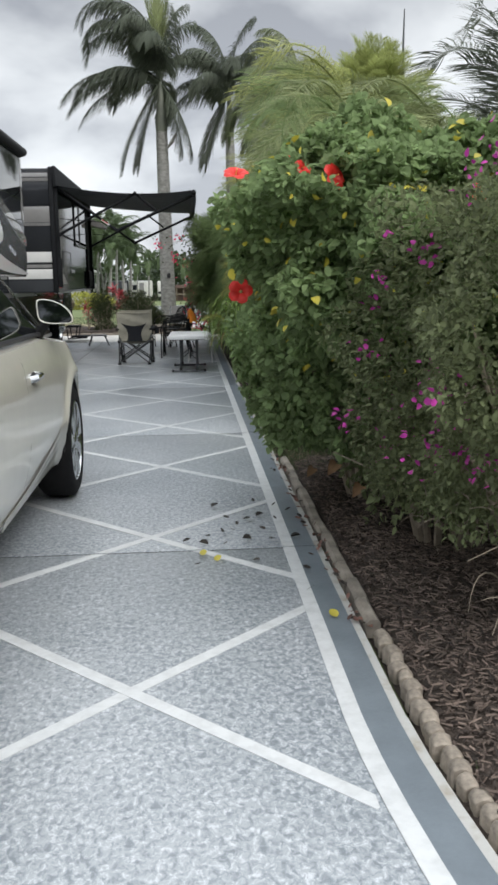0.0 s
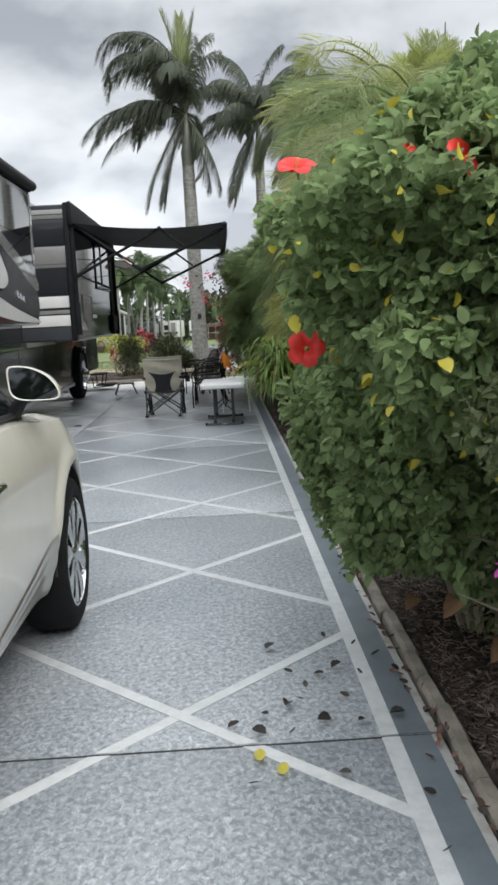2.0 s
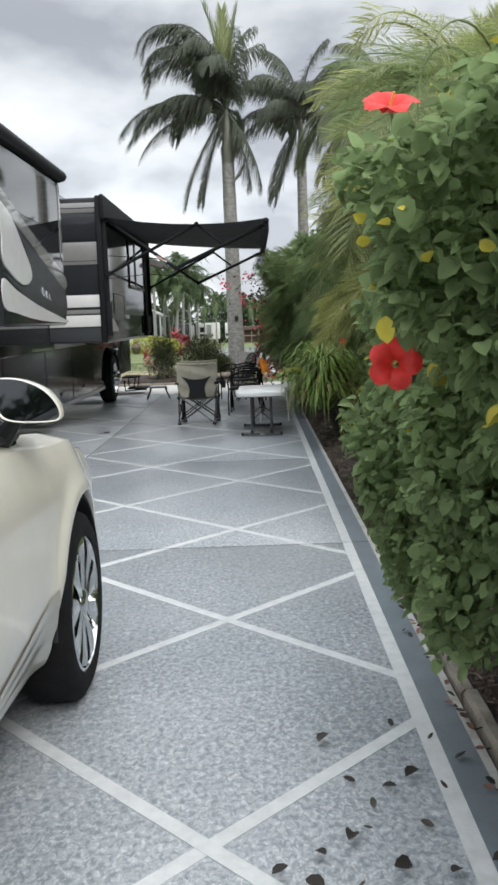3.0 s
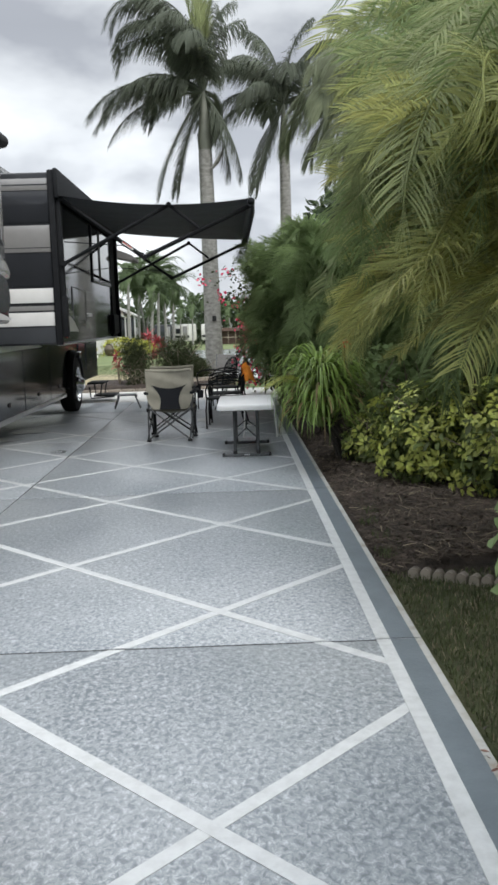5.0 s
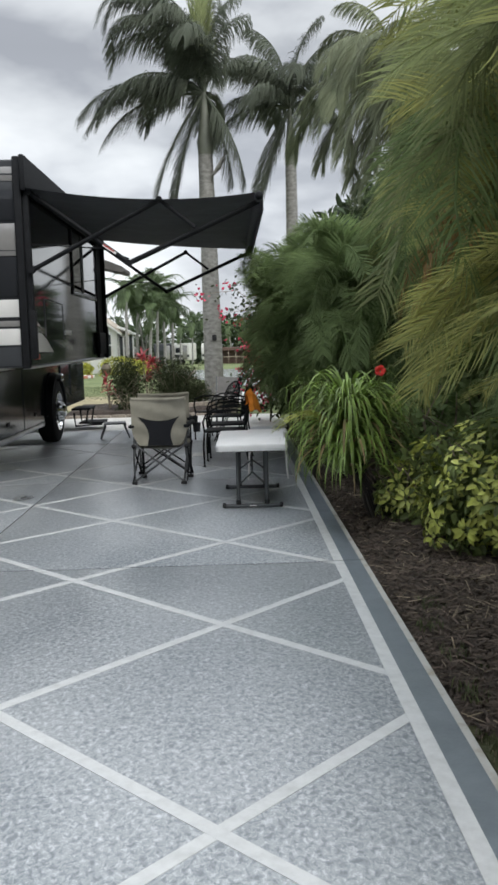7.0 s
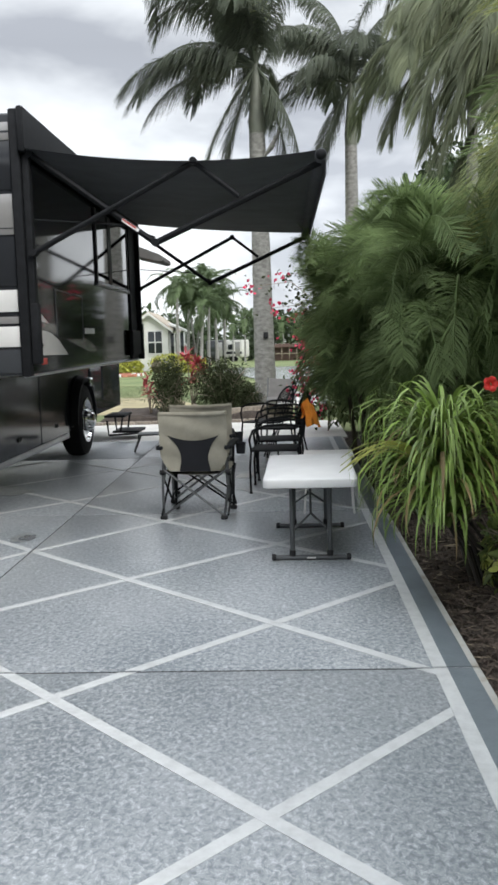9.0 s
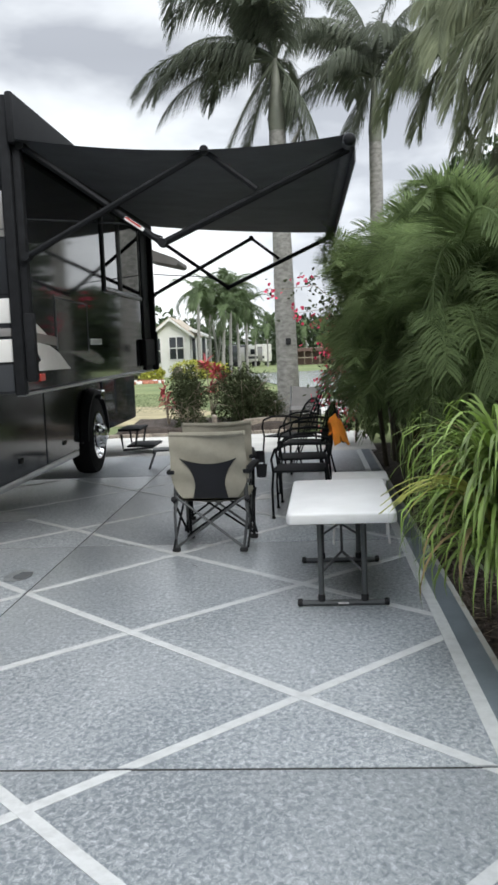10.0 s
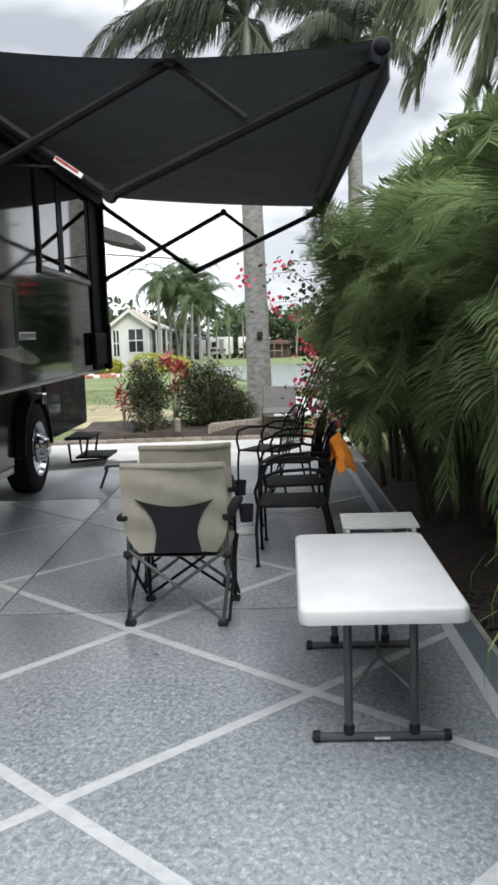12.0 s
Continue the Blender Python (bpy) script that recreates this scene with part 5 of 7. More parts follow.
def iron_chair(at):
    """Wrought-iron armchair with mesh seat and curved back; faces -x."""
    c = thing("patio_chair", "black wrought-iron patio armchair with mesh seat", "chair", "iron patio chairs", at=at)
    seat = part("seat", Build().box((-0.23, -0.23, 0.405), (0.20, 0.23, 0.42), 0.006), "matte_black", c)
    part("seat_frame", Build().tube([(-0.23, -0.23, 0.41), (-0.25, 0, 0.40), (-0.23, 0.23, 0.41), (0.2, 0.22, 0.41), (0.21, 0, 0.41), (0.2, -0.22, 0.41), (-0.23, -0.23, 0.41)], 0.010, 6), "matte_black", seat)
    out = []
    for k in range(13):
        a = math.pi * k / 12
        out.append((0.225 + 0.11 * math.sin(a) * 0.9, -0.225 * math.cos(a), 0.44 + 0.42 * math.sin(a) ** 0.6))
    bk = part("backrest", Build().tube(out, 0.011, 6), "matte_black", c)
    for k in range(1, 16):
        y = -0.225 + 0.45 * k / 16
        zt = 0.44 + 0.42 * math.sqrt(max(0.0, 1 - (y / 0.225) ** 2)) ** 0.6
        part("wire", Build().tube([(0.215, y, 0.43), (0.225 + 0.10 * (zt - 0.44) / 0.42, y, zt)], 0.0042, 4), "matte_black", bk)
    for k in range(1, 9):
        z = 0.43 + 0.047 * k
        hw = 0.215 * math.sqrt(max(0.0, 1 - ((z - 0.44) / 0.42) ** 3.2))
        x = 0.218 + 0.10 * (z - 0.44) / 0.42
        part("wire", Build().tube([(x, -hw, z), (x, hw, z)], 0.0042, 4), "matte_black", bk)
    for s in (-1, 1):
        part("arm", Build().tube([(0.26, s * 0.225, 0.64), (0.10, s * 0.27, 0.665), (-0.10, s * 0.28, 0.655), (-0.22, s * 0.27, 0.61), (-0.255, s * 0.25, 0.52), (-0.24, s * 0.235, 0.41)], 0.0115, 8), "matte_black", c)
        part("front_leg", Build().tube([(-0.24, s * 0.235, 0.41), (-0.255, s * 0.24, 0.25), (-0.25, s * 0.245, 0.01)], 0.011, 8), "matte_black", c)
        part("rear_leg", Build().tube([(0.21, s * 0.22, 0.44), (0.225, s * 0.22, 0.25), (0.28, s * 0.225, 0.01)], 0.011, 8), "matte_black", c)
        for x, y in ((-0.25, s * 0.245), (0.28, s * 0.225)):
            part("foot", Build().lathe([(0.016, 0.0), (0.017, 0.012), (0.010, 0.02)], (x, y, 0.0), "z", 10), "matte_black", c)
    return c


ic = iron_chair(pose(0.245, 15.95, 0.0, 0, 0, -3))
for m in (pose(0.27, 16.75, 0.0, 0, 0, 4), pose(0.28, 17.95, 0.0, 0, 0, -14), pose(0.10, 18.75, 0.0, 0, 0, -30)):
    copy_thing(ic, m)

# orange towel over a chair back
rows = []
for i in range(17):
    s = i / 16
    drop = 0.27
    if s < 0.5:
        x, z = 0.33 + 0.006, 0.875 - drop * (0.5 - s) * 1.1
    else:
        x, z = 0.345 + 0.16 * (s - 0.5), 0.875 - drop * (s - 0.5) * 1.7
    rows.append([(x + 0.014 * math.sin(k * 1.4 + i * 0.3), -0.10 + 0.20 * k / 10 + 0.01 * math.sin(i * 0.7), z - 0.09 * abs(k - 4) / 5 * (1 if 0.3 < s < 0.7 else 0.55)) for k in range(11)])
tw = Build().grid(rows)
tw2 = Build().grid([[(x + 0.008, y, z + 0.006) for x, y, z in r] for r in rows])
n0 = len(tw.v)
tw.v += tw2.v
tw.f += [tuple(n0 + i for i in reversed(f)) for f in tw2.f]
tagged(part("towel", tw, "orange", at=pose(0.27, 15.95, 0.03, 0, 0, -38)), "orange towel draped over a black chair back", "towel")

# leaning poles of a closed umbrella behind the chairs
um = thing("umbrella_poles", "thin black poles leaning beyond the patio chairs", "pole")
for k in range(3):
    part("pole", Build().tube([(0.05 + 0.03 * k, 18.3 + 0.1 * k, 0.01), (0.62 + 0.05 * k, 19.6 + 0.1 * k, 1.25)], 0.010, 6), "matte_black", um)

# metal platform step on the slab
stool = thing("step_stool", "grey metal folding platform step with slatted top", "step stool", at=pose(-1.50, 19.15, 0, 0, 0, 8))
for k in range(5):
    part("slat", Build().box((-0.17, -0.15 + 0.063 * k, 0.225), (0.17, -0.15 + 0.063 * k + 0.05, 0.25), 0.006), "steel_grey", stool)
for sx in (-1, 1):
    part("rail", Build().box((sx * 0.16 - 0.012, -0.16, 0.20), (sx * 0.16 + 0.012, 0.16, 0.228), 0.004), "steel_grey", stool)
    for sy in (-1, 1):
        part("leg", Build().tube([(sx * 0.14, sy * 0.13, 0.21), (sx * 0.22, sy * 0.15, 0.01)], 0.014, 8), "steel_grey", stool)

# dropped paper
tagged(part("paper_scrap", Build().face_strip([[(-0.24, 16.66, 0.003), (-0.05, 16.70, 0.003), (-0.03, 16.84, 0.003), (-0.18, 16.86, 0.003)], [(-0.24, 16.66, 0.006), (-0.05, 16.70, 0.007), (-0.03, 16.84, 0.032), (-0.18, 16.86, 0.022)]]), "white_metal"),
       "crumpled white paper lying on the concrete", "paper")

# ---- plants ----
rng = np.random.default_rng(11)


def royal_palm(x, y, top, r0, fronds, seed, label, lean=(0.0, 0.0), leaf="frond_far"):
    """Royal palm: swollen grey trunk, green crownshaft, arching fronds. fronds: (way, rise, droop, length) in degrees and metres."""
    z0 = land(y) - 0.08
    p = thing("palm_tree", label, "palm tree", at=pose(x, y, z0))
    h = top - z0
    n = 26
    pts, rad = [], []
    for i in range(n + 1):
        s = i / n
        pts.append((lean[0] * s, lean[1] * s, h * 0.80 * s))
        rad.append(r0 * (1.12 - 0.32 * s + 0.10 * math.exp(-((s - 0.02) / 0.05) ** 2) + 0.012 * math.sin(i * 2.1)))
    part("trunk", Build().tube(pts, rad, 20), "trunk", p)
    c0, c1 = Vector(pts[-1]), Vector((lean[0], lean[1], h))
    part("crownshaft", Build().tube([c0.lerp(c1, k / 6) for k in range(7)], [r0 * 0.80, r0 * 0.86, r0 * 0.74, r0 * 0.6, r0 * 0.46, r0 * 0.34, r0 * 0.2], 16), "shaft", p)
    rg = np.random.default_rng(seed)
    for k, (way, rise, droop, length) in enumerate(fronds):
        blow = pose(0, 0, 0, 0, 0, -way).to_3x3() @ Vector((-0.30, 0.0, 0.0))
        fm = frond_mesh("frond", rg, length, rise, droop, 150 if length > 2 else 96, 0.66 if length > 1.8 else 0.42, 0.021, hang=0.8, vee=0.10, lean=0.10 * math.sin(k * 2.0), thin=0.024, sweep=0.35, wind=blow, late=2.3 if rise > 55 else 1.4)
        part("frond", fm, leaf, p, at=pose(lean[0], lean[1], h - 0.10, 0, 0, way))
    # the youngest leaf of the tall one still stands closed
    if r0 > 0.19:
        for turn, bend_ in ((20, 12), (200, 18), (95, 8)):
            part("spear_leaf", frond_mesh("spear_leaf", rg, 2.6, 87, bend_, 70, 0.46, 0.024, hang=0.05, vee=0.25, thin=0.022, sweep=1.3), "frond_soft", p, "half-open young leaf", at=pose(lean[0], lean[1], h - 0.10, 0, 0, turn))
    return p


palm_a = royal_palm(-0.06, 25.6, 6.95, 0.20, [
    (180, 84, 165, 3.9), (190, 80, 150, 3.8), (172, 76, 160, 3.5), (200, 70, 150, 3.2), (160, 66, 150, 3.2), (184, 88, 120, 3.3),
    (182, 26, 78, 3.0), (194, 14, 72, 2.9), (170, 36, 100, 2.9), (205, 34, 105, 2.6), (186, 2, 62, 2.6),
    (196, -52, 26, 2.6), (182, -66, 14, 2.3),
    (345, -52, 30, 2.1), (8, -64, 18, 1.9),
    (30, 86, 45, 2.3), (350, 82, 70, 2.0), (70, 85, 40, 2.5), (20, 70, 120, 1.5),
    (110, 72, 120, 2.6), (85, 30, 110, 2.2), (262, 66, 130, 2.3), (235, 78, 130, 2.7), (130, 45, 120, 2.6)],
    5, "tall royal palm with grey trunk and windblown dark fronds", lean=(-0.05, 0.0))
part("old_boot", Build().tube([(0.10, -0.2, 5.15), (0.24, -0.22, 5.32), (0.40, -0.22, 5.62)], [0.05, 0.11, 0.03], 8, flat=0.5), "trunk", palm_a, "dry hanging leaf base on the trunk")
part("trunk_fixture", Build().box((-0.02, -0.26, 1.55), (0.08, -0.19, 1.68), 0.015), "dark_plastic", palm_a)
royal_palm(1.95, 28.0, 7.2, 0.17, [
    (180, 58, 125, 2.5), (168, 40, 110, 2.3), (200, 70, 130, 2.3), (188, -66, 12, 2.5), (206, -58, 18, 2.4),
    (175, 84, 60, 2.3), (15, 72, 70, 2.4), (350, 60, 120, 1.9), (5, 84, 40, 2.3), (30, 40, 120, 1.7), (340, 20, 105, 1.7),
    (100, 55, 120, 2.2), (60, 70, 90, 2.2), (225, 50, 130, 2.0), (270, 60, 130, 1.9), (178, 18, 90, 2.2), (150, 70, 110, 2.3)],
    6, "royal palm with thin grey trunk and drooping fronds")
royal_palm(3.30, 21.5, 6.1, 0.10, [
    (180, 16, 96, 2.3), (190, -22, 58, 2.1), (168, 64, 130, 1.8), (206, 5, 85, 2.0), (214, 50, 120, 2.0), (178, 84, 100, 1.8),
    (40, 60, 150, 1.7), (350, 50, 150, 1.7), (20, 10, 100, 1.8), (90, 50, 120, 1.9), (270, 40, 125, 2.2), (240, 45, 125, 2.4), (130, 60, 130, 2.0), (228, 20, 100, 2.4), (255, 10, 85, 2.2), (160, 10, 90, 2.4)],
    16, "windblown palm rising behind the hedge", leaf="frond_grey")
royal_palm(3.45, 18.0, 4.75, 0.08, [
    (180, 10, 100, 1.9), (190, 30, 125, 2.1), (170, 45, 130, 2.0), (200, -10, 70, 2.0), (184, 62, 140, 1.9), (214, 25, 120, 2.0), (228, 50, 140, 2.0), (176, -30, 50, 1.8), (162, 15, 105, 1.9), (240, 5, 90, 1.9), (195, 78, 110, 1.6), (260, 30, 120, 1.8),
    (20, 40, 130, 1.4), (90, 40, 130, 1.5), (330, 40, 130, 1.5)],
    17, "slim olive palm with ragged hanging fronds", leaf="frond_grey")


def areca(x, y, canes, per, length, droop, seed, label, spread=0.35, kinds=("frond",), leaflet=0.42, rise=(25, 85), height=(0.3, 1.4), hang=0.5, width=0.014, clump=(1.0, 1.0), xmin=0.4, towards=None, zmin=0.06, pairs=62, sweep=0.28, scatter=75, zmax=9.0, ymax=99.0, vee=0.3, low=None, high=None):
    """A clump of slender canes, each with arching feather fronds."""
    rg = np.random.default_rng(seed)
    p = thing("feather_palm", label, "palm", at=pose(x, y, -0.02))
    meshes = [(frond_mesh("frond", rg, length * (0.8 + 0.1 * k), 0, droop * (0.75 + 0.12 * k), pairs, leaflet, width, hang=hang * (0.8 + 0.15 * k), vee=vee, lean=0.1 * (k - 2), thin=0.010, sweep=sweep), kinds[k % len(kinds)]) for k in range(6)]
    for k, (fm, kind) in enumerate(meshes):
        fm.materials.append(M[kind])
        meshes[k] = (fm, kind, np.array([v.co for v in fm.vertices]))
    for i in range(canes):
        a = 2 * math.pi * i / canes + rg.uniform(-0.3, 0.3)
        r = spread * math.sqrt(rg.uniform(0.05, 1))
        cx, cy = r * math.cos(a) * clump[0], r * math.sin(a) * clump[1]
        h = rg.uniform(*height)
        tx, ty = cx * 1.7, cy * 1.5
        part("cane", Build().tube([(cx, cy, 0), (cx + (tx - cx) * 0.4, cy + (ty - cy) * 0.4, h * 0.5), (tx, ty, h)], [0.032, 0.028, 0.022], 8), "cane", p)
        for k in range(per):
            # a frond is kept above ground and inside limits fitted to the camera's view
            for attempt in range(16):
                pick = range(6) if low is None else (high if h > 2.0 else low)
                fm, kind, pts = meshes[pick[int(rg.integers(len(pick)))]]
                way = (math.degrees(a) if towards is None else towards) + rg.normal(0, scatter)
                m = pose(tx, ty, h, 0, 0, way) @ pose(0, 0, 0, rg.uniform(-15, 15), -rg.uniform(*rise), 0)
                w = pts @ np.array(m.to_3x3()).T + np.array(m.translation)
                if w[:, 0].min() + x > xmin and w[:, 2].min() > zmin and w[:, 2].max() < zmax and w[:, 1].max() + y < ymax:
                    part("frond", fm, kind, p, at=m)
                    break
    return p


def bush(name, label, category, x, y, z, radii, leaves, leaf, material, stems=9, seed=1, extra=(), shift=(0, 0, 0), **kw):
    """Leaves in a lumpy layer on forked stems. extra: (count, size, material) sprinkled among them."""
    rg = np.random.default_rng(seed)
    p = thing(name, label, category, at=pose(x, y, 0))
    for k in range(stems):
        sb = Build()
        a = 2 * math.pi * k / stems + rg.uniform(-0.3, 0.3)
        e = Vector((math.cos(a) * radii[0] * 0.75, math.sin(a) * radii[1] * 0.75, z + radii[2] * rg.uniform(-0.3, 0.7)))
        b0 = Vector((math.cos(a) * 0.12, math.sin(a) * 0.12, 0.0))
        m1 = b0.lerp(e, 0.45) + Vector((0, 0, 0.12))
        sb.tube([b0, m1, e], [0.022, 0.015, 0.005], 6)
        for j in range(3):
            q = m1.lerp(e, 0.25 + 0.25 * j)
            sb.tube([q, q + Vector((rg.normal(0, 0.2), rg.normal(0, 0.2), rg.uniform(0.05, 0.3)))], [0.008, 0.003], 5)
        part("stem", sb, "twig", p)
    part("foliage", leafy("foliage", rg, leaves, (shift[0], shift[1], z), radii, leaf[0], leaf[1], **kw), material, p)
    for count, size, m_ in extra:
        part("old_leaves", leafy("old_leaves", rg, count, (shift[0], shift[1], z), [r * 1.06 for r in radii], size[0], size[1], skin=0.05, lump=kw.get("lump", 0.18), power=kw.get("power", 2.6), clear=kw.get("clear", ()), oval=kw.get("oval", False)), m_, p)
    return p


def hibiscus_flower(name, size, seed):
    rg = np.random.default_rng(seed)
    b = Build()
    for k in range(5):
        a = 2 * math.pi * k / 5
        rws = []
        for i in range(7):
            s = i / 6
            r = size * (0.12 + 0.88 * s)
            w = size * (0.14 + 0.80 * math.sin(math.pi * min(1, 0.15 + s * 0.72)) ** 0.8) * (1 if s < 0.95 else 0.72)
            rws.append([(math.cos(a) * r - math.sin(a) * w * t, math.sin(a) * r + math.cos(a) * w * t,
                         size * (0.30 - 0.26 * (s - 0.72) ** 2 * 3 - 0.10 * s * s) + 0.03 * size * math.sin(9 * t + i + k) + 0.05 * size * t * (1 if k % 2 else -1)) for t in (-0.5, -0.3, -0.1, 0.1, 0.3, 0.5)])
        b.grid(rws)
    petals = tidy(b.mesh("petals"), 60)
    petals.materials.append(M["petal_red"])
    st = Build().tube([(0, 0, 0.05 * size), (0.05 * size, 0, 0.3 * size), (0.10 * size, 0, 0.52 * size)], [0.05 * size, 0.04 * size, 0.05 * size], 6)
    sm = tidy(st.mesh("stamen"), 60)
    sm.materials.append(M["stamen"])
    return petals, sm


BLOOMS = [(0.76, 3.97, 1.37), (1.17, 3.53, 1.89), (0.74, 3.87, 1.94), (1.05, 3.7, 1.95), (1.75, 3.2, 1.78)]
# hibiscus hedge leaning out over the edge of the drive
hib = bush("hibiscus_bush", "tall green hibiscus bush with red flowers and yellowing leaves", "bush", 1.62, 4.75, 1.56, (0.80, 0.95, 0.64), 74000, (0.046, 0.033), "leaf_hib", oval=True,
           seed=21, stems=16, extra=((420, (0.046, 0.033), "leaf_hib_old"),), lump=0.23, power=2.0, skin=0.24, shift=(-0.02, -0.72, 0),
           clear=[(a - 1.62, b - 4.75, c) for a, b, c in BLOOMS])
rg = np.random.default_rng(22)
part("lower_foliage", leafy("lower_foliage", rg, 44000, (-0.08, -0.10, 1.0), (0.70, 0.74, 0.74), 0.046, 0.033, oval=True, lump=0.16, power=2.2, skin=0.24, floor_z=0.46), "leaf_hib", hib)
part("rear_foliage", leafy("rear_foliage", rg, 12000, (0.84, 0.75, 1.05), (0.50, 0.80, 0.66), 0.06, 0.042, lump=0.2, power=2.3, skin=0.4), "leaf_hib", hib)
pet, stm = hibiscus_flower("flower", 0.066, 2)
for fx, fy, fz, rx, rz, sc in ((0.76, 3.97, 1.37, 80, -15, 1.0), (1.17, 3.53, 1.89, 70, 40, 1.0), (0.74, 3.87, 1.94, 30, 0, 1.0), (1.05, 3.7, 1.95, 60, 30, 0.7), (1.75, 3.2, 1.78, 60, 20, 0.8),
                               (1.2, 5.4, 2.2, 40, 10, 0.8)):
    m4 = pose(fx - 1.62, fy - 4.75, fz, rx, 0, rz) @ Matrix.Scale(sc, 4)
    f = part("flower", pet, "petal_red", hib, "red five-petalled hibiscus flower", at=m4)
    part("stamen", stm, "stamen", f)
    part("flower_stalk", Build().tube([(0, 0, 0.002), (0.02, 0, -0.08), (0.06, 0.02, -0.22)], [0.004, 0.003, 0.004], 5), "leaf_hib", f)

# magenta bougainvillea in front of it
bou = bush("bougainvillea_bush", "sprawling bougainvillea bush with magenta bracts and fine leaves", "bush", 2.05, 2.80, 1.05, (0.80, 1.05, 0.86), 76000, (0.029, 0.016), "leaf_boug",
           seed=31, stems=18, lump=0.22, power=2.2, skin=0.26, floor_z=0.50)
rg = np.random.default_rng(33)
bp, bd = bush_points(rg, 260, (0, 0, 1.05), (0.80, 1.05, 0.90), skin=0.06, lump=0.24, power=2.2)
sel = [i for i in range(len(bp)) if bd[i][0] < 0.35 and bd[i][2] > -0.5][:130]
for i in sel:
    n = int(3 + 26 * rg.random() ** 3)
    c = bp[i] + rg.normal(size=(n, 3)) * (0.018 + 0.0012 * n)
    wy = rg.normal(size=(n, 3)) + bd[i]
    part("blossom", leaf_mesh("blossom", c, wy, rg.normal(size=(n, 3)), 0.026 * (0.7 + 0.6 * rg.random(n)), 0.021 * (0.7 + 0.5 * rg.random(n))), "bract_magenta", bou, "papery magenta bracts")["kind"] = "stuff"
tb_ = Build()
for k in range(46):
    a0 = Vector((rg.uniform(-0.55, 0.1), rg.uniform(-0.95, 0.5), rg.uniform(0.30, 0.62)))
    d0 = Vector((rg.uniform(-0.30, 0.05), rg.uniform(-0.40, 0.05), rg.uniform(-0.16, 0.10)))
    bow = Vector((rg.normal(0, 0.04), rg.normal(0, 0.04), rg.uniform(0.02, 0.09)))
    tb_.tube([a0 + d0 * (q_ / 6) + bow * (4 * q_ / 6 * (1 - q_ / 6)) for q_ in range(7)], [0.0042 - 0.0005 * q_ for q_ in range(7)], 5)
part("twig_tangle", tb_, "twig", bou, "bare lower twigs")["kind"] = "stuff"
# a lower, yellower skirt of growth at its foot
bush("low_shrub", "low ragged green shrub at the foot of the hedge", "shrub", 1.80, 3.75, 0.58, (0.42, 0.8, 0.36), 8000, (0.045, 0.024), "leaf_boug", seed=41, stems=10, lump=0.3, skin=0.5, floor_z=0.28)
rg = np.random.default_rng(44)
for x, y, z, s in ((1.30, 4.15, 0.40, 0.075), (1.38, 3.85, 0.34, 0.07), (1.22, 4.5, 0.30, 0.06)):
    m_ = leaf_mesh("dead_leaf", [(0, 0, 0)], [(-0.6, -0.8, -0.3)], [(0.2, -0.6, 0.8)], [s * 1.3], [s], 0.5, 0.3, True)
    tagged(part("withered_leaf", m_, "leaf_withered", at=pose(x, y, z)), "large withered brown leaf hanging in the hedge", "leaf")

# palms along the bed
areca(2.40, 7.85, 20, 15, 1.6, 85, 51, "arching feather palm with yellow-green drooping fronds", 0.42, ("frond_yellow", "frond_soft", "frond_olive", "frond_soft", "frond_olive", "frond"), 0.25, (5, 75), (1.1, 2.8), 0.18, clump=(0.8, 1.3), xmin=0.74, towards=180, zmin=1.12, scatter=55, pairs=92, width=0.0072, zmax=3.05, ymax=9.4, vee=0.10, sweep=0.12, low=(0, 0, 2, 4, 0), high=(1, 3, 5, 3, 1))
areca(2.83, 10.9, 1, 220, 0.66, 22, 50, "upright yellow-green palm crown above the hedge", 0.02, ("frond_lime",), 0.17, (-5, 92), (3.50, 3.54), 0.12, xmin=2.0, zmin=3.2, scatter=170, zmax=4.42, pairs=60, width=0.007)
areca(2.75, 10.9, 7, 6, 2.0, 85, 52, "tall feather palm with long hanging fronds", 0.40, ("frond_soft", "frond", "frond_soft", "frond", "frond_olive", "frond"), 0.34, (15, 70), (2.0, 3.1), 0.4, xmin=0.95, towards=185, zmin=2.2, scatter=42, pairs=54, width=0.011, ymax=11.6)
areca(2.95, 12.6, 12, 11, 1.8, 95, 64, "tall olive feather palm with long hanging fronds", 0.40, ("frond_olive", "frond", "frond_soft", "frond_olive", "frond_soft", "frond"), 0.34, (5, 75), (2.1, 4.1), 0.5, xmin=1.30, towards=195, zmin=1.95, scatter=50, pairs=64, width=0.010)
areca(1.9, 15.0, 11, 11, 1.45, 100, 53, "dense dark green feather palm beside the drive", 0.38, ("frond",), 0.27, (10, 88), (0.7, 1.9), 0.26, xmin=0.80, towards=195, zmin=0.6, scatter=60, pairs=80, sweep=0.16, vee=0.15, width=0.0095, zmax=2.85)
areca(1.65, 16.9, 11, 11, 1.45, 100, 54, "dense dark green feather palm beside the drive", 0.38, ("frond",), 0.27, (10, 88), (0.8, 2.0), 0.26, xmin=0.50, towards=195, zmin=0.6, scatter=60, pairs=80, sweep=0.16, vee=0.15, width=0.0095, zmax=3.1)
areca(1.6, 19.0, 11, 11, 1.55, 100, 55, "dense dark green feather palm at the end of the bed", 0.42, ("frond",), 0.28, (10, 88), (0.8, 2.0), 0.26, xmin=0.34, towards=195, zmin=0.5, scatter=60, pairs=80, sweep=0.16, vee=0.15, width=0.0105, zmax=3.2)
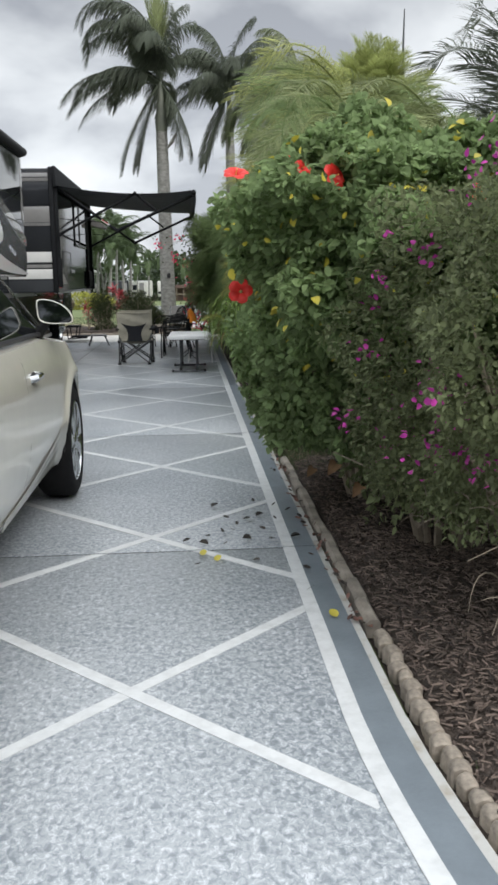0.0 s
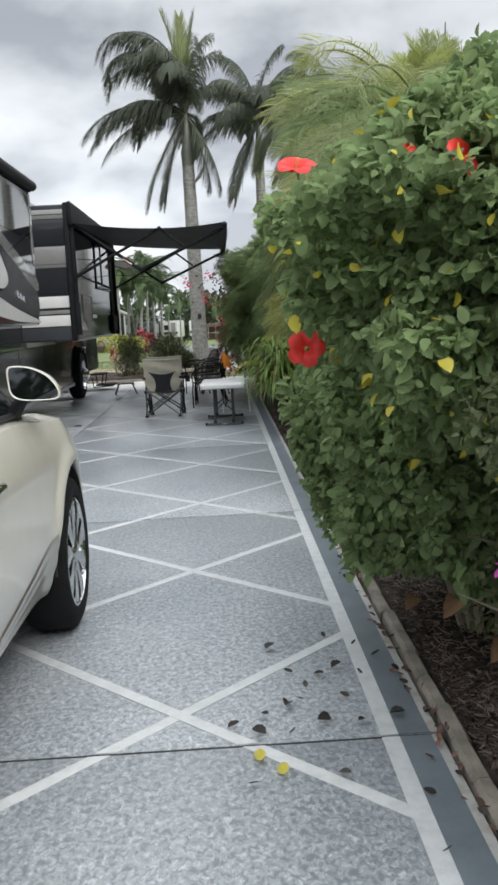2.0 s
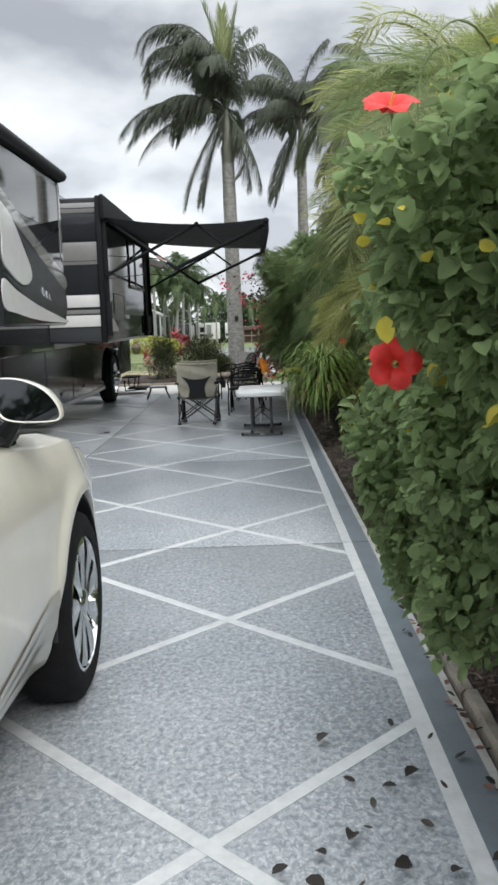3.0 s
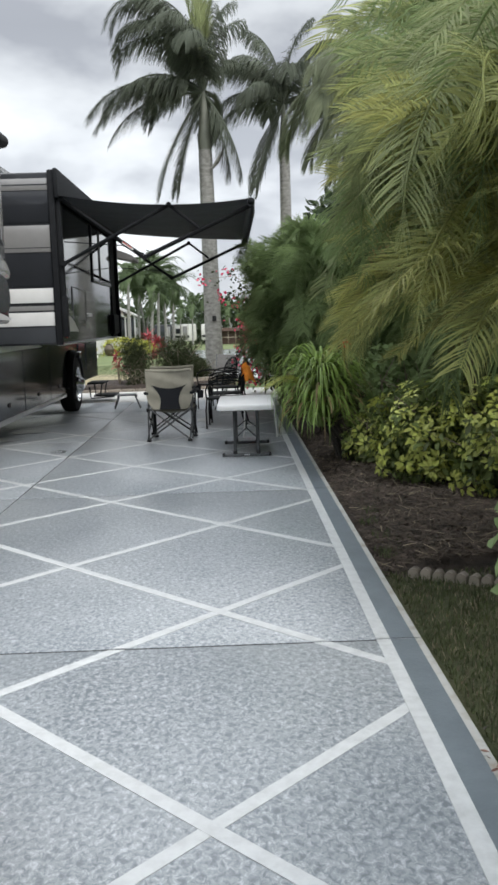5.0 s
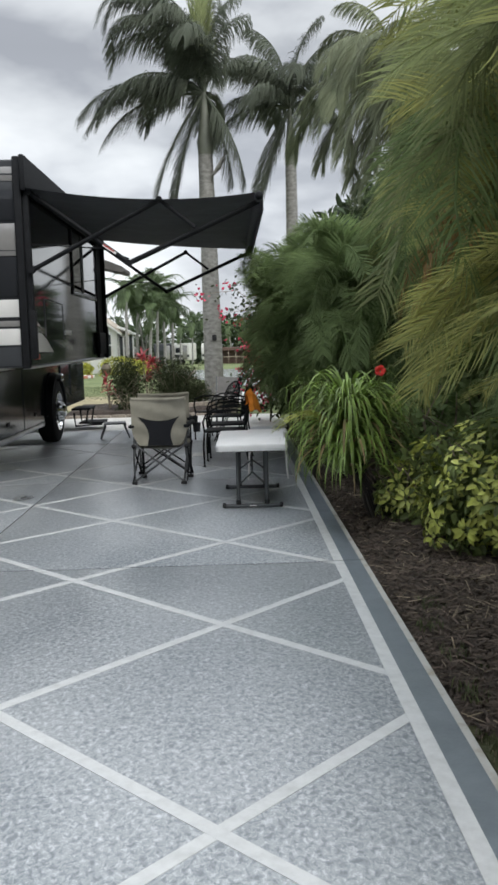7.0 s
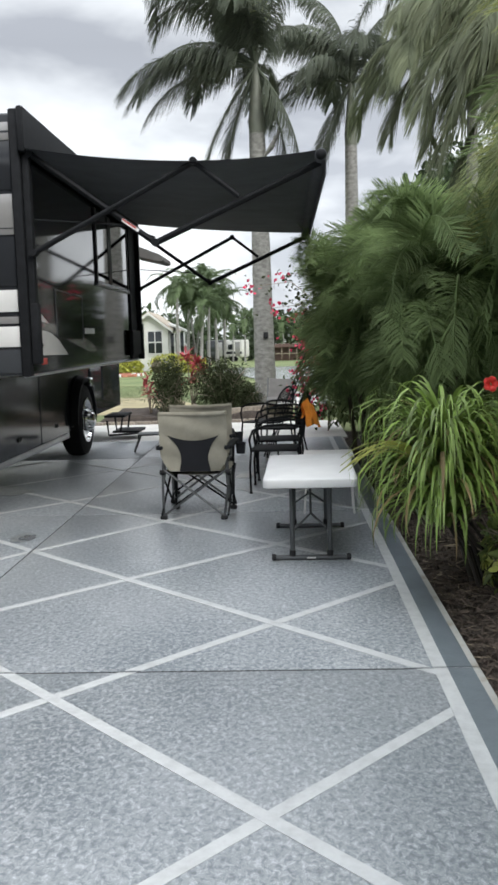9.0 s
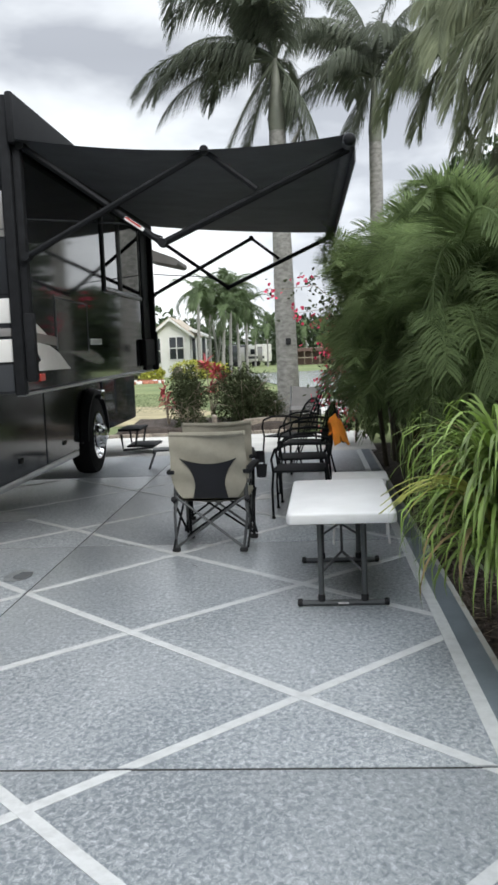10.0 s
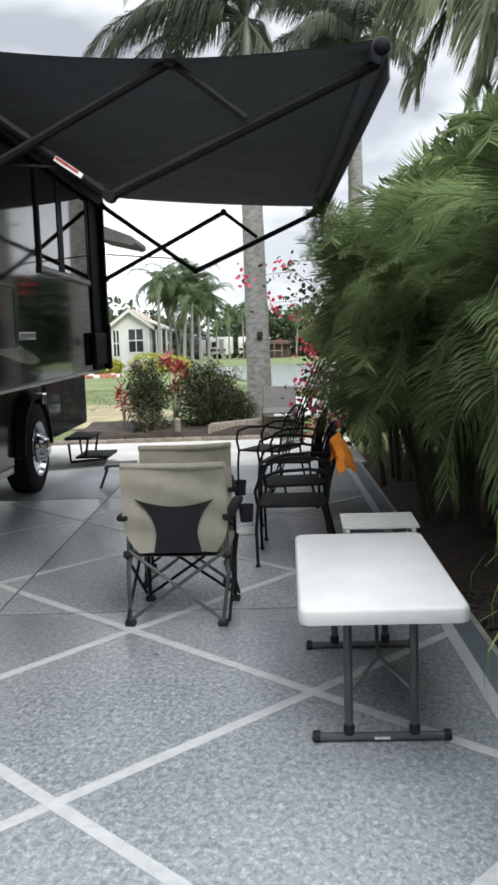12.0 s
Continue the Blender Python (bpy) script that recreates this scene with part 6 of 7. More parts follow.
areca(4.7, 9.4, 7, 7, 2.2, 95, 56, "dark palm behind the flowering hedge", 0.3, ("frond_far",), 0.5, (10, 85), (2.0, 2.9), 0.5, xmin=2.75, towards=200)
areca(2.9, 16.1, 9, 8, 1.7, 100, 69, "dense low palm deep in the bed", 0.5, ("frond",), 0.42, (10, 85), (0.2, 1.2), 0.6, xmin=1.45, towards=200, zmin=0.1)
areca(2.8, 18.6, 9, 8, 1.7, 100, 70, "dense low palm deep in the bed", 0.5, ("frond",), 0.42, (10, 85), (0.2, 1.2), 0.6, xmin=1.35, towards=200, zmin=0.1)
areca(3.7, 15.0, 9, 8, 2.0, 100, 58, "dense palm at the back of the bed", 0.5, ("frond",), 0.45, (10, 85), (0.4, 2.0), 0.55, xmin=1.5, towards=200)
areca(3.6, 12.0, 9, 7, 2.0, 100, 68, "dense palm at the back of the bed", 0.5, ("frond",), 0.45, (10, 85), (0.4, 1.8), 0.55, xmin=1.6, towards=200)
# two palms out of view, added only to darken the motorhome's reflections
areca(5.2, 22.6, 8, 8, 2.3, 100, 66, "tall dense palm past the end of the bed, added for reflections", 0.7, ("frond",), 0.45, (10, 85), (0.5, 3.6), 0.6, xmin=3.2)
areca(5.8, 26.2, 8, 8, 2.3, 100, 67, "tall dense palm past the end of the bed, added for reflections", 0.7, ("frond",), 0.45, (10, 85), (0.5, 4.0), 0.6, xmin=3.6)
areca(2.0, 20.5, 9, 8, 1.5, 100, 65, "low dense dark palm at the end of the bed", 0.4, ("frond",), 0.30, (10, 85), (0.2, 1.1), 0.4, xmin=0.85, towards=195, zmin=0.08, scatter=80)
rg = np.random.default_rng(59)
dead = thing("hanging_frond", "dead orange-brown palm fronds hanging in the bed", "palm frond", at=pose(2.58, 11.7, 2.75))
for k in range(4):
    part("dead_frond", frond_mesh("dead_frond", rg, 1.6, -15, 70, 60, 0.44, 0.016, hang=0.9, thin=0.012), "frond_dead", dead, at=pose(0.1 * k, 0.15 * k, 0.05 * k, 0, 0, 165 + 22 * k))

# variegated shrubs
for x, y, rad, n, sd in ((2.14, 11.25, (0.50, 0.52, 0.36), 1500, 61), (2.66, 10.6, (0.55, 0.6, 0.38), 1700, 62), (1.68, 12.1, (0.24, 0.25, 0.18), 380, 63)):
    sh = bush("variegated_shrub", "yellow-green variegated shrub with glossy leaves", "shrub", x, y, rad[2] + 0.08, rad, int(n * 2.6), (0.080, 0.036), "leaf_schef", seed=sd, stems=8, lump=0.28, skin=0.5)
    rg = np.random.default_rng(sd + 5)
    # young leaves stand in rosettes at the shoot ends
    bp, bd = bush_points(rg, n // 5, (0, 0, rad[2] + 0.10), [r_ * 1.04 for r_ in rad], lump=0.28, skin=0.15)
    c, wy, nr = [], [], []
    for q_, d_ in zip(bp, bd):
        d_ = Vector(d_) + Vector((0, 0, 0.5))
        d_.normalize()
        u_ = d_.orthogonal().normalized()
        for k in range(8):
            o_ = Matrix.Rotation(2 * math.pi * k / 8 + rg.normal(0, 0.2), 3, d_) @ u_
            c.append(tuple(Vector(q_) + o_ * 0.022))
            wy.append(tuple(o_ + d_ * rg.uniform(-0.25, 0.5)))
            nr.append(tuple(d_ + o_ * -0.2))
    c, wy, nr = np.array(c), np.array(wy), np.array(nr)
    big = 0.050 + 0.034 * rg.random(len(c))
    part("golden_foliage", leaf_mesh("golden_foliage", c, wy, nr, big, big * 0.46), "leaf_schef_gold", sh, "yellow-edged young leaves")


def strap_clump(x, y, n, length, seed, label, material="strap"):
    """Arching strap leaves from one crown."""
    rg = np.random.default_rng(seed)
    p = thing("strap_leaf_plant", label, "plant", at=pose(x, y, 0.02))
    for share, m_, nm, lo in ((0.93, material, "foliage", 32), (0.07, "strap_dry", "dry_foliage", 5)):
        cnt = int(n * share)
        verts, faces = [], []
        for i in range(cnt):
            a = rg.uniform(0, 2 * np.pi)
            rise = radians(rg.uniform(lo + 15, 88))
            L = length * rg.uniform(0.6, 1.15)
            w = rg.uniform(0.006, 0.013)
            r0_ = rg.uniform(0.0, 0.15)
            p0 = np.array((math.cos(a) * r0_, math.sin(a) * r0_, rg.uniform(0.38, 0.92)))
            s_ = np.array((-math.sin(a), math.cos(a), 0)) * w
            seg = 9
            base = len(verts)
            bend = radians(rg.uniform(135, 200))
            for j in range(seg + 1):
                t = j / seg
                ww = s_ * (1 - t ** 3) + s_ * 0.04
                verts += [tuple(p0 - ww), tuple(p0 + ww)]
                ang = rise - bend * t ** 1.3
                p0 = p0 + np.array((math.cos(a) * math.cos(ang), math.sin(a) * math.cos(ang), math.sin(ang))) * L / seg
                p0[2] = max(p0[2], 0.02)
                p0[0] = max(p0[0], 0.76 + 0.07 * math.sin(i * 1.7) - x)
            faces += [(base + 2 * j, base + 2 * j + 1, base + 2 * j + 3, base + 2 * j + 2) for j in range(seg)]
        part(nm, raw_mesh(nm, np.array(verts), np.array(faces), True), m_, p)
    # old stalks that carry the crown
    for k in range(9):
        a = 2 * math.pi * k / 9 + rg.uniform(-0.2, 0.2)
        r_ = rg.uniform(0.03, 0.09)
        part("stalk", Build().tube([(0.24 + r_ * math.cos(a), r_ * math.sin(a), -0.02), (0.16 + r_ * math.cos(a), r_ * math.sin(a), 0.25), (r_ * 0.8 * math.cos(a), r_ * 0.8 * math.sin(a), 0.5)], [0.014, 0.012, 0.008], 6), "fallen", p)
    return p


strap_clump(1.22, 12.32, 820, 0.66, 71, "fountain of arching yellow-green strap leaves")
rg = np.random.default_rng(73)
# a spray of longer blades, placed to cross the table in the camera's view
spray = thing("reaching_spray", "spray of yellow-green blades placed across the table corner in the camera's view", "leaves", at=pose(1.22, 12.22, 0.50))
for k in range(9):
    tip = Vector((-0.58 + rg.normal(0, 0.03), -0.36 + rg.normal(0, 0.05), 0.33 + rg.normal(0, 0.03)))
    top_ = Vector((-0.24, -0.24, 0.62 + rg.normal(0, 0.03)))
    bld = Build()
    rws = []
    for j in range(11):
        s = j / 10
        c_ = top_ * (2 * s * (1 - s)) + tip * s * s
        w_ = 0.011 * (1 - s ** 4) + 0.001
        rws.append([c_ + Vector((0.6, -0.5, 0.1)) * w_, c_ + Vector((0, 0, -0.004)), c_ - Vector((0.6, -0.5, 0.1)) * w_])
    part("blade", bld.grid(rws), "strap_gold", spray)
# red bloom among the palms
m4 = pose(1.46, 12.25, 1.20, 75, 0, -10)
rf = tagged(part("red_bloom", pet, "petal_red", at=m4 @ Matrix.Scale(0.66, 4)), "single red flower on a stalk among the palms", "flower")
part("flower_stalk", Build().tube([(0, 0, 0.0), (0.05, -0.3, -0.05), (0.0, -0.95, -0.1)], 0.005, 5), "leaf_hib", rf)

# broad-leaved green shrub behind the strap leaves
bush("hibiscus_shrub", "deep green broad-leaved shrub in the bed", "shrub", 2.02, 12.55, 0.62, (0.36, 0.40, 0.52), 1100, (0.085, 0.055), "leaf_hib", seed=85, stems=8, lump=0.3, skin=0.5, oval=True)

# crimson bougainvillea by the far palms
bo2 = thing("bougainvillea_vine", "leggy bougainvillea with crimson bracts among dark palms", "vine", at=pose(0.75, 21.2, 0))
vb = Build()
ends = [(-0.95, 0.4, 2.30), (-0.45, 0.5, 2.45), (-0.55, 0.2, 1.95), (-0.25, 0.3, 1.85), (-0.1, 0.0, 1.35), (-0.2, -0.1, 0.9), (0.0, 0.2, 1.6), (-0.25, 0.0, 0.6), (0.1, -0.3, 0.4), (0.3, 0.1, 2.1)]
for e in ends:
    e = Vector(e)
    vb.tube([(0.25, 0, 0), (0.3, 0.1, e.z * 0.8), (e.x * 0.4 + 0.1, e.y * 0.6, e.z * 1.02), e], [0.012, 0.009, 0.006, 0.003], 5)
part("stem", vb, "twig", bo2)
for e in ends:
    e = np.array(e)
    base_ = np.array((0.15, 0.1, e[2] * 0.98))
    n = 26
    t = rg.random(n)[:, None]
    c = base_ + (e - base_) * t + rg.normal(size=(n, 3)) * 0.07
    part("foliage", leaf_mesh("foliage", c, rg.normal(size=(n, 3)), rg.normal(size=(n, 3)) + np.array((0, 0, 1)), 0.06 + 0.03 * rg.random(n), 0.035 + 0.02 * rg.random(n)), "leaf_dark", bo2)["kind"] = "stuff"
    n = 14
    c = e + rg.normal(size=(n, 3)) * 0.065
    part("blossom", leaf_mesh("blossom", c, rg.normal(size=(n, 3)), rg.normal(size=(n, 3)), 0.05 + 0.02 * rg.random(n), 0.045 + 0.02 * rg.random(n)), "bract_red", bo2)["kind"] = "stuff"
nb = 220
c = np.stack([rg.normal(0.0, 0.16, nb), rg.normal(-0.1, 0.3, nb), rg.uniform(0.15, 1.75, nb)], 1)
part("bract_mass", leaf_mesh("bract_mass", c, rg.normal(size=(nb, 3)), rg.normal(size=(nb, 3)), 0.05 + 0.02 * rg.random(nb), 0.04 + 0.02 * rg.random(nb)), "bract_red", bo2)["kind"] = "stuff"
nb = 900
c = np.stack([rg.normal(0.35, 0.3, nb), rg.normal(0.1, 0.4, nb), rg.uniform(0.1, 2.2, nb)], 1)
part("leaf_mass", leaf_mesh("leaf_mass", c, rg.normal(size=(nb, 3)), rg.normal(size=(nb, 3)) + np.array((0, 0, 1)), 0.07 + 0.03 * rg.random(nb), 0.045 + 0.02 * rg.random(nb)), "leaf_dark", bo2)

# shrubs in the end bed
bush("clipped_shrub", "rounded dark green shrub in the end bed", "shrub", -1.84, 24.0, 0.66, (0.30, 0.30, 0.42), 8500, (0.040, 0.019), "leaf_dark", seed=81, stems=12, lump=0.42, skin=0.8)
bush("clipped_shrub", "spreading dark green shrub in the end bed", "shrub", -0.86, 24.2, 0.54, (0.48, 0.42, 0.48), 17000, (0.040, 0.019), "leaf_dark", seed=82, stems=14, lump=0.36, skin=0.8)
bush("clipped_shrub", "small dark green shrub in the end bed", "shrub", -0.38, 24.6, 0.3, (0.24, 0.24, 0.26), 3500, (0.038, 0.019), "leaf_dark", seed=83, stems=6, lump=0.35, skin=0.8)
bush("clipped_shrub", "low dark groundcover shrub in the end bed", "shrub", -1.75, 23.5, 0.2, (0.25, 0.2, 0.18), 700, (0.05, 0.025), "leaf_dark", seed=84, stems=6, lump=0.2, skin=0.5)


def ti_plant(x, y, heads, seed, label, leaves=24):
    rg = np.random.default_rng(seed)
    p = thing("ti_plant", label, "plant", at=pose(x, y, 0.08))
    for hx, hy, hz in heads:
        part("cane", Build().tube([(0, 0, 0), (hx * 0.6, hy * 0.6, hz * 0.6), (hx, hy, hz)], [0.016, 0.013, 0.010], 6), "twig", p)
        n = leaves
        a = rg.uniform(0, 2 * np.pi, n)
        rise = rg.uniform(-0.2, 1.3, n)
        way = np.stack([np.cos(a) * np.cos(rise), np.sin(a) * np.cos(rise), np.sin(rise)], 1)
        c = np.array((hx, hy, hz)) + rg.normal(size=(n, 3)) * 0.03
        part("leaf_head", leaf_mesh("leaf_head", c, way, np.array((0, 0, 1)) + rg.normal(size=(n, 3)) * 0.2, 0.17 + 0.08 * rg.random(n), 0.05 + 0.02 * rg.random(n), 0.3, 0.35), "leaf_ti", p)
    return p


ti_plant(-1.50, 24.7, [(-0.08, 0, 1.02), (0.12, 0.1, 0.92), (0.2, -0.1, 0.75), (0.0, 0.1, 0.6)], 85, "ti plant with bright crimson leaves")
ti_plant(-2.25, 24.1, [(0.0, 0, 0.42), (0.08, 0.1, 0.3), (-0.06, 0, 0.6)], 86, "thin ti plant with reddish leaves", 9)

# ---- beyond the site ----
for i in range(11):
    tagged(part("edging_block", Build().box((-0.14, -0.05, -0.06), (0.14, 0.05, 0.055), 0.02), "edging", at=pose(-3.1 + i * 0.29, 23.03 + 0.012 * math.sin(i * 2), 0, 0, 0, 2 * math.sin(i * 1.7))),
           "grey block edging round the end bed", "edging block", "edging round the end bed")
post = thing("bed_light", "small grey path light post in the end bed", "garden light", at=pose(-1.32, 23.35, 0.03))
part("stake", Build().tube([(0, 0, 0), (0, 0, 0.24)], 0.045, 10), "edging", post)
part("cap", Build().lathe([(0.055, 0.0), (0.05, 0.03), (0.02, 0.05), (0.001, 0.055)], (0, 0, 0.24), "z", 12), "edging", post)
lw = Build()
arc = [(-0.85 + 1.25 * k / 10, 23.25 + 0.75 * math.sin(math.pi * 0.5 * k / 10)) for k in range(11)]
lw.face_strip([[(x, y, -0.05), (x, y, 0.19), (x + 0.02, y + 0.03, 0.21), (x + 0.05, y + 0.28, 0.21), (x + 0.05, y + 0.30, -0.05)] for x, y in arc])
tagged(part("kerb", lw, "edging"), "low curved concrete kerb at the patio end", "kerb", kind="structure")
gl = thing("lounge_chair", "grey sling lounge chair by the palm trunk", "lounge chair", at=pose(0.26, 24.6, 0))
part("sling_back", Build().face_strip([[(-0.26, 0.0, 0.32), (0.26, 0.0, 0.32), (0.26, 0.03, 0.32), (-0.26, 0.03, 0.32)], [(-0.22, 0.18, 0.68), (0.28, 0.18, 0.66), (0.28, 0.21, 0.66), (-0.22, 0.21, 0.68)]]), "grey_fabric", gl)
part("sling_seat", Build().box((-0.26, -0.9, 0.30), (0.26, 0.02, 0.33), 0.01), "grey_fabric", gl)
for x in (-0.27, 0.27):
    part("frame", Build().tube([(x, -0.9, 0.31), (x, 0.0, 0.31), (x + 0.01, 0.21, 0.69)], 0.014, 6), "steel_grey", gl)
    for y in (-0.8, -0.02):
        part("leg", Build().tube([(x, y, 0.31), (x, y + 0.05, -0.02)], 0.014, 6), "steel_grey", gl)


def cottage(x, y, turn):
    """White park cottage with a gable, porch and tan roof."""
    z = land(y) - 0.1
    c = thing("cottage", "small white cottage with tan gable roof across the lawn", "house", at=pose(x, y, z, 0, 0, turn) @ Matrix.Scale(1.12, 4))
    W, D, H, R = 2.6, 9.0, 2.95, 1.05
    wall = Build().prism([(-W / 2, 0), (W / 2, 0), (W / 2, H), (0, H + R), (-W / 2, H)], "y", 0, D)
    part("wall", wall, "house_white", c)
    for s in (-1, 1):
        rb = Build()
        a, b = (0, H + R + 0.02), (s * (W / 2 + 0.35), H - 0.18)
        rb.prism([a, b, (b[0], b[1] + 0.12), (0, H + R + 0.15)], "y", -0.35, D + 0.3)
        part("roof", rb, "roof_tan", c)
        tr = Build()
        tr.prism([(0, H + R - 0.10), (s * (W / 2 + 0.36), H - 0.32), (s * (W / 2 + 0.36), H - 0.17), (0, H + R + 0.09)], "y", -0.42, -0.355)
        part("gable_trim", tr, "white_metal", c)

    def window(x0, x1, z0, z1):
        w = part("window", Build().box((x0, -0.03, z0), (x1, 0.02, z1), 0.01), "glass_dark", c)
        for a_, b_ in ((x0 - 0.07, x0), (x1, x1 + 0.07), ((x0 + x1) / 2 - 0.03, (x0 + x1) / 2 + 0.03)):
            part("frame", Build().box((a_, -0.06, z0 - 0.07), (b_, -0.005, z1 + 0.07), 0.008), "white_metal", w)
        for zz in (z0 - 0.07, (z0 + z1) / 2 - 0.025, z1):
            part("frame", Build().box((x0, -0.058, zz), (x1, -0.005, zz + 0.07), 0.008), "white_metal", w)
    window(-0.1, 0.85, 1.25, 2.75)
    window(-1.12, -0.75, 1.0, 2.7)
    # side porch with screens
    part("porch_roof", Build().prism([(W / 2, H + 0.25), (W / 2 + 1.35, H - 0.35), (W / 2 + 1.35, H - 0.23), (W / 2, H + 0.4)], "y", 0.3, 6), "white_metal", c)
    part("porch_screen", Build().box((W / 2, 0.5, 0.5), (W / 2 + 1.15, 5.8, H - 0.35), 0.02), "glass_dark", c)
    part("porch_base", Build().box((W / 2, 0.45, 0.0), (W / 2 + 1.2, 5.85, 0.75), 0.02), "house_white", c)
    for k in range(4):
        part("porch_post", Build().box((W / 2 + 0.02 + 0.34 * k, 0.40, 0.5), (W / 2 + 0.12 + 0.34 * k, 0.50, H - 0.3), 0.01), "white_metal", c)
    for k in range(9):
        part("siding_line", Build().box((-W / 2, -0.012, 0.28 * k + 0.2), (W / 2, 0.002, 0.28 * k + 0.225)), "white_metal", c)
    return c


cottage(-10.1, 76.0, 3)


def far_palm(x, y, h, seed, group="slender palms beyond the lawn", length=2.4, lean=0.4):
    rg = np.random.default_rng(seed)
    z = land(y) - 0.05
    p = thing("slender_palm", "slender palm with pale trunk and green crown", "palm tree", group, at=pose(x, y, z))
    lx = rg.normal(0, lean)
    part("trunk", Build().tube([(0, 0, 0), (lx * 0.4, 0, h * 0.5), (lx, 0, h)], [0.13, 0.10, 0.07], 8), "trunk", p)
    fm = [frond_mesh("frond", rg, length, 0, 100, 34, 0.6, 0.06, hang=0.6, thin=0.03) for _ in range(2)]
    for k in range(13):
        part("frond", fm[k % 2], "frond_park", p, at=pose(lx, 0, h, 0, 0, 360 * k / 13 * 1.618 * 2) @ pose(0, 0, 0, rg.uniform(-12, 12), -rg.uniform(-20, 75), 0))
    return p


for k, (x, y, h) in enumerate(((-6.9, 80, 5.6), (-5.0, 79, 5.8), (-6.6, 71, 6.2), (-5.9, 73, 5.6), (-5.2, 72, 6.4), (-4.8, 75, 5.2), (-6.1, 76, 6.8), (-7.0, 68, 5.9), (-7.3, 82, 6.0), (-5.5, 69, 4.6), (-4.4, 78, 5.4))):
    far_palm(x, y, h, 100 + k)
for k, (x, y, h) in enumerate(((-4.6, 120, 5.6), (-3.0, 128, 6.2), (-6.5, 126, 5.0), (0.6, 130, 5.0), (4.0, 128, 6.0))):
    far_palm(x, y, h, 130 + k, "palms across the pond", 2.8)



def broad_tree(x, y, h, seed):
    """A leafy tree: forked trunk, limbs, crown of many leaf clumps."""
    rg = np.random.default_rng(seed)
    z = land(y) - 0.05
    t = thing("broadleaf_tree", "dense dark green broadleaf tree by the pond, added for reflections", "tree", "trees by the pond", at=pose(x, y, z))
    part("trunk", Build().tube([(0, 0, 0), (0.1, 0.05, h * 0.3), (0.0, 0.1, h * 0.6)], [0.20, 0.15, 0.08], 10), "twig", t)
    cs = []
    for k in range(9):
        a = 2 * math.pi * k / 9 * 1.9
        r = h * rg.uniform(0.12, 0.30)
        e = np.array((math.cos(a) * r, math.sin(a) * r, h * rg.uniform(0.35, 0.85)))
        cs.append(e)
        part("limb", Build().tube([(0.05, 0.05, h * 0.28), tuple(e * 0.6 + np.array((0, 0, h * 0.14))), tuple(e)], [0.08, 0.05, 0.02], 6), "twig", t)
    pts, dirs = [], []
    for e in cs:
        p_, d_ = bush_points(rg, 500, e, (h * 0.17, h * 0.17, h * 0.13), skin=0.6, lump=0.35, floor_z=0.2)
        pts.append(p_)
        dirs.append(d_)
    p_, d_ = np.concatenate(pts), np.concatenate(dirs)
    n = len(p_)
    part("crown", leaf_mesh("crown", p_, d_ + rg.normal(size=(n, 3)) * 0.6, rg.normal(size=(n, 3)) + np.array((0, 0, 1)), rg.uniform(0.16, 0.32, n), rg.uniform(0.09, 0.16, n)), "leaf_wood", t)


# hidden from the camera; added to darken reflections in the motorhome's side
for k, (x, y, h) in enumerate(((2.8, 29.6, 3.1), (3.0, 33.2, 3.4), (4.6, 29.2, 5.5), (6.4, 31.0, 6.8), (8.6, 31.6, 6.2), (3.9, 25.2, 4.6))):
    broad_tree(x, y, h, 150 + k)

# golden bushes, brick ring, urn before the cottage
for x, y, rad, m_, sd, lab in ((-7.2, 66.0, (1.35, 0.9, 0.62), "leaf_yellow", 91, "golden yellow bush bed"), (-5.9, 66.6, (0.95, 0.8, 0.5), "leaf_yellow", 92, "golden yellow bush bed"),
                               (-10.0, 66.5, (0.7, 0.6, 0.45), "leaf_yellow", 93, "golden yellow bush by the cottage"), (-11.2, 67.5, (0.8, 0.7, 0.9), "leaf_dark", 94, "dark green shrub by the cottage")):
    b_ = bush("golden_bush" if m_ == "leaf_yellow" else "green_shrub", lab, "bush", x, y, rad[2] * 0.8, rad, 1700, (0.16, 0.10), m_, seed=sd, stems=6, lump=0.2, skin=0.3, floor_z=-0.3)
    b_.location.z = land(y)
ring = thing("brick_ring", "red brick ring round a flower bed", "bed edging", at=pose(-9.6, 58.0, land(58.0) - 0.02))
for k in range(30):
    a = 2 * math.pi * k / 30
    part("brick", Build().box((-0.16, -0.09, 0.0), (0.16, 0.09, 0.16), 0.02), "brick_red" if k % 4 else "white_metal", ring, at=pose(1.7 * math.cos(a), 1.1 * math.sin(a), 0, 0, 0, math.degrees(a) + 90))
urn = tagged(part("garden_urn", Build().lathe([(0.18, 0.0), (0.30, 0.2), (0.36, 0.45), (0.26, 0.68), (0.17, 0.76), (0.22, 0.82), (0.01, 0.80)], (0, 0, 0), "z", 18), "cane", at=pose(-8.05, 65.0, land(65.0) - 0.02)),
             "dark ceramic garden urn before the cottage", "urn")


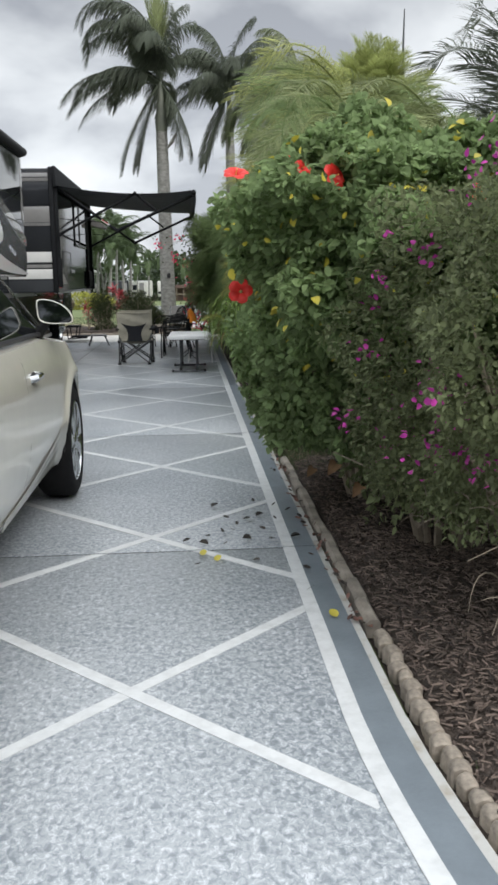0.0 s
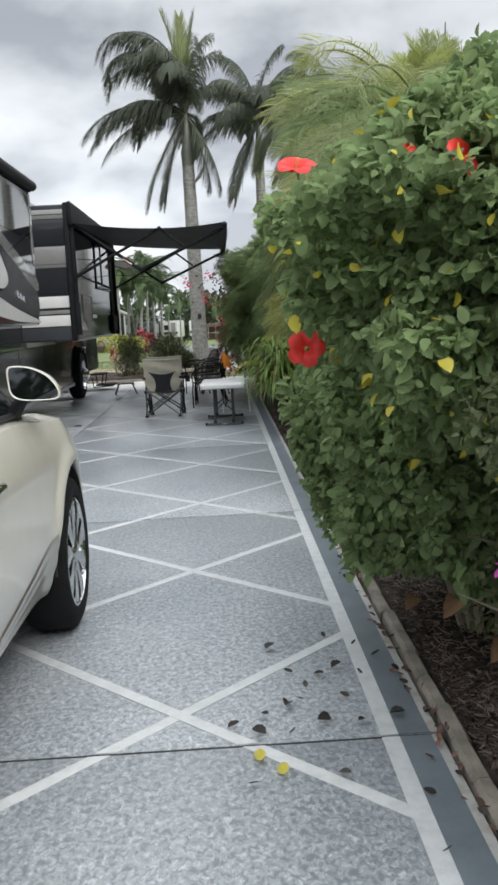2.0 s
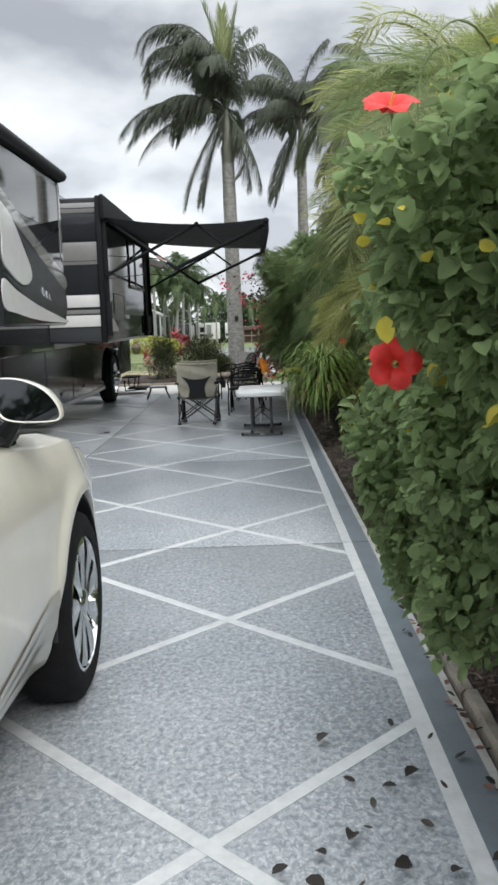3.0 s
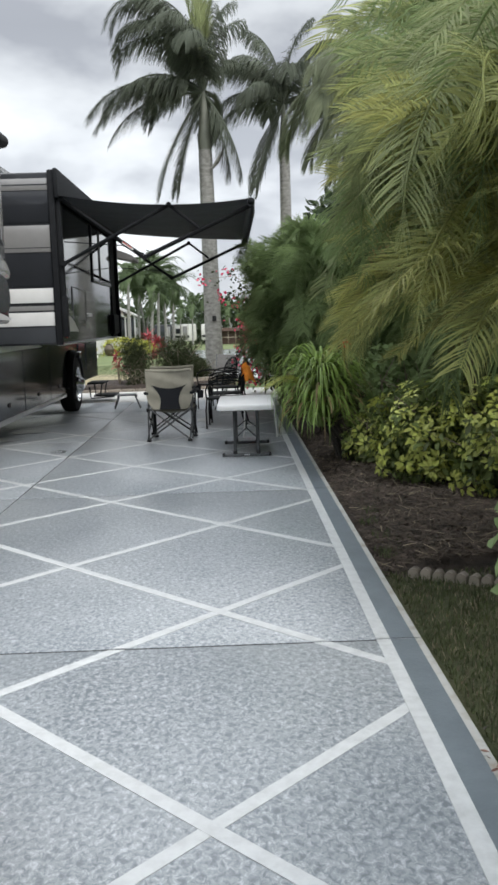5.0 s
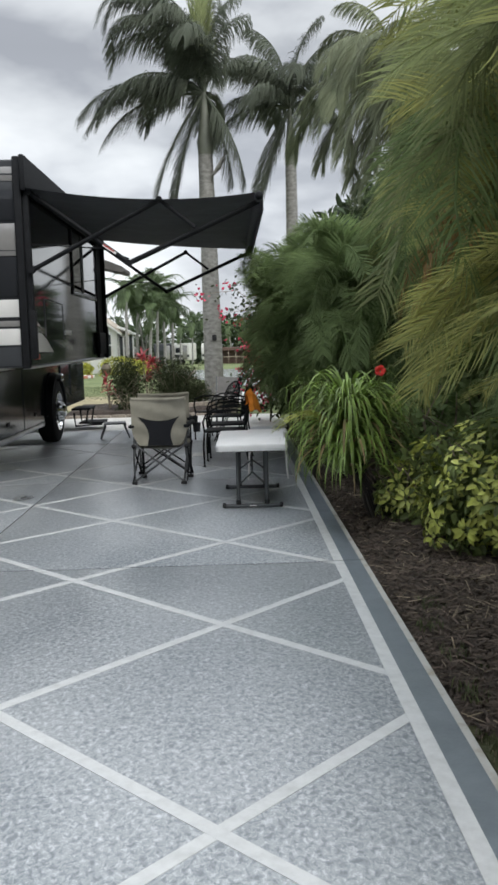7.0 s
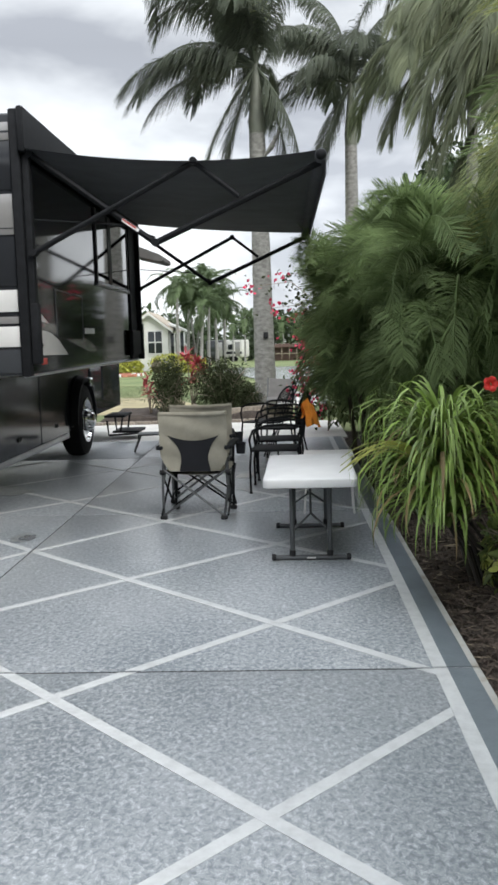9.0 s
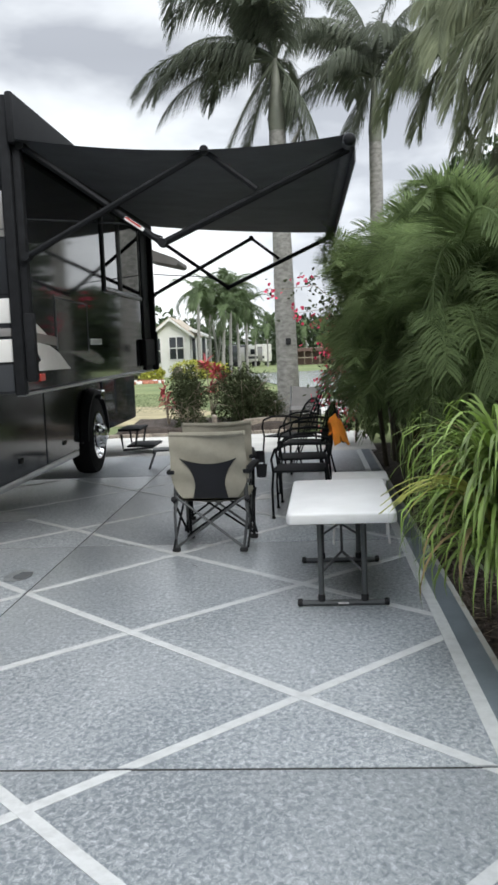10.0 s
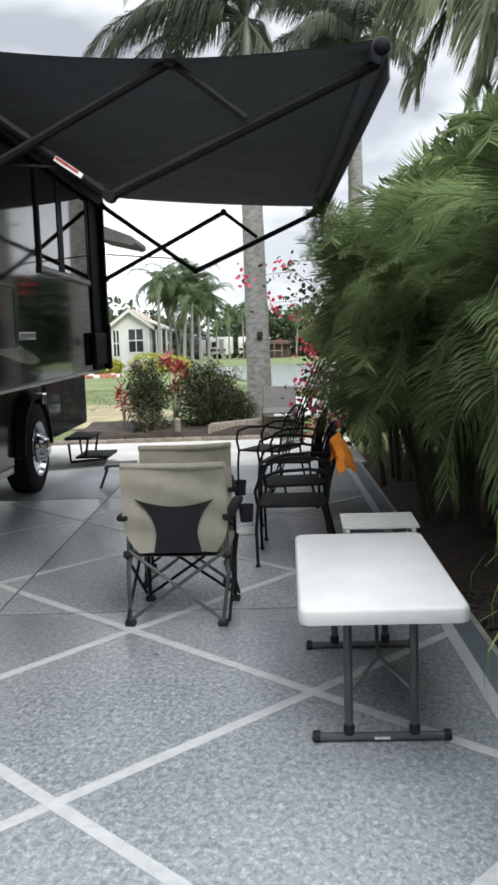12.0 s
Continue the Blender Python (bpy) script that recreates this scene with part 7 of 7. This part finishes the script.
def trailer(x, y, L, at_turn, label, dark=False):
    """A distant travel trailer with windows and awning stripe."""
    z = land(y)
    t = thing("travel_trailer", label, "caravan", at=pose(x, y, z, 0, 0, at_turn))
    part("body", Build().box((0, 0, 0.55), (L, 2.5, 2.9), 0.18), "house_white" if not dark else "rv_black", t)
    part("stripe", Build().box((0.1, -0.012, 1.0), (L - 0.1, -0.001, 1.35), 0.003), "rv_dark", t)
    for k in range(int(L / 1.7)):
        part("window", Build().box((0.7 + 1.6 * k, -0.03, 1.6), (1.5 + 1.6 * k, -0.001, 2.3), 0.01), "glass_dark", t)
    part("door", Build().box((L * 0.62, -0.025, 0.7), (L * 0.62 + 0.7, -0.001, 2.6), 0.01), "rv_silver", t)
    for k in (0.4, 0.6):
        part("wheel", Build().lathe([(0.02, -0.1), (0.33, -0.1), (0.36, -0.05), (0.36, 0.1), (0.1, 0.12)], (L * k, 0.1, 0.36), "y", 16), "rubber", t)
    return t


trailer(-7.9, 128, 2.8, -20, "distant white travel trailer with dark stripe")
trailer(-10.1, 126, 2.4, 0, "distant dark motorhome beside a trailer", True)
trailer(-3.9, 134, 1.6, 0, "distant white trailer across the pond")
lanai = thing("pavilion", "distant low brown open pavilion across the pond", "pavilion", at=pose(-0.4, 118, land(118)))
part("roof", Build().prism([(-2.6, 1.7), (3.6, 1.7), (3.2, 2.1), (-2.2, 2.1)], "y", 0, 4), "terracotta", lanai)
for k in range(6):
    part("post", Build().box((-2.4 + 0.94 * k, 0.05, 0), (-2.32 + 0.94 * k, 0.13, 1.7), 0.01), "twig", lanai)
part("back_wall", Build().box((-2.4, 1.6, 0), (3.4, 1.8, 1.7), 0.02), "terracotta", lanai)
part("rail", Build().box((-2.4, 0.06, 0.85), (2.4, 0.14, 0.95), 0.01), "twig", lanai)

# woods closing the distance all round
rg = np.random.default_rng(200)
P_, W_, N_, L_ = [], [], [], []
for k in range(150):
    a = 2 * math.pi * k / 150 + rg.normal(0, 0.02)
    R_ = rg.uniform(150, 185) if math.sin(a) > -0.2 else rg.uniform(60, 85)
    # nearer on the unseen right, added there to darken the motorhome's reflections
    if math.cos(a) > 0.45:
        R_ = rg.uniform(40, 60)
    cx, cy = R_ * math.cos(a), R_ * math.sin(a)
    hh = rg.uniform(5.0, 9.5) * (1.0 if math.sin(a) > 0.5 else 0.9)
    n = 260
    d = rg.normal(size=(n, 3))
    d /= np.linalg.norm(d, axis=1, keepdims=True)
    c = np.array((cx, cy, land(cy) + hh * 0.5)) + d * np.array((4.6, 3.0, hh * 0.5)) * (0.65 + 0.4 * rg.random((n, 1)))
    P_.append(c)
    W_.append(d + rg.normal(size=(n, 3)) * 0.6)
    N_.append(rg.normal(size=(n, 3)) + np.array((0, 0, 1)))
    L_.append(rg.uniform(0.7, 1.5, n))
L_ = np.concatenate(L_)
tagged(part("far_woods", leaf_mesh("far_woods", np.concatenate(P_), np.concatenate(W_), np.concatenate(N_), L_, L_ * 0.6), "leaf_wood"), "distant dark green belt of trees", "trees", kind="stuff")
P_, W_, N_, L_ = [], [], [], []
for k in range(46):
    cx, cy = rg.uniform(-42, 30), rg.uniform(134, 150)
    hh = rg.uniform(4.5, 7.5)
    n = 320
    d = rg.normal(size=(n, 3))
    d /= np.linalg.norm(d, axis=1, keepdims=True)
    P_.append(np.array((cx, cy, land(cy) + hh * 0.5)) + d * np.array((3.0, 2.0, hh * 0.52)) * (0.6 + 0.45 * rg.random((n, 1))))
    W_.append(d + rg.normal(size=(n, 3)) * 0.6)
    N_.append(rg.normal(size=(n, 3)) + np.array((0, 0, 1)))
    L_.append(rg.uniform(0.5, 1.0, n))
L_ = np.concatenate(L_)
tagged(part("far_woods", leaf_mesh("far_woods", np.concatenate(P_), np.concatenate(W_), np.concatenate(N_), L_, L_ * 0.6), "leaf_wood"), "dark green trees across the pond", "trees", kind="stuff")

# neighbouring white cottage and antenna pole past the hedge
tagged(part("antenna_pole", Build().tube([(0, 0, 0), (0, 0, 6.3), (0.02, 0, 7.3)], [0.05, 0.03, 0.012], 8), "steel_grey", at=pose(5.45, 20.0, -0.05)), "tall thin grey antenna pole beyond the hedge", "pole")

# fallen leaves on the concrete
rg = np.random.default_rng(300)
lm = []
for k in range(4):
    s = 0.034 + 0.008 * k
    lm.append(leaf_mesh("fallen_leaf", [(0, 0, 0.012)], [(1, 0, 0.1)], [(0, 0.2, 1)], [s], [s * (0.42 + 0.10 * k)], 0.10 + 0.10 * k, -0.30 + 0.08 * k, True))
lm2 = []
for k in range(3):
    lm2.append(leaf_mesh("fallen_leaf", [(0, 0, 0.012)], [(1, 0, 0.1)], [(0, 0.2, 1)], [0.038], [0.020], 0.25, -0.25, True))
spots = [(-0.49, 14.07), (0.74, 4.32), (0.55, 4.12), (0.66, 4.20), (0.72, 4.22), (0.70, 4.48), (0.78, 4.45), (0.56, 3.95), (0.64, 3.94), (0.90, 4.22), (0.93, 4.02), (0.86, 4.5), (0.98, 4.42), (0.48, 3.62), (0.78, 3.66), (1.02, 4.05),
         (0.98, 4.75), (0.87, 4.85), (1.05, 4.6), (0.60, 4.75), (1.0, 3.2), (1.06, 3.5), (0.42, 4.02), (0.80, 4.05)]
for k, (x, y) in enumerate(spots):
    tagged(part("fallen_leaf", lm[k % 4], "fallen", at=pose(x, y, 0.004, rg.uniform(-20, 20), 0, rg.uniform(0, 360))), "dark curled fallen leaf on the concrete", "leaf", "fallen leaves on the drive")
for k in range(110):
    y = rg.uniform(2.7, 6.6)
    tagged(part("fallen_leaf", lm2[k % 3], "fallen_red" if k % 3 else "fallen", at=pose(1.168 + rg.normal(0, 0.030), y, 0.006, rg.uniform(-30, 30), rg.uniform(-20, 20), rg.uniform(0, 360))), "dry reddish leaf by the bed edging", "leaf", "leaf litter along the edging")
for x, y in ((0.53, 3.76), (0.60, 3.66), (1.08, 2.85)):
    m_ = leaf_mesh("fallen_leaf", [(0, 0, 0.012)], [(1, 0, 0.1)], [(0, 0.2, 1)], [0.055], [0.042], 0.15, -0.2, True)
    tagged(part("fallen_leaf", m_, "leaf_hib_old", at=pose(x, y, 0.004, 0, 0, rg.uniform(0, 360))), "yellow fallen leaf on the concrete", "leaf", "yellow leaves on the drive")
